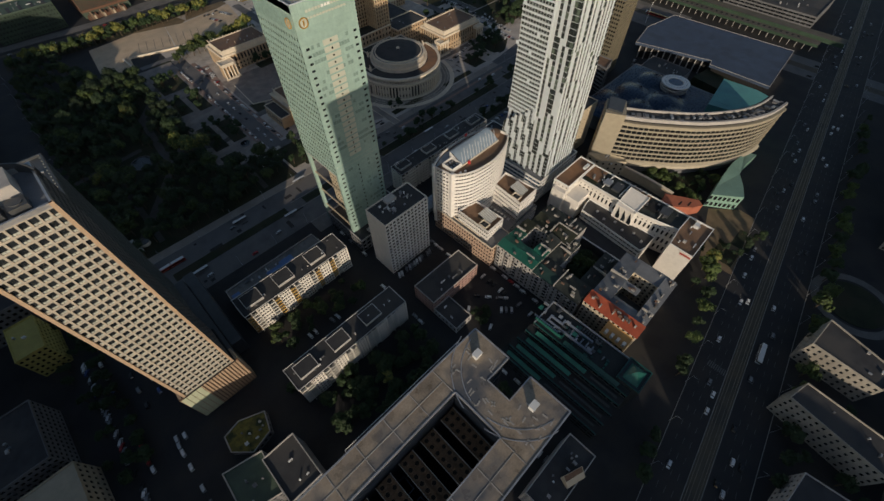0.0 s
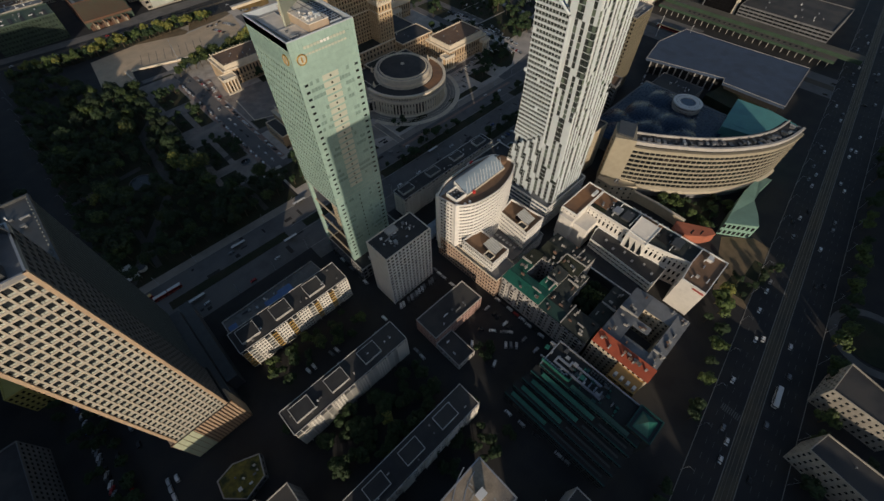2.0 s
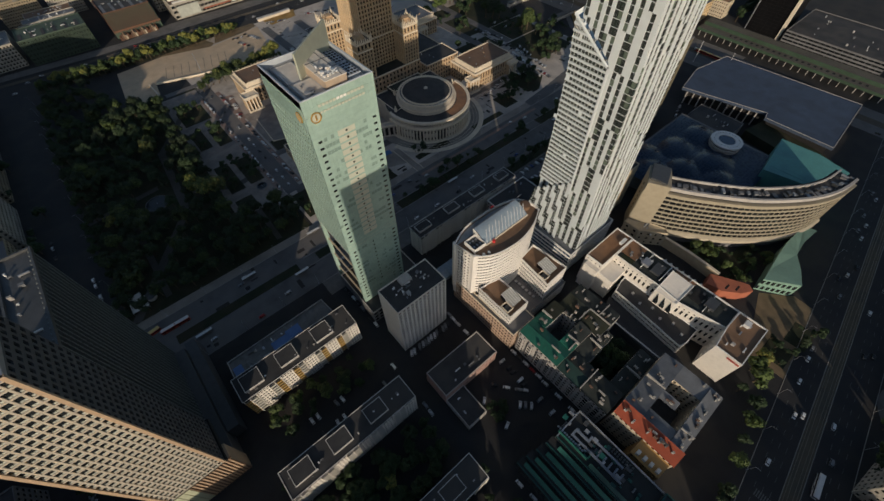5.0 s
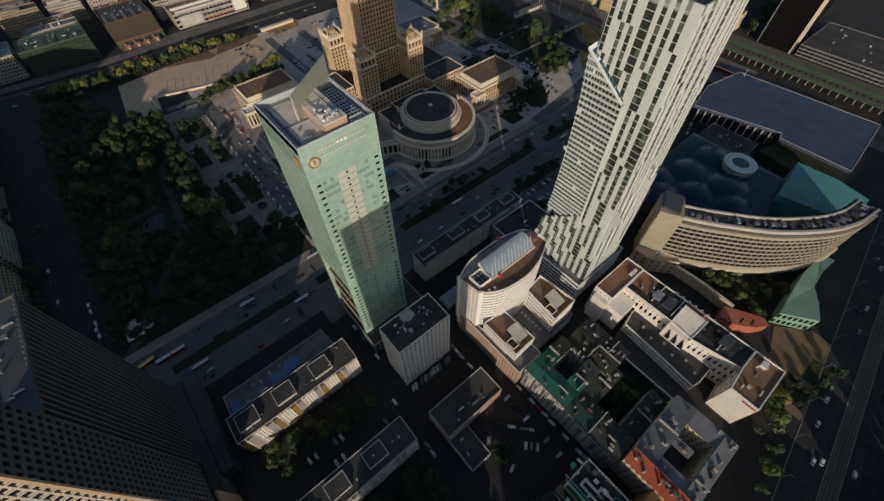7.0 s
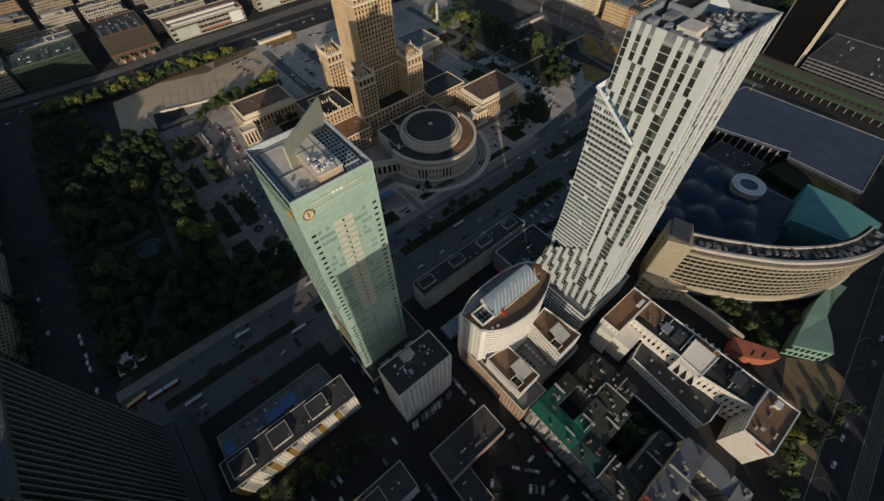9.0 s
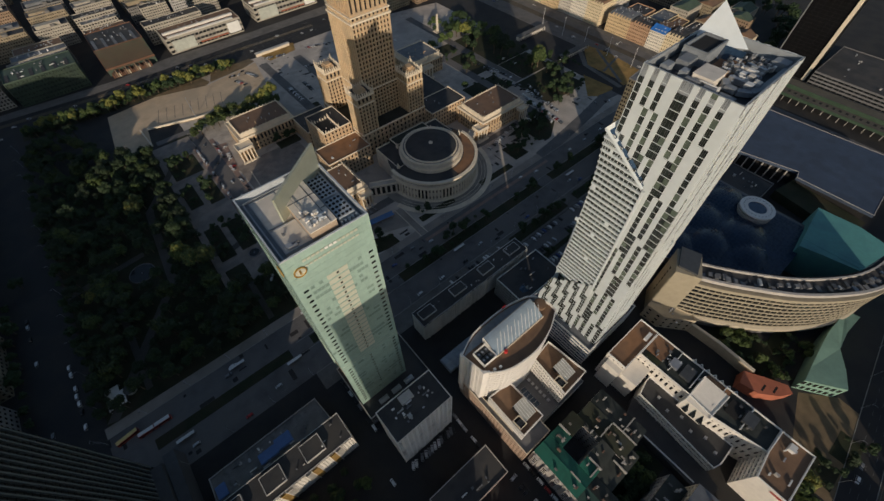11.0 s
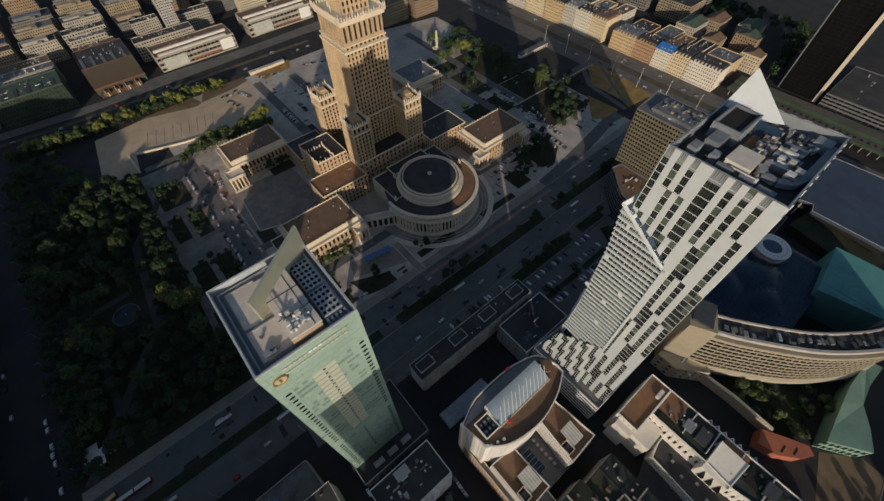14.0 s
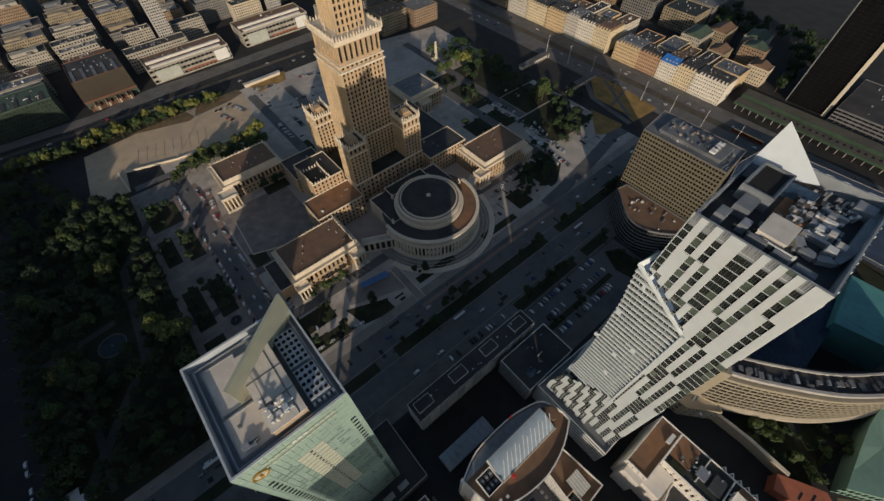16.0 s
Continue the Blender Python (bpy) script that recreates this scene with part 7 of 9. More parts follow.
    for k in range(7):
        part("sign_bar", Geo().box(9.2, 2.9 + 0.95 * k, 23.6, 9.5, 3.55 + 0.95 * k, 24.9, bottom=True), SIGN, t, "red sign bar")
    shaped([(4, 28.5), (9, 27), (22, 27), (21.4, 77), (17, 77), (8, 75)], 13, BITUMEN, nm="low_block", tall=False)
    part("low_court", Geo().prism([(-9, 22), (1, 20), (3.4, 27), (7.4, 76), (-6, 72)], 0, 6), BITUMEN, t)
    part("court_slot", Geo().box(-6.5, 30, 6, -5.7, 68, 6.5), WHITEMETAL, t)
    for k in range(6):
        part("roof_light", Geo().box(11 + (k % 2) * 3, 31 + 7 * k, 12.7, 12.6 + (k % 2) * 3, 32.4 + 7 * k, 13.6), STEEL, t)
    part("plant_room", Geo().box(27, 62, 25, 36, 68, 26.4), DARKSTEEL, t)
    part("plant_room", Geo().box(29, 28, 25, 37, 34, 27), DARKSTEEL, t)
    part("plant_room", Geo().box(28, 70, 25, 34, 75, 26.6), STEEL, t)
    part("dish_box", Geo().box(33, 10, 25.7, 37, 13, 28), WHITEMETAL, t)
    part("dish_box", Geo().box(30, 91, 25.8, 36, 93, 27.6), WHITEMETAL, t)
    clutter(t, 26, 20, 38, 86, 25, 40, 91, [STEEL, DARKSTEEL, CONCRETE, WHITEMETAL, DARKCONC], 2.4)
    for a in (32, 47, 60, 73):
        part("roof_wall", Geo().box(25, a, 24.8, 40.5, a + 0.4, 26.2), WHITEPANEL, t, "white upstand wall on the roof")
    part("roof_well", Geo().box(28, 35.5, 25, 38, 42, 25.25), BLACK, t)
    part("green_bed", Geo().box(23, 78, 25, 26, 86, 25.5), GRASS, t, "planted roof bed")
    clutter(t, 14, 4, 36, 15, 25.7, 6, 92)
    zz = Geo()
    for k in range(7):
        y = 40 + k * 4
        zz.prism([(41.2, y), (44.4, y + 2), (41.2, y + 4)], 0, 23)
    part("zigzag_bay", zz, GREYROOF, t, "zigzag glazed bays along the back")
    zr = Geo()
    for k in range(7):
        zr.parapet([(41.2, 40 + k * 4), (44.4, 42 + k * 4), (41.2, 44 + k * 4)], 23, 0.8, 0.3)
    part("zigzag_parapet", zr, WHITEPANEL, t)
    return t


white_office()

# ---- shopping centre: curved office, glass roof, ring, shells ----
ARC = [(262, 95), (273, 75), (286, 57), (300, 40), (316, 26), (334, 14), (352, 7), (370, 4)]
BANDSTONE = mat("tan_band_stone", (0.335, 0.295, 0.22), 0.55, var=0.15)
# ledge stone made lighter than the bands to paint in its sunlit shine
LEDGESTONE = mat("sunlit_ledge_stone", (0.50, 0.44, 0.34), 0.4, var=0.12)
SHELLGREEN = mat("patina_shell", (0.20, 0.335, 0.27), 0.6, var=0.15)
TEALROOF = mat("teal_roof", (0.10, 0.30, 0.29), 0.55, var=0.15, tint=(0.08, 0.24, 0.25))
BRICKRED = mat("red_brick", (0.40, 0.13, 0.075), 0.8, var=0.2)


def arc_office():
    t = thing("arc_office", "curved tan office with long window bands", "office", 262, 95)
    o = Vector((262, 95))
    line = [p - o for p in smooth_path(ARC, 3)]
    nrm = []
    for i in range(len(line)):
        d = (line[min(i + 1, len(line) - 1)] - line[max(i - 1, 0)]).normalized()
        nrm.append(Vector((d.y, -d.x)))

    def wall(g, d0, z0, d1, z1, lo=0, hi=None):
        for i in range(lo, (hi or len(line)) - 1):
            n = -1
            a, b = line[i] + nrm[i] * -d0 * n * -1, line[i + 1] + nrm[i + 1] * -d0 * n * -1
            c, e = line[i + 1] + nrm[i + 1] * -d1 * n * -1, line[i] + nrm[i] * -d1 * n * -1
            g.face([(*a, z0), (*b, z0), (*c, z1), (*e, z1)])
    # d counts inwards from the outer line
    glassg = Geo()
    wall(glassg, 0.4, 10, 0.4, 42)
    part("band_glass", glassg, GLASS, t, "dark window bands")
    z = 10.0
    for k in range(8):
        b = Geo()
        wall(b, 0.0, z, 0.0, z + 1.25)
        wall(b, 0.0, z + 1.25, 0.5, z + 1.25)
        wall(b, 0.5, z, 0.0, z)
        part("stone_band", b, BANDSTONE, t, "tan stone band")
        z += 3.9
    mull = Geo()
    for i in range(0, len(line) - 1):
        for s in (0.0, 0.5):
            p = line[i].lerp(line[i + 1], s)
            mull.box(p.x - 0.12, p.y + 0.1, 10, p.x + 0.12, p.y + 0.5, 41)
    tagged(part("mullion", mull, BANDSTONE, t), kind="stuff")
    ledge = Geo()
    wall(ledge, -1.4, 6.5, -1.4, 9)
    wall(ledge, -1.4, 9, 0.9, 10)
    wall(ledge, 0.9, 5.5, -1.4, 6.5)
    part("lower_ledge", ledge, LEDGESTONE, t, "pale curved ledge below the windows")
    foot = Geo()
    wall(foot, 0.8, 0, 0.8, 6)
    part("foot_wall", foot, DARKCONC, t)
    head = Geo()
    wall(head, -0.3, 41, -0.3, 43.5)
    wall(head, -0.3, 43.5, 2.2, 43.5)
    part("cornice", head, BANDSTONE, t)
    rec = Geo()
    wall(rec, 2.2, 43.5, 2.2, 45.0)
    part("roof_gap", rec, BLACK, t)
    up = Geo()
    wall(up, 1.4, 45, 1.4, 47.5)
    wall(up, 1.4, 47.5, 3.0, 47.5)
    part("top_ring", up, CONCRETE, t, "pale top ring of the roof")
    roof = Geo()
    wall(roof, 3.0, 46, 15, 46)
    part("roof", roof, BITUMEN, t)
    kerb = Geo()
    wall(kerb, 12.4, 46, 12.4, 47.6)
    wall(kerb, 12.4, 47.6, 13.4, 47.6)
    part("inner_ring", kerb, CONCRETE, t, "pale inner ring of the roof")
    inner = Geo()
    for i in range(len(line) - 1):
        a, b = line[i] - nrm[i] * 15, line[i + 1] - nrm[i + 1] * 15
        inner.face([(*b, 10), (*a, 10), (*a, 46.5), (*b, 46.5)])
    part("inner_wall", inner, DARKCONC, t)
    ur = random.Random(29)
    for i in range(2, len(line) - 1):
        for s in (0.0, 0.3, 0.65):
            p = line[i].lerp(line[i + 1], s) - nrm[i] * 7
            q = nrm[i]
            u = Vector((-q.y, q.x))
            c = [p - u * 1.2 - q * 2, p + u * 1.2 - q * 2, p + u * 1.2 + q * 3, p - u * 1.2 + q * 3]
            c = c if (c[1] - c[0]).cross(c[2] - c[1]) > 0 else c[::-1]
            hh = ur.uniform(0.5, 2.2)
            mid = (c[0] + c[2]) / 2 + u * ur.uniform(-1, 1) + q * ur.uniform(-2.5, 2.5)
            kx, ky = ur.uniform(0.4, 1.25), ur.uniform(0.3, 1.0)
            c = [mid + u * (v - p).dot(u) * kx + q * (v - p).dot(q) * ky for v in c]
            if ur.random() < 0.85:
                part("plant_unit", Geo().prism([tuple(v) for v in c], 46, 46 + hh), ur.choice((DARKSTEEL, DARKSTEEL, DARKCONC, GREYROOF, ZUNIT)), t)
    # end block with one row of square windows
    e0, e1 = line[0], line[0] - nrm[0] * 18
    back = line[2] - nrm[2] * 18
    part("end_block", Geo().prism([tuple(e0 + nrm[0] * 0.4), tuple(line[2] + nrm[2] * 0.4), tuple(back), tuple(e1)], 0, 49), BANDSTONE, t, "blank tan end wall")
    dirv = (e1 - e0).normalized()
    for k in range(7):
        c = e0.lerp(e1, 0.5)
        part("window", Geo().box(-0.7, -0.15, -0.7, 0.7, 0.05, 0.7, bottom=True), GLASS, t, at=Matrix.Translation((c.x - 0.1, c.y + 0.0, 16 + 4 * k)) @ Matrix.Rotation(math.atan2(dirv.y, dirv.x) + math.pi, 4, "Z"))
    part("end_plant", Geo().prism([tuple(e0 + (e1 - e0) * 0.1 + Vector((2, 0))), tuple(line[2] + Vector((-1, 3))), tuple(back + Vector((-1, 0))), tuple(e1 + Vector((2, -1)))], 49, 50.5), DARKSTEEL, t)
    return t


arc_office()
building("cinema_block", "tan stone block beside the curved office", "office", [(262, 112), (284, 112), (284, 132), (262, 132)], 40, TAN, BITUMEN, 4, 5, 0.2, 0.3, vents=6, seed=101)
building("mall_podium", "tan stone mall podium along the street", "mall", [(257, 83), (270, 68), (273, 72), (264, 95), (257, 95)], 13, TAN, TAN, 5, 5, 0.3, 0.4, vents=6, seed=102)


MALLGLASS = glass("deep_blue_glass", (0.012, 0.03, 0.062), 0.28, spec=0.4)


def mall_roof():
    t = thing("mall_roof", "undulating dark blue glass mall roof", "glass roof", 296, 50)
    nx, ny = 36, 32
    def zz(i, j):
        x, y = i / nx, j / ny
        b = 0
        for cx, cy, r, h in ((0.15, 0.75, 0.16, 7), (0.35, 0.55, 0.15, 8), (0.3, 0.9, 0.14, 6), (0.55, 0.75, 0.16, 7), (0.6, 0.4, 0.18, 9), (0.85, 0.7, 0.15, 6), (0.45, 0.25, 0.14, 7)):
            d = math.hypot(x - cx, y - cy) / r
            b = max(b, h * max(0, 1 - d * d))
        return 19 + 0.45 * b + 0.5 * math.sin(x * 9) * math.cos(y * 7)
    W, D = 100, 82
    g, f = Geo(), Geo()
    P2 = [[Vector((W * i / nx, D * j / ny, zz(i, j))) for j in range(ny + 1)] for i in range(nx + 1)]

    def inside(i, j):
        x, y = 296 + W * (i + 0.5) / nx, 50 + D * (j + 0.5) / ny
        return x + y > 372 and x < 400 and y < 134
    for i in range(nx):
        for j in range(ny):
            if not inside(i, j):
                continue
            a, b, c, d = P2[i][j], P2[i + 1][j], P2[i + 1][j + 1], P2[i][j + 1]
            m = (a + b + c + d) / 4
            q = [m + (v - m) * 0.93 for v in (a, b, c, d)]
            g.face([q[0], q[1], q[2]]).face([q[0], q[2], q[3]])
            lo = Vector((0, 0, -0.18))
            f.face([a + lo, b + lo, c + lo]).face([a + lo, c + lo, d + lo])
    part("frame", f, DARKSTEEL, t)
    tagged(part("roof_pane", g, MALLGLASS, t, "dark blue triangular panes"), kind="stuff")
    part("body", Geo().prism([(10, 66), (22, 20), (60, 2), (104, 2), (104, 84), (10, 84)], 0, 18), DARKCONC, t)
    return t


mall_roof()
t = thing("ring_tower", "white louvred ring over the mall roof", "roof ring", 383, 88)
part("ring_top", Geo().ring(0, 0, 6.5, 12, 23.4, 24.6, 40), WHITEMETAL, t, "white slotted ring")
for k in range(4):
    part("louvre_ring", Geo().ring(0, 0, 10.6, 12 - k * 0.25, 20.6 - 2.4 * k, 22.0 - 2.4 * k, 40), CONCRETE, t)
part("drum", Geo().disc(0, 0, 10.4, 0, 23, 32), BLACK, t)
part("centre_glass", Geo().disc(0, 0, 6.4, 23, 24.0, 32), GLASSBLUE, t)
for k in range(24):
    a = k * math.pi / 12
    part("slot", Geo().box(-0.25, -0.5, 0, 0.25, 0.5, 0.06), DARKSTEEL, t, at=Matrix.Translation((9.4 * math.cos(a), 9.4 * math.sin(a), 24.6)) @ Matrix.Rotation(a, 4, "Z"))
t = thing("teal_hall", "hall with a large sloping teal sheet roof", "hall", 367, 6)
part("roof", Geo().prism([(0, 47), (10, 3), (44, 3), (48, 26), (46, 53)], 0, [26, 26, 26, 27, 27]), TEALROOF, t)
seam = Geo()
for k in range(9):
    seam.prism([(10 + 4 * k, 3.2), (10.2 + 4 * k, 3.2), (8.2 + 4.1 * k, 48), (8 + 4.1 * k, 48)], 25.9, 26.25)
part("roof_seam", seam, TEALROOF, t)
t = thing("shell_hall", "pale green curved shell hall with slotted front", "hall", 281, 5)
part("shell", Geo().prism([(3, 2), (15, -16), (28, -11), (41, -4), (57, -3), (78, -5), (76, 3), (61, 4), (48, 5), (32, 4.5), (14, 3)], 0, [12, 13, 12, 11, 10, 8, 8, 10, 11, 12, 12]), SHELLGREEN, t, "patinated green shell roof")
for k in range(7):
    a = Vector((3, 2)).lerp(Vector((15, -16)), (k + 0.3) / 7)
    for zq in (1.5, 7.5):
        part("slot_window", Geo().box(-0.9, -0.1, 0, 0.9, 0.25, 3.2, bottom=True), GLASS, t, at=Matrix.Translation((a.x - 0.1, a.y - 0.1, zq)) @ Matrix.Rotation(math.atan2(-18, 12), 4, "Z"))
t = thing("brick_terrace", "red brick terrace building with wavy edge", "terrace", 255, 7)
part("body", Geo().prism([(2, 23), (4, 13), (12, 4), (19, 0), (22, 4), (17, 14), (11, 25)], 0, 8), BRICKRED, t)
part("slot", Geo().box(7, 12, 8, 12, 13.2, 8.05), BLACK, t)
part("slot", Geo().box(11, 7, 8, 16, 8.2, 8.05), BLACK, t)
# flat-roofed station hall
STATROOF = mat("blue_grey_roof", (0.06, 0.085, 0.135), 0.7, var=0.3, scale=0.1, tint=(0.05, 0.068, 0.105), spec=0.25)
t = thing("station_hall", "broad flat blue-grey roofed station hall", "station", 444, 25)
hall = [(0, 132), (18, 60), (10, 58), (10, 2), (96, 8), (88, 132), (40, 140)]
part("body", Geo().prism([(4, 128), (20, 62), (14, 56), (14, 6), (90, 12), (84, 126), (40, 134)], 0, 12.5), BLACK, t)
part("roof", Geo().prism(hall, 12.5, 15), STATROOF, t, "flat blue-grey roof")
part("roof_edge", Geo().parapet(hall, 15, 0.3, 0.5), CONCRETE, t)
for k in range(11):
    part("column", Geo().box(2 + k * 1.4, 126 - 6 * k, 0, 3 + k * 1.4, 127 - 6 * k, 12.5), CONCRETE, t)
sheet("station_garden", [(425, 30), (452, 27), (460, 84), (436, 88)], 8.0, GRASS, "dark green roof garden beside the station", "garden")
building("hall_annex", "dark flat block between mall and station", "annex", rect(404, 92, 436, 132), 12, DARKCONC, BITUMEN, 4, 4, vents=8, seed=103)
OLIVESTONE = mat("olive_stone", (0.155, 0.135, 0.092), 0.75, var=0.15)
# brown office tower and its curved neighbour
t = building("brown_office", "brown-grey office tower with small square windows", "office tower", [(378, 155), (410, 157), (410, 220), (378, 217)], 73, OLIVESTONE, GREYROOF, 3.45, 2.3, 0.7, 0.54, 0.4, vents=40, seed=104, parm=DARKCONC)
part("roof_house", Geo().box(6, 8, 73, 26, 54, 75.5), GREYROOF, t)
clutter(t, 7, 9, 25, 53, 75.5, 46, 108, [DARKSTEEL, STEEL, GREYROOF, ICTAN, DARKCONC], 3.4)
clutter(t, 1, 1, 30, 8, 73, 10, 109, [DARKSTEEL, GREYROOF, STEEL], 2.4)
for k in range(4):
    part("plant_unit", Geo().box(8 + 4 * k, 14, 75.5, 11 + 4 * k, 18, 77), WHITEMETAL, t)
t = thing("curved_office", "dark glass office with a curved street front", "office", 344, 150)
poly = [(14, -6), (32, -2), (32, 60), (22, 62)] + [(22 - 22 * math.sin(math.pi * k / 12), 60 - 62 * k / 12) for k in range(1, 12)]
w, g = Geo(), Geo()
for i in range(len(poly)):
    p, q = poly[i], poly[(i + 1) % len(poly)]
    facade(w, g, p, q, 0, 24, max(1, round(math.dist(p, q) / 2)), 7, 0.9, 0.62, 0.2)
part("wall", w, DARKCONC, t)
tagged(part("window_glass", g, GLASS, t), kind="stuff")
part("roof", Geo().face([(*p, 24) for p in poly]), BROWNROOF, t)
part("parapet", Geo().parapet(poly, 24, 1, 0.6), DARKCONC, t)
clutter(t, 8, 8, 28, 52, 24, 16, 105)

# ---- railway roofs behind the station ----
OLIVE = mat("olive_roof", (0.10, 0.09, 0.07), 0.8, var=0.35)
GREENMETAL = mat("dull_green_metal", (0.045, 0.08, 0.05), 0.6, var=0.3)
t = thing("platform_roof", "long low station canopy on many posts", "station", 586, 0)
part("roof", Geo().box(0, 20, 8, 12, 215, 9, bottom=True).box(16, 0, 10, 30, 215, 11, bottom=True), OLIVE, t)
part("fascia", Geo().box(-0.4, 20, 6.6, 0, 215, 9.3).box(15.5, 0, 7, 16, 215, 11.3), GREENMETAL, t, "green metal fascia")
for k in range(26):
    part("post", Geo().box(3, 24 + 7.5 * k, 0, 3.6, 24.6 + 7.5 * k, 8), CONCRETE, t)
for k in range(24):
    part("roof_slot", Geo().box(5, 40 + 6 * k, 9, 9, 42.5 + 6 * k, 9.12), BLACK, t)
DIMGLASS = glass("black_tower_glass", (0.008, 0.008, 0.009), 0.35, spec=0.15)
t = building("glass_hotel", "tall black glass hotel tower with a pale edge strip", "skyscraper", rect(646, 147, 700, 183), 140, BLACK, BITUMEN, 3.4, 6, 0.96, 0.93, 0.03, glassm=DIMGLASS, vents=0, seed=106)
part("edge_strip", Geo().box(-1.5, -3.2, 0, 2.5, -0.02, 140), SANDPALE, t, "pale stone corner strip")
part("edge_rail", Geo().box(-0.4, 35.2, 0, 0.0, 36.2, 140), STEEL, t)
building("low_hall", "dark flat-roofed hall with roof plant beside the railway", "hall", rect(640, 40, 720, 140), 14, DARKCONC, BITUMEN, 3.6, 6, 0.9, 0.5, vents=14, seed=107)
for k in range(9):
    t = thing("light_mast", "tall slim street light mast by the avenue", "street lamp", 527, 150 + k * 34, group="light masts")
    part("mast", Geo().disc(0, 0, 0.25, 0, 22, 8, r2=0.12), WHITEMETAL, t)
    part("head", Geo().box(-1.6, -0.2, 21.6, 1.6, 0.2, 22, bottom=True), WHITEMETAL, t)
sheet("road_tracks", rect(546, -80, 556, 700), 0.055, TRACKBED, "tram tracks along the shaded avenue", "tram track")
for x0, y0, lab in ((474, 413, "low white underground pavilion with a colonnade"), (478, 346, "low white underground pavilion beside the dry lawn")):
    t = thing("pavilion", lab, "pavilion", x0, y0)
    part("roof", Geo().box(0, 0, 4.6, 48, 7, 5.4, bottom=True), PAVING, t)
    part("wall", Geo().box(1, 3, 0, 47, 6.6, 4.6), WHITE, t)
    for k in range(13):
        part("column", Geo().box(0.4 + 3.9 * k, 0.2, 0, 1.0 + 3.9 * k, 0.8, 4.6), WHITE, t)

# ---- old tenement row across the avenue ----
ROWCOL = [mat("row_plaster_%s" % n, c, 0.85, var=0.15) for n, c in (("white", (0.76, 0.70, 0.60)), ("sand", (0.62, 0.46, 0.27)), ("brick", (0.46, 0.29, 0.18)), ("cream", (0.70, 0.58, 0.39)), ("grey", (0.58, 0.53, 0.46)))]
rnd = random.Random(17)
rowdata = ((227, 262, 0, 22, BITUMEN), (262.3, 283, 3, 22, BITUMEN), (283.3, 303, 0, 21, BROWNROOF), (303.3, 330, 2, 20, BITUMEN), (330.3, 362, 1, 20, GREYROOF), (374, 396, 3, 25, BROWNROOF), (396.3, 420, 0, 26, BITUMEN), (420.3, 440, 4, 26, GREYROOF), (441, 470, 1, 24, BITUMEN), (472, 505, 3, 22, BITUMEN), (507, 540, 4, 24, BROWNROOF))
for i, (ya, yb, c, h, roof) in enumerate(rowdata):
    x0 = 579 + (i % 2) * 0.6
    t = building("row_house", "old city tenement with rows of tall windows", "tenement", rect(x0, ya, x0 + 24 + (i % 3) * 4, yb), h, ROWCOL[c], roof, 3.8, 2.5, 0.36, 0.5, 0.3, vents=0, seed=200 + i, group="old tenement row")
    X, Y = 24 + (i % 3) * 4, yb - ya
    part("mansard", Geo().prism(rect(0.6, 0.4, X - 0.6, Y - 0.4), h, h + 3.2, poly2=rect(4.5, 1.6, X - 4.5, Y - 1.6)), roof, t, "dark mansard roof")
    clutter(t, 5, 2, X - 5, Y - 2, h + 3.2, 12, 220 + i, [WALLCAP, BRICKDARK, GREYROOF, WHITEMETAL], 2.0)
    for q in range(int(Y / 4)):
        part("dormer", Geo().box(1.0, 1.4 + 4 * q, h + 0.3, 3.6, 3.0 + 4 * q, h + 2.4), ROWCOL[c], t)
    part("string_course", Geo().box(-0.3, 0, 4.4, 0, Y, 4.9, bottom=True), ROWCOL[c], t)
    part("cornice", Geo().box(-0.5, 0, h - 1, 0, yb - ya, h - 0.2, bottom=True), ROWCOL[c], t)
    building("rear_house", "tenement rear wing with felt roof", "tenement", rect(x0 + 34, ya + 2, x0 + 60 + (i % 2) * 10, yb - 3), h - 3, ROWCOL[(c + 1) % 5], (GREYROOF, BITUMEN, BROWNROOF)[i % 3], 3.6, 3.2, 0.4, 0.5, 0.2, vents=10, seed=240 + i, group="rear tenement wings")
t = bpy.data.objects["row_house.002"]
part("blue_tarp", Geo().prism(rect(-0.4, 0, 9, 19.6), 21, [22.4, 25.8, 25.8, 22.4]), mat("bright_blue_tarpaulin", (0.04, 0.20, 0.60), 0.5, var=0.3, scale=0.4), t, "blue tarpaulin over the roof")
# ---- blocks beyond the avenue, north-east ----
PALEB = mat("pale_panel", (0.42, 0.385, 0.325), 0.8, var=0.3, scale=0.2, tint=(0.30, 0.275, 0.235))
GREENSTRIPE = mat("green_striped_roof", (0.07, 0.105, 0.075), 0.75, var=0.35, scale=0.3, tint=(0.05, 0.075, 0.06))
BRICKTAN = mat("tan_brick", (0.30, 0.21, 0.14), 0.85, var=0.3)
RUSTBR = mat("rust_cladding", (0.155, 0.078, 0.048), 0.8, var=0.25)


def striped_block(label, x0, y0, x1, y1, h, roof, ribm, n, wallm):
    t = building("shop_block", label, "shop building", rect(x0, y0, x1, y1), h, wallm, roof, 4, 3.5, 0.6, 0.5, 0.2, vents=18, seed=int(x0 + 900))
    for k in range(n):
        part("roof_rib", Geo().box((x1 - x0) * (k + 0.2) / n, 1, h, (x1 - x0) * (k + 0.5) / n, (y1 - y0) * 0.55, h + 0.5), ribm, t)
    return t


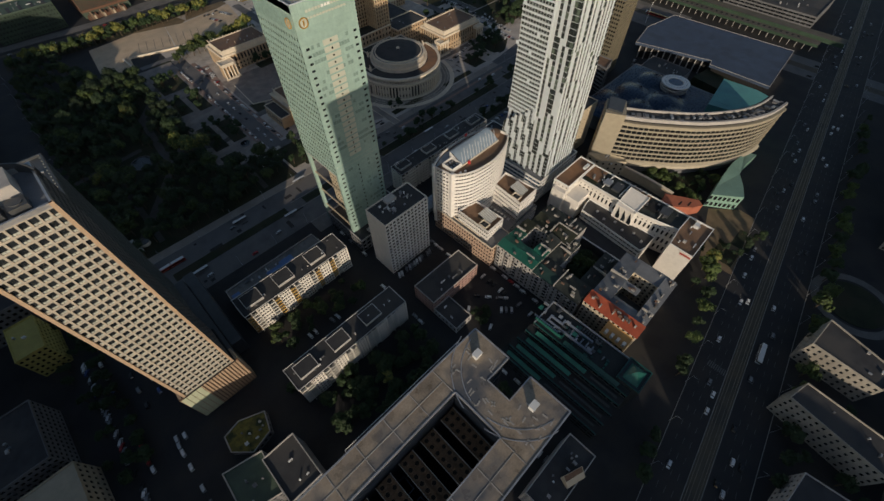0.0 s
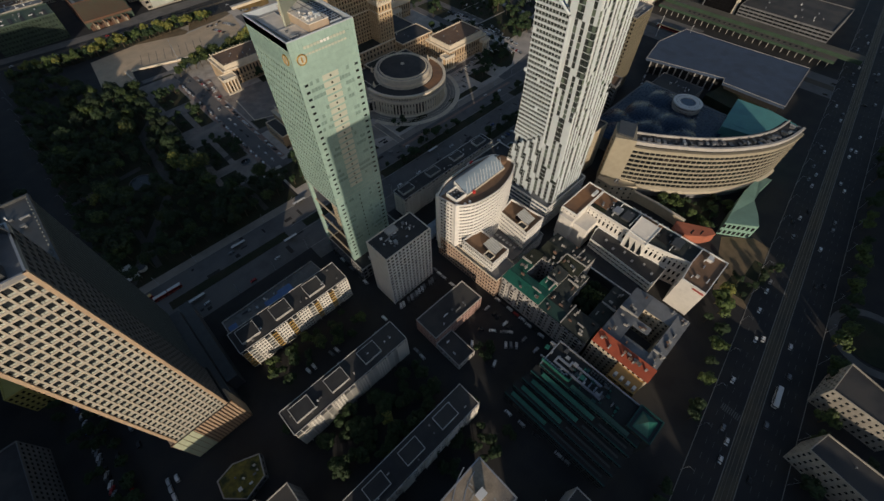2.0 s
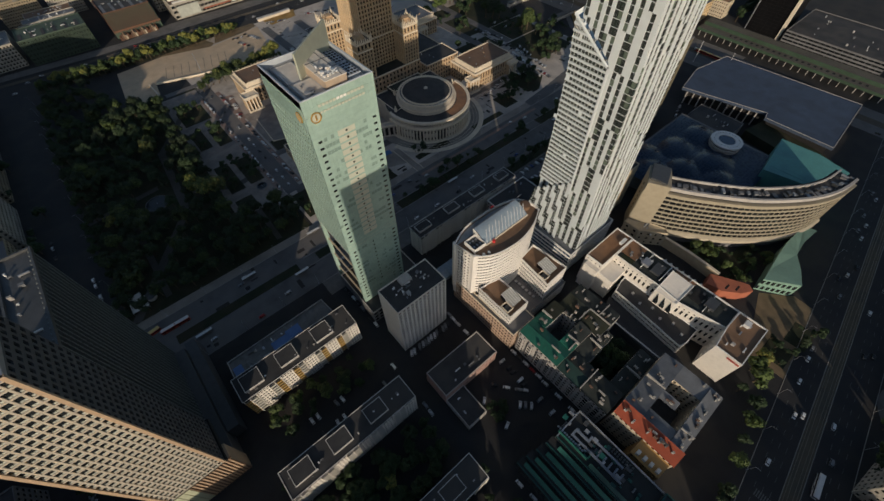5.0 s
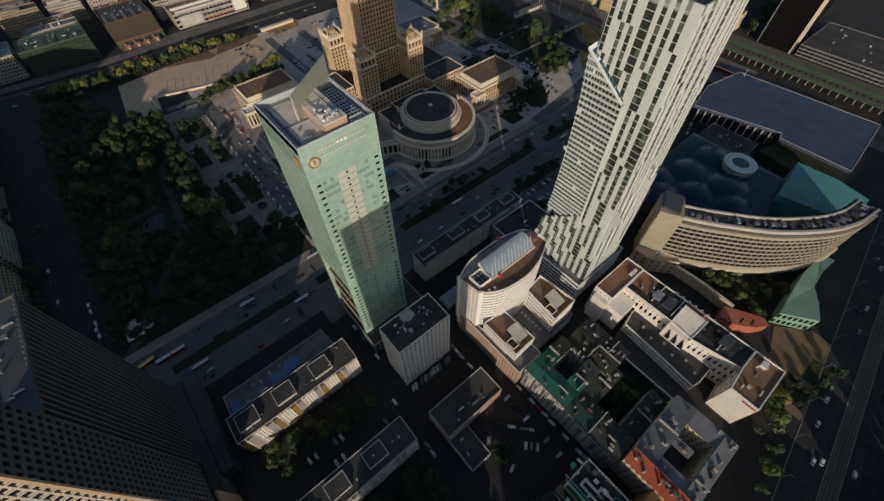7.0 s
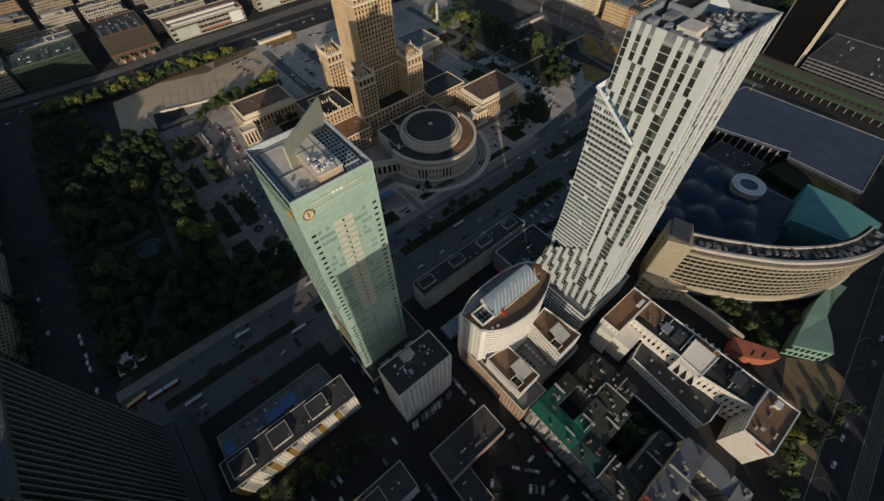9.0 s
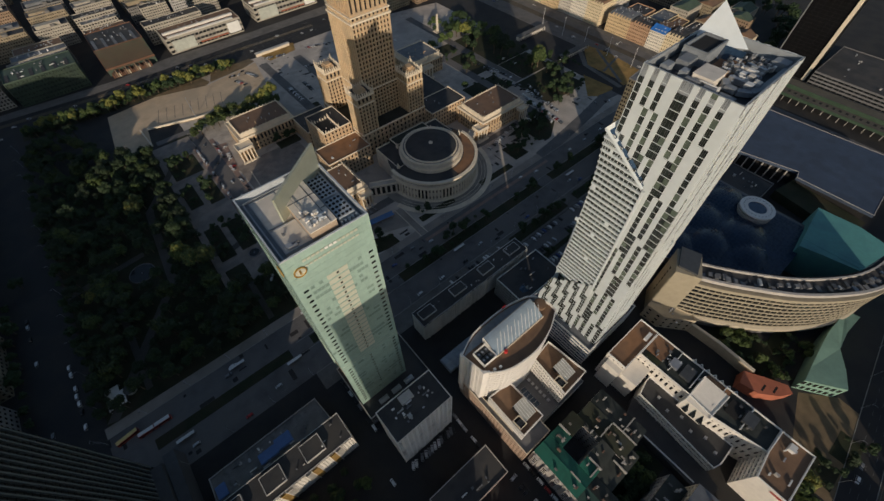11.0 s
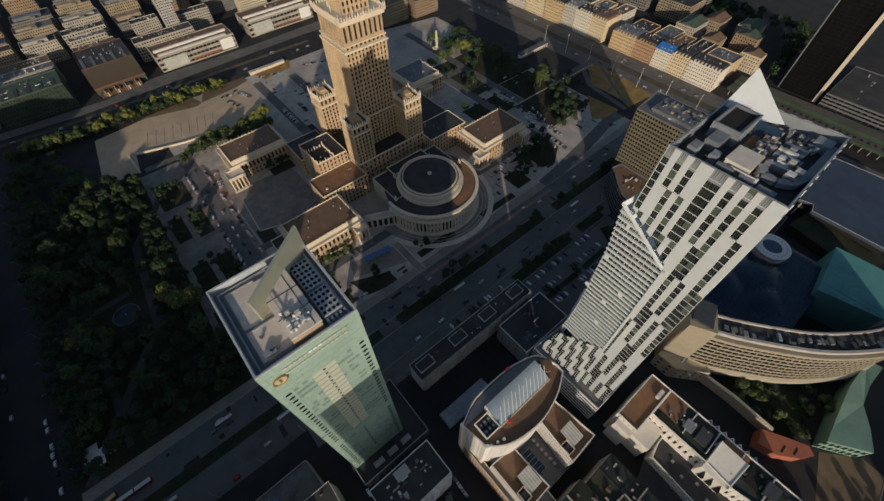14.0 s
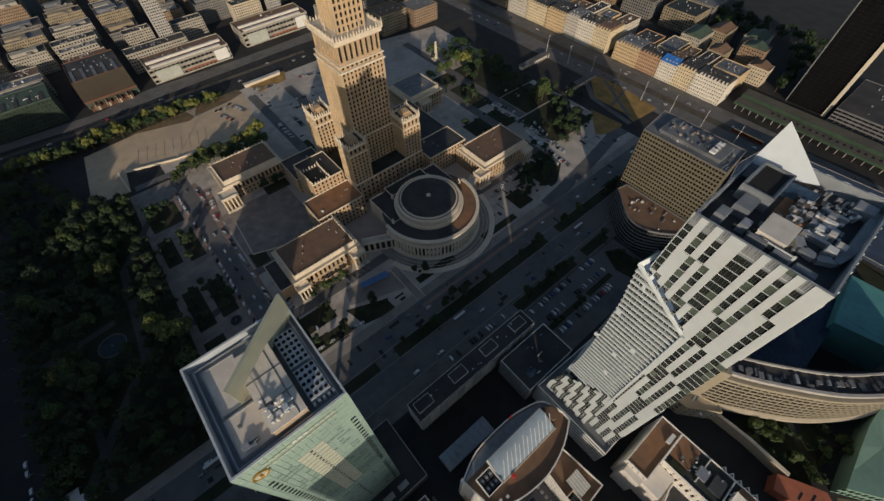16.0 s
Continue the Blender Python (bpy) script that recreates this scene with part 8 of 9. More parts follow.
striped_block("broad block with a dark green louvred front", -30, 668, 37, 704, 26, GREENSTRIPE, BITUMEN, 6, GREENSTRIPE)
fr = bpy.data.objects["shop_block"]
louvres = Geo()
for k in range(6):
    for c in range(44):
        louvres.box(c * 1.52 + 0.1, -1.3, 1 + k * 4.2, c * 1.52 + 0.85, 0, 4.6 + k * 4.2, bottom=True)
tagged(part("louvre", louvres, GREENSTRIPE, fr, "dark green upright louvres"), kind="stuff")
striped_block("block with a rust-brown ribbed front", 58, 692, 111, 745, 22, BITUMEN, GREYROOF, 5, RUSTBR)
fr = bpy.data.objects["shop_block.001"]
part("sloping_front", Geo().prism(rect(0, -19, 53, -0.02), 0, [8, 8, 22, 22]), GREENSTRIPE, fr, "dark sloping ribbed front")
for k in range(27):
    part("front_rib", Geo().prism(rect(k * 1.97 - 0.25, -19.6, k * 1.97 + 0.4, -0.02), 6, [8.6, 8.6, 22.7, 22.7]), RUSTBR, fr)
part("front_frame", Geo().box(-0.6, -20, 7.2, 53.6, -19, 9.0, bottom=True), RUSTBR, fr)
for k in range(60):
    x, y = (k % 20) * 2.2 + 2, -21.5 - 2.6 * (k // 20)
    part("front_panel", Geo().box(x, y, 0, x + 1.5, y + 1.8, 3.4 + (k * 7 % 5) * 0.7), (RUSTBR, BRICKTAN, RUSTBR, BRICKDARK, CREAM)[k * 3 % 5], fr)


def store(label, x0, y0, x1, y1, h):
    t = building("department_store", label, "shop building", rect(x0, y0, x1, y1), h, PALEB, BROWNROOF, 6, 5, 0.85, 0.5, 0.5, vents=24, seed=301 + int(x0))
    L = x1 - x0
    part("roof_band", Geo().box(4, 2, h, L - 8, 6, h + 1.6).box(2, 14, h, L - 4, 17, h + 2.4), WHITE, t, "long white roof band")
    part("glass_front", Geo().box(6, -1.2, 2, L * 0.35, 0, h - 3, bottom=True), APRON, t, "pale green glass shop front")
    part("screen", Geo().box(L * 0.8, -1.2, 3, L * 0.97, 0, h - 2, bottom=True), WHITEPANEL, t)
    part("canopy", Geo().box(L * 0.4, -3, 4.4, L * 0.78, 0, 5, bottom=True), BRICKRED, t)


store("long white department store with glazed corner", 130, 676, 224, 712, 17)
store("white department store with a green glass end", 248, 688, 340, 726, 18)
for x0, y0, x1, y1, h, m in ((131, 762, 163, 776, 26, PALEB), (186, 752, 224, 766, 25, PALEB), (262, 740, 300, 760, 30, CREAM), (166, 738, 182, 754, 80, GREYPLASTER), (310, 736, 326, 752, 80, GREYPLASTER)):
    building("panel_block" if h < 60 else "slab_tower", "white panel block with a grid of windows" if h < 60 else "tall thin grey residential tower", "apartment block", rect(x0, y0, x1, y1), h, m, BITUMEN, 3, 2.9, 0.55, 0.5, 0.25, vents=5, seed=int(300 + x0))
# render colours darkened to paint in the dim far corner of the view
DIMCREAM = mat("dimmed_cream_render", (0.33, 0.27, 0.185), 0.85, var=0.35, scale=0.25, tint=(0.21, 0.18, 0.13))
DIMGREY = mat("dimmed_grey_render", (0.21, 0.20, 0.19), 0.85, var=0.35, scale=0.25, tint=(0.17, 0.165, 0.16))
cols = [PALEB, DIMCREAM, DIMGREY, BRICKTAN, DIMGREY, DIMCREAM]
roofs = [BITUMEN, TENROOF, BROWNROOF, BITUMEN, DARKCONC]
k = 0
for x in range(-150, 480, 54):
    for y in (736, 790, 838, 886, 936, 990):
        if y < 785 and x > -60 and x < 345:
            continue
        k += 1
        w, d = rnd.uniform(34, 46), rnd.uniform(16, 32)
        xx, yy = x + rnd.uniform(-2, 4), y + rnd.uniform(-4, 4)
        hh = rnd.uniform(16, 30)
        cb = building("city_block", "distant city block with flat roof", "city block", rect(xx, yy, xx + w, yy + d), hh, cols[k % 6], roofs[k % 5], 3.2, 2.7, 0.4, 0.48, 0.25, vents=5, seed=400 + k, group="distant city blocks")
        u = rnd.uniform(0.15, 0.45)
        part("attic", Geo().box(w * 0.08, d * u, hh, w * rnd.uniform(0.6, 0.94), d * (u + 0.4), hh + rnd.uniform(1.8, 4)), (PALEB, DIMCREAM, GREYROOF)[k % 3], cb)
        part("stair_head", Geo().box(w * 0.5, d * 0.08, hh, w * 0.62, d * 0.08 + 4, hh + 2.6), DIMGREY, cb)
for x in (350, 398, 446):
    for y in (600, 650):
        k += 1
        building("city_block", "distant city block with flat roof", "city block", rect(x, y - (x - 350) * 0.14, x + 40, y + 34 - (x - 350) * 0.14), rnd.uniform(20, 28), cols[k % 6], roofs[k % 5], 3.4, 3.4, 0.5, 0.5, 0.2, vents=7, seed=400 + k, group="distant city blocks")
for x in (582, 634, 686, 738, 790):
    for y in (548, 590, 632, 676):
        k += 1
        building("city_block", "distant city block with flat roof", "city block", rect(x, y, x + 42, y + 34), rnd.uniform(18, 28), cols[k % 6], roofs[k % 5], 3.4, 3.4, 0.5, 0.5, 0.2, vents=7, seed=400 + k, group="distant city blocks")
for x in (700, 750):
    for y in (330, 390, 450):
        k += 1
        building("city_block", "distant tenement block with felt roof", "city block", rect(x, y, x + 40, y + 44), rnd.uniform(18, 26), cols[k % 6], roofs[k % 5], 3.4, 3.4, 0.5, 0.5, 0.2, vents=7, seed=400 + k, group="distant city blocks")
for x0, y0, w, d, h, m in ((642, 262, 22, 20, 20, DIMCREAM), (650, 296, 34, 24, 22, PALEB), (672, 232, 18, 26, 24, BRICKTAN), (690, 284, 30, 22, 20, DIMCREAM), (648, 214, 16, 22, 18, CREAM), (700, 244, 26, 24, 22, PALEB)):
    cb = building("back_house", "sunlit yellowish house behind the old row", "house", rect(x0, y0, x0 + w, y0 + d), h, m, GREYROOF, 3.4, 2.8, 0.38, 0.5, 0.25, vents=5, seed=int(x0 * 3 + y0), group="houses behind the row")
    part("pitched_roof", Geo().prism(rect(0.5, 0.5, w - 0.5, d - 0.5), h, h + 4.5, poly2=rect(0.8, d / 2 - 0.3, w - 0.8, d / 2 + 0.3)), GREENSTRIPE if h > 20 else BROWNROOF, cb, "pitched sheet roof")
for x0, y0, w, d, h, r in ((60, 748, 46, 14, 20, BROWNROOF), (62, 768, 40, 12, 24, GREYROOF), (-24, 708, 58, 14, 22, GREYROOF), (-20, 730, 56, 16, 20, GREYROOF), (-16, 752, 50, 20, 18, BROWNROOF), (120, 716, 70, 18, 22, BITUMEN), (-80, 676, 44, 40, 24, GREYROOF), (58, 786, 48, 16, 26, BITUMEN)):
    building("city_block", "pale city block behind the shops", "city block", rect(x0, y0, x0 + w, y0 + d), h, PALEB, r, 3.4, 3.2, 0.5, 0.5, 0.2, vents=16, seed=int(900 + x0 + y0), group="distant city blocks")
# ---- buildings across the tram avenue ----
building("white_block", "white corner block with small square windows", "apartment block", [(200, -112), (216, -116), (226, -82), (203, -79)], 18, PALEB, BITUMEN, 3.6, 3.2, 0.4, 0.5, 0.25, vents=3, seed=501)
building("white_block", "white block with dormers and long roof", "apartment block", [(156, -124), (174, -128), (178, -84), (164, -80)], 18, PALEB, BITUMEN, 3.6, 3.2, 0.4, 0.5, 0.25, vents=3, seed=502)
building("white_block", "pale block with red-brown roof in shade", "apartment block", [(150, -170), (226, -170), (222, -132), (152, -134)], 18, PALEB, BROWNROOF, 3.6, 3.2, 0.4, 0.5, 0.25, vents=3, seed=503)
building("grey_block", "grey block in the shade of the avenue", "apartment block", [(98, -128), (138, -118), (136, -98), (104, -94)], 14, GREYPLASTER, BITUMEN, 3.4, 3.2, 0.4, 0.5, 0.25, vents=3, seed=504)
building("grey_block", "pale block beyond the round lawn", "apartment block", [(330, -150), (372, -150), (372, -102), (330, -96)], 20, PALEB, GREYROOF, 3.4, 3.2, 0.4, 0.5, 0.25, vents=4, seed=505)
building("grey_block", "long pale block along the avenue", "apartment block", [(385, -140), (470, -140), (470, -92), (385, -88)], 24, CREAM, BITUMEN, 3.4, 3.2, 0.4, 0.5, 0.25, vents=6, seed=506)
building("grey_block", "long grey block along the avenue", "apartment block", [(490, -130), (580, -130), (580, -80), (490, -76)], 26, GREYPLASTER, BITUMEN, 3.4, 3.2, 0.4, 0.5, 0.25, vents=6, seed=507)
g = Geo().disc(268, -96, 17, 0, 0.3, 32)
tagged(part("round_lawn", g, GRASS), "round dark lawn ringed by a drive", "lawn", kind="structure")
g = Geo().ring(268, -96, 19, 24, -0.05, 0.05, 40)
tagged(part("ring_drive", g, PAVING), "curved drive round the lawn", "road", kind="structure")
# ---- west side, below the grid tower ----
MOSS = mat("mossy_roof_bed", (0.19, 0.165, 0.04), 0.95, var=0.6, scale=0.5, tint=(0.03, 0.045, 0.02), coarse=0.2)
YEL = mat("yellow_plaster", (0.40, 0.34, 0.10), 0.8, var=0.15)
building("yellow_block", "yellow rendered block with dark windows", "apartment block", rect(-104, 212, -90, 238), 20, YEL, YEL, 3.4, 2.8, 0.5, 0.5, 0.25, vents=2, seed=601)
building("grey_block", "dark grey block in shade across the street", "apartment block", rect(-128, 150, -104, 186), 20, DARKCONC, BITUMEN, 3.4, 2.8, 0.6, 0.5, 0.25, vents=4, seed=602)
building("low_hall", "low hall with a ribbed tan roof", "hall", rect(-122, 118, -98, 142), 18, TAN, TAN, 4, 3, vents=2, seed=603)
building("court_office", "dark green roofed court office", "office", [(-54, 68), (-37, 64), (-35, 86), (-53, 90)], 15, DARKCONC, GREENSTRIPE, 3.4, 3, vents=4, seed=604, parm=CONCRETE)
building("court_office", "dark green roofed court office with pale rim", "office", rect(-36, 56, -20, 80), 21, DARKCONC, BITUMEN, 3.4, 3, vents=3, seed=605, parm=CONCRETE)
building("court_office", "flat office with mossy yellow roof bed", "office", [(-48, 100), (-40, 92), (-29, 95), (-26, 106), (-38, 111), (-47, 109)], 5, DARKCONC, MOSS, 3.4, 3, vents=7, seed=606, parm=CONCRETE)
# tall blocks out of view, added to keep the park in shade
for i in range(7):
    for j in range(3):
        k += 1
        x, y = -190 + j * -55, 180 + i * 62
        building("city_block", "unseen tall block added to shade the park", "city block", rect(x, y, x + 46, y + 46), 66 + (k * 17) % 34, cols[k % 6], roofs[k % 5], 3.8, 4.6, 0.5, 0.5, 0, vents=2, seed=700 + k, group="western blocks")
for i in range(6):
    k += 1
    building("city_block", "shaded city block along the park street", "city block", rect(-120, 250 + i * 62, -84, 250 + i * 62 + 50), 22, cols[k % 6], roofs[k % 5], 3.4, 3.4, 0.5, 0.5, 0.2, vents=8, seed=700 + k, group="western blocks")
# unseen blocks added, heights set to shade the avenue, courts and terraced office
for x, y, w, d, h in ((-104, -232, 66, 42, 90), (-34, -230, 40, 40, 50), (10, -236, 62, 40, 58), (80, -240, 42, 44, 40), (-142, -106, 62, 40, 46), (162, -246, 92, 50, 66), (258, -240, 90, 50, 68), (352, -230, 96, 50, 68), (452, -230, 104, 50, 70), (560, -240, 120, 60, 72), (-150, -20, 40, 60, 44), (-170, 60, 40, 50, 92), (-240, 40, 50, 70, 104)):
    building("city_block", "unseen city block added to cast shade", "city block", rect(x, y, x + w, y + d), h, GREYPLASTER, BITUMEN, 3.8, 4.6, 0.5, 0.5, 0, vents=0, seed=int(810 + x), group="blocks behind the avenue")

# ---- trees ----


def leaf_mesh(name, seed, r, h, n, mats, big=1.0):
    """A crown of many small leaf sprays gathered in uneven clumps."""
    rnd = random.Random(seed)
    clumps = []
    for _ in range(11):
        a, e = rnd.uniform(0, 6.28), rnd.uniform(-0.5, 1.3)
        d = rnd.uniform(0.35, 0.8)
        clumps.append((r * d * math.cos(a) * math.cos(e), r * d * math.sin(a) * math.cos(e), h * 0.62 + h * 0.34 * math.sin(e) * d, r * rnd.uniform(0.3, 0.52)))
    v, f, mi = [], [], []
    for k in range(n):
        c = rnd.choice(clumps)
        q = Vector((rnd.gauss(0, 1), rnd.gauss(0, 1), rnd.gauss(0, 0.8))).normalized() * c[3] * rnd.uniform(0.55, 1.05)
        p = Vector(c[:3]) + q
        nrm = (q.normalized() + Vector((rnd.uniform(-0.6, 0.6), rnd.uniform(-0.6, 0.6), rnd.uniform(0, 0.8)))).normalized()
        u = nrm.orthogonal().normalized()
        w = nrm.cross(u)
        s = rnd.uniform(0.28, 0.62) * r / 4.5 * big
        i = len(v)
        b = nrm * s * 0.35
        v += [tuple(p - u * s), tuple(p - w * s * 0.8 - b), tuple(p + u * s), tuple(p + w * s * 0.8 - b)]
        f += [(i, i + 1, i + 2), (i, i + 2, i + 3)]
        mi += [0 if rnd.random() < 0.75 else 1] * 2
    me = bpy.data.meshes.new(name)
    me.from_pydata(v, [], f)
    for m in mats:
        me.materials.append(m)
    me.polygons.foreach_set("material_index", mi)
    return me


def trunk_mesh(seed, r, h):
    rnd = random.Random(seed)
    g = Geo()
    g.disc(0, 0, r * 0.07, 0, h * 0.45, 8, r2=r * 0.045)
    for k in range(5):
        a = k * 1.26 + rnd.uniform(-0.3, 0.3)
        b, e = Vector((0, 0, h * (0.28 + 0.04 * k))), Vector((r * 0.55 * math.cos(a), r * 0.55 * math.sin(a), h * (0.58 + 0.05 * (k % 3))))
        n = Vector((-math.sin(a), math.cos(a), 0)) * r * 0.03
        up = Vector((0, 0, r * 0.03))
        g.face([b - n, b + n, e + n * 0.3, e - n * 0.3]).face([b + up, b - up, e - up * 0.3, e + up * 0.3])
    return g.mesh("trunk", BARK)


kinds, low_kinds = [], []
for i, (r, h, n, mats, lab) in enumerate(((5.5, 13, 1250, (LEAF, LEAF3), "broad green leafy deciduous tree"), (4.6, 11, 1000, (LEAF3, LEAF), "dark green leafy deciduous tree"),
                                          (6.2, 15, 1500, (LEAF, LEAF2), "tall broad tree, some leaves coloured as sunlit"), (4.0, 9, 900, (LEAF2, LEAF), "small yellow-green tree, leaves coloured as sunlit"),
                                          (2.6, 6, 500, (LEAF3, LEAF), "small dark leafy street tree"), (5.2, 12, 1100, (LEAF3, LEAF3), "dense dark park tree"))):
    t = thing("tree", lab, "tree", 0, 0, -200)
    part("trunk", trunk_mesh(i, r, h), None, t)
    part("crown", leaf_mesh("crown", 50 + i, r, h, n, mats), None, t)
    kinds.append(t)
    low_kinds.append((trunk_mesh(i, r, h), leaf_mesh("crown", 70 + i, r, h, int(n * 0.62), mats, 1.3)))
placed = []


rest_v, rest_f, rest_m = [], [], []


def tree(k, x, y, s=1.0, z=0.0, group="park trees"):
    rr = random.Random(int(x * 13 + y * 7))
    if len(placed) >= 285:
        # past the nearest trees: their crowns and trunks join one mesh
        m = pose(x, y, z, 0, 0, rr.uniform(0, 360)) @ Matrix.Diagonal((s, s, s * rr.uniform(0.9, 1.15), 1))
        m3, off = np.array(m.to_3x3()), np.array(m.translation)
        for slot, me in enumerate(low_kinds[k]):
            co = np.empty(len(me.vertices) * 3)
            me.vertices.foreach_get("co", co)
            base = sum(len(a) for a in rest_v)
            rest_v.append(co.reshape(-1, 3) @ m3.T + off)
            for p in me.polygons:
                rest_f.append([base + i for i in p.vertices])
                rest_m.append(0 if slot == 0 else (1, 2, 3, 3, 2, 4)[k] if p.material_index == 0 else (2, 4, 1, 1, 4, 4)[k])
        placed.append((x, y))
        return None
    ob = copy_thing(kinds[k], pose(x, y, z, 0, 0, rr.uniform(0, 360)) @ Matrix.Diagonal((s, s, s * rr.uniform(0.9, 1.15), 1)))
    tagged(ob, group=group)
    placed.append((x, y))
    return ob


rnd = random.Random(99)
paths = (((-41, 255), (18, 332), 5), ((19, 330), (27, 420), 4.5), ((20, 358), (86, 338), 4.5), ((-44, 368), (10, 374), 4), ((27, 417), (68, 472), 4), ((62, 258), (64, 334), 3.5))


def near_path(x, y):
    for (a, b), (c, d), w in paths:
        p, q, m = Vector((a, b)), Vector((c, d)), Vector((x, y))
        s = max(0, min(1, (m - p).dot(q - p) / (q - p).length_squared))
        if (m - p.lerp(q, s)).length < w:
            return True
    return (x - 4) ** 2 + (y - 356) ** 2 < 15 ** 2
for x, y, k, s in ((446, 358, 0, 1.7), (451, 364, 2, 1.5), (441, 362, 0, 1.4), (434, 406, 5, 1.9), (444, 414, 5, 1.8), (430, 414, 1, 1.9), (440, 400, 5, 1.7), (40, 336, 2, 1.5), (47, 330, 2, 1.35), (36, 344, 2, 1.3), (-28, 351, 3, 1.3), (-24, 356, 3, 1.0), (18, 416, 2, 1.3), (26, 424, 2, 1.2)):
    tree(k, x, y, s)
n = 0
for _ in range(2600):
    x, y = rnd.uniform(-40, 84), rnd.uniform(258, 498)
    if near_path(x, y) or any((x - a) ** 2 + (y - b) ** 2 < 58 for a, b in placed):
        continue
    if x > 46 + 0.03 * (y - 300) and y > 292:
        continue
    if len(placed) > 215:
        break
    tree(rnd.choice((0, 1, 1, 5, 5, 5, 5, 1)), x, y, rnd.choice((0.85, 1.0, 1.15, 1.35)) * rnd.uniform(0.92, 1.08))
for _ in range(60):
    x, y = rnd.uniform(-44, 24), rnd.uniform(498, 575)
    if x < 20 - (y - 500) * 0.15:
        tree(rnd.choice((1, 5, 5, 0)), x, y, rnd.uniform(0.8, 1.25), group="park trees")
# rows and single trees round the palace
for k in range(15):
    tree(rnd.choice((0, 2, 3)), 96 + k * 6.2, 503 + rnd.uniform(-4, 4), rnd.uniform(0.8, 1.2), group="hedge trees by the parade ground")
    tree(rnd.choice((0, 1)), 94 + k * 6.2, 493 + rnd.uniform(-4, 4), rnd.uniform(0.8, 1.15), group="hedge trees by the parade ground")
for k in range(132):
    x = -36 + (k % 44) * 4.9 + rnd.uniform(-2.5, 2.5)
    tree(rnd.choice((0, 1, 1, 5, 5, 2)), x, 599 + 5 * (k // 44) - 0.02 * x + rnd.uniform(-3, 3), rnd.uniform(0.45, 1.0), group="avenue trees")
for x, y, k, s in ((141, 300, 0, 0.8), (148, 299, 1, 0.7), (155, 300, 0, 0.75), (430, 468, 2, 1.3), (424, 476, 0, 1.3), (380, 470, 0, 1.0), (396, 470, 0, 1.1), (410, 474, 0, 1.0), (372, 296, 1, 0.8), (378, 288, 1, 0.8), (384, 300, 1, 0.8), (380, 310, 5, 0.7)):
    tree(k, x, y, s, group="palace trees")
for k in range(40):
    tree(rnd.choice((0, 1, 5, 1)), rnd.uniform(412, 462), rnd.uniform(430, 520), rnd.uniform(0.8, 1.2), group="palace trees")
for p in ((330, 272, 380, 296, 26), (242, -30, 256, -16, 7), (262, -34, 280, -22, 7), (236, -12, 246, -2, 4), (236, 192, 300, 200, 14), (312, 192, 340, 200, 6), (320, 156, 337, 182, 10), (240, 168, 276, 172, 5), (405, 290, 455, 335, 44), (440, 325, 488, 352, 22), (418, 352, 470, 396, 22), (372, 395, 400, 460, 10), (71, 327, 83, 364, 12), (55, 328, 65, 364, 10), (71, 393, 83, 423, 8), (56, 398, 65, 426, 6), (58, 441, 81, 469, 12), (124, 298, 150, 304, 5), (100, 258, 136, 268, 9), (104, 275, 134, 290, 8), (150, 420, 172, 432, 5), (200, 258, 206, 275, 3), (348, 350, 396, 380, 10), (309, 262, 342, 280, 12), (146, 257, 168, 270, 6), (194, 231, 245, 234, 10), (90, 262, 112, 292, 7), (320, 222, 430, 229, 14), (150, 222, 300, 229, 16)):
    for _ in range(p[4]):
        tree(4 if rnd.random() < 0.6 else 1, rnd.uniform(p[0], p[2]), rnd.uniform(p[1], p[3]), rnd.uniform(0.6, 1.1), group="bed trees")
# courts between the slab blocks and along the tram avenue
for k in range(30):
    tree(rnd.choice((0, 1, 5)), rnd.uniform(-2, 62), rnd.uniform(126, 145), rnd.uniform(0.45, 0.8), group="court trees")
for k in range(24):
    tree(rnd.choice((1, 5)), rnd.uniform(-10, 62), rnd.uniform(98, 112), rnd.uniform(0.5, 0.85), group="court trees")
for k in range(20):
    tree(rnd.choice((1, 5)), rnd.uniform(34, 74), rnd.uniform(22, 48), rnd.uniform(0.5, 0.85), group="court trees")
for k in range(26):
    tree(rnd.choice((1, 5)), rnd.uniform(-96, -76), rnd.uniform(120, 245), rnd.uniform(0.5, 0.9), group="court trees")
for k in range(60):
    tree(rnd.choice((1, 5, 5)), rnd.uniform(-4, 62), rnd.uniform(62, 90), rnd.uniform(0.6, 0.95), group="court trees")
tree(3, 31, 74, 1.1, group="court trees")
for s, d, k, sc in ((70, 26, 1, 0.9), (78, 27, 5, 0.9), (96, 27, 0, 0.8), (108, 28, 1, 0.8), (120, 28, 0, 0.9), (132, 30, 5, 0.9), (146, 33, 0, 1.1), (152, 37, 0, 1.0), (160, 36, 2, 0.8), (134, 38, 1, 0.8), (10, 24, 5, 0.9), (20, 25, 5, 0.9), (30, 26, 1, 0.9), (-10, 25, 1, 0.9)):
    tree(k, *jp(s, d), sc, group="avenue trees")
for s in range(20, 420, 13):
    if rnd.random() < 0.75:
        tree(rnd.choice((1, 5, 0)), *jp(s + rnd.uniform(-3, 3), -27 - rnd.uniform(0, 3)), rnd.uniform(0.7, 1.1), group="avenue trees")
for _ in range(30):
    x, y = rnd.uniform(110, 190), rnd.uniform(-150, -96)
    if not (150 < x < 182 and -130 < y < -76) and not (94 < x < 142 and -132 < y < -92):
        tree(rnd.choice((1, 5, 0)), x, y, rnd.uniform(0.7, 1.1), group="avenue trees")
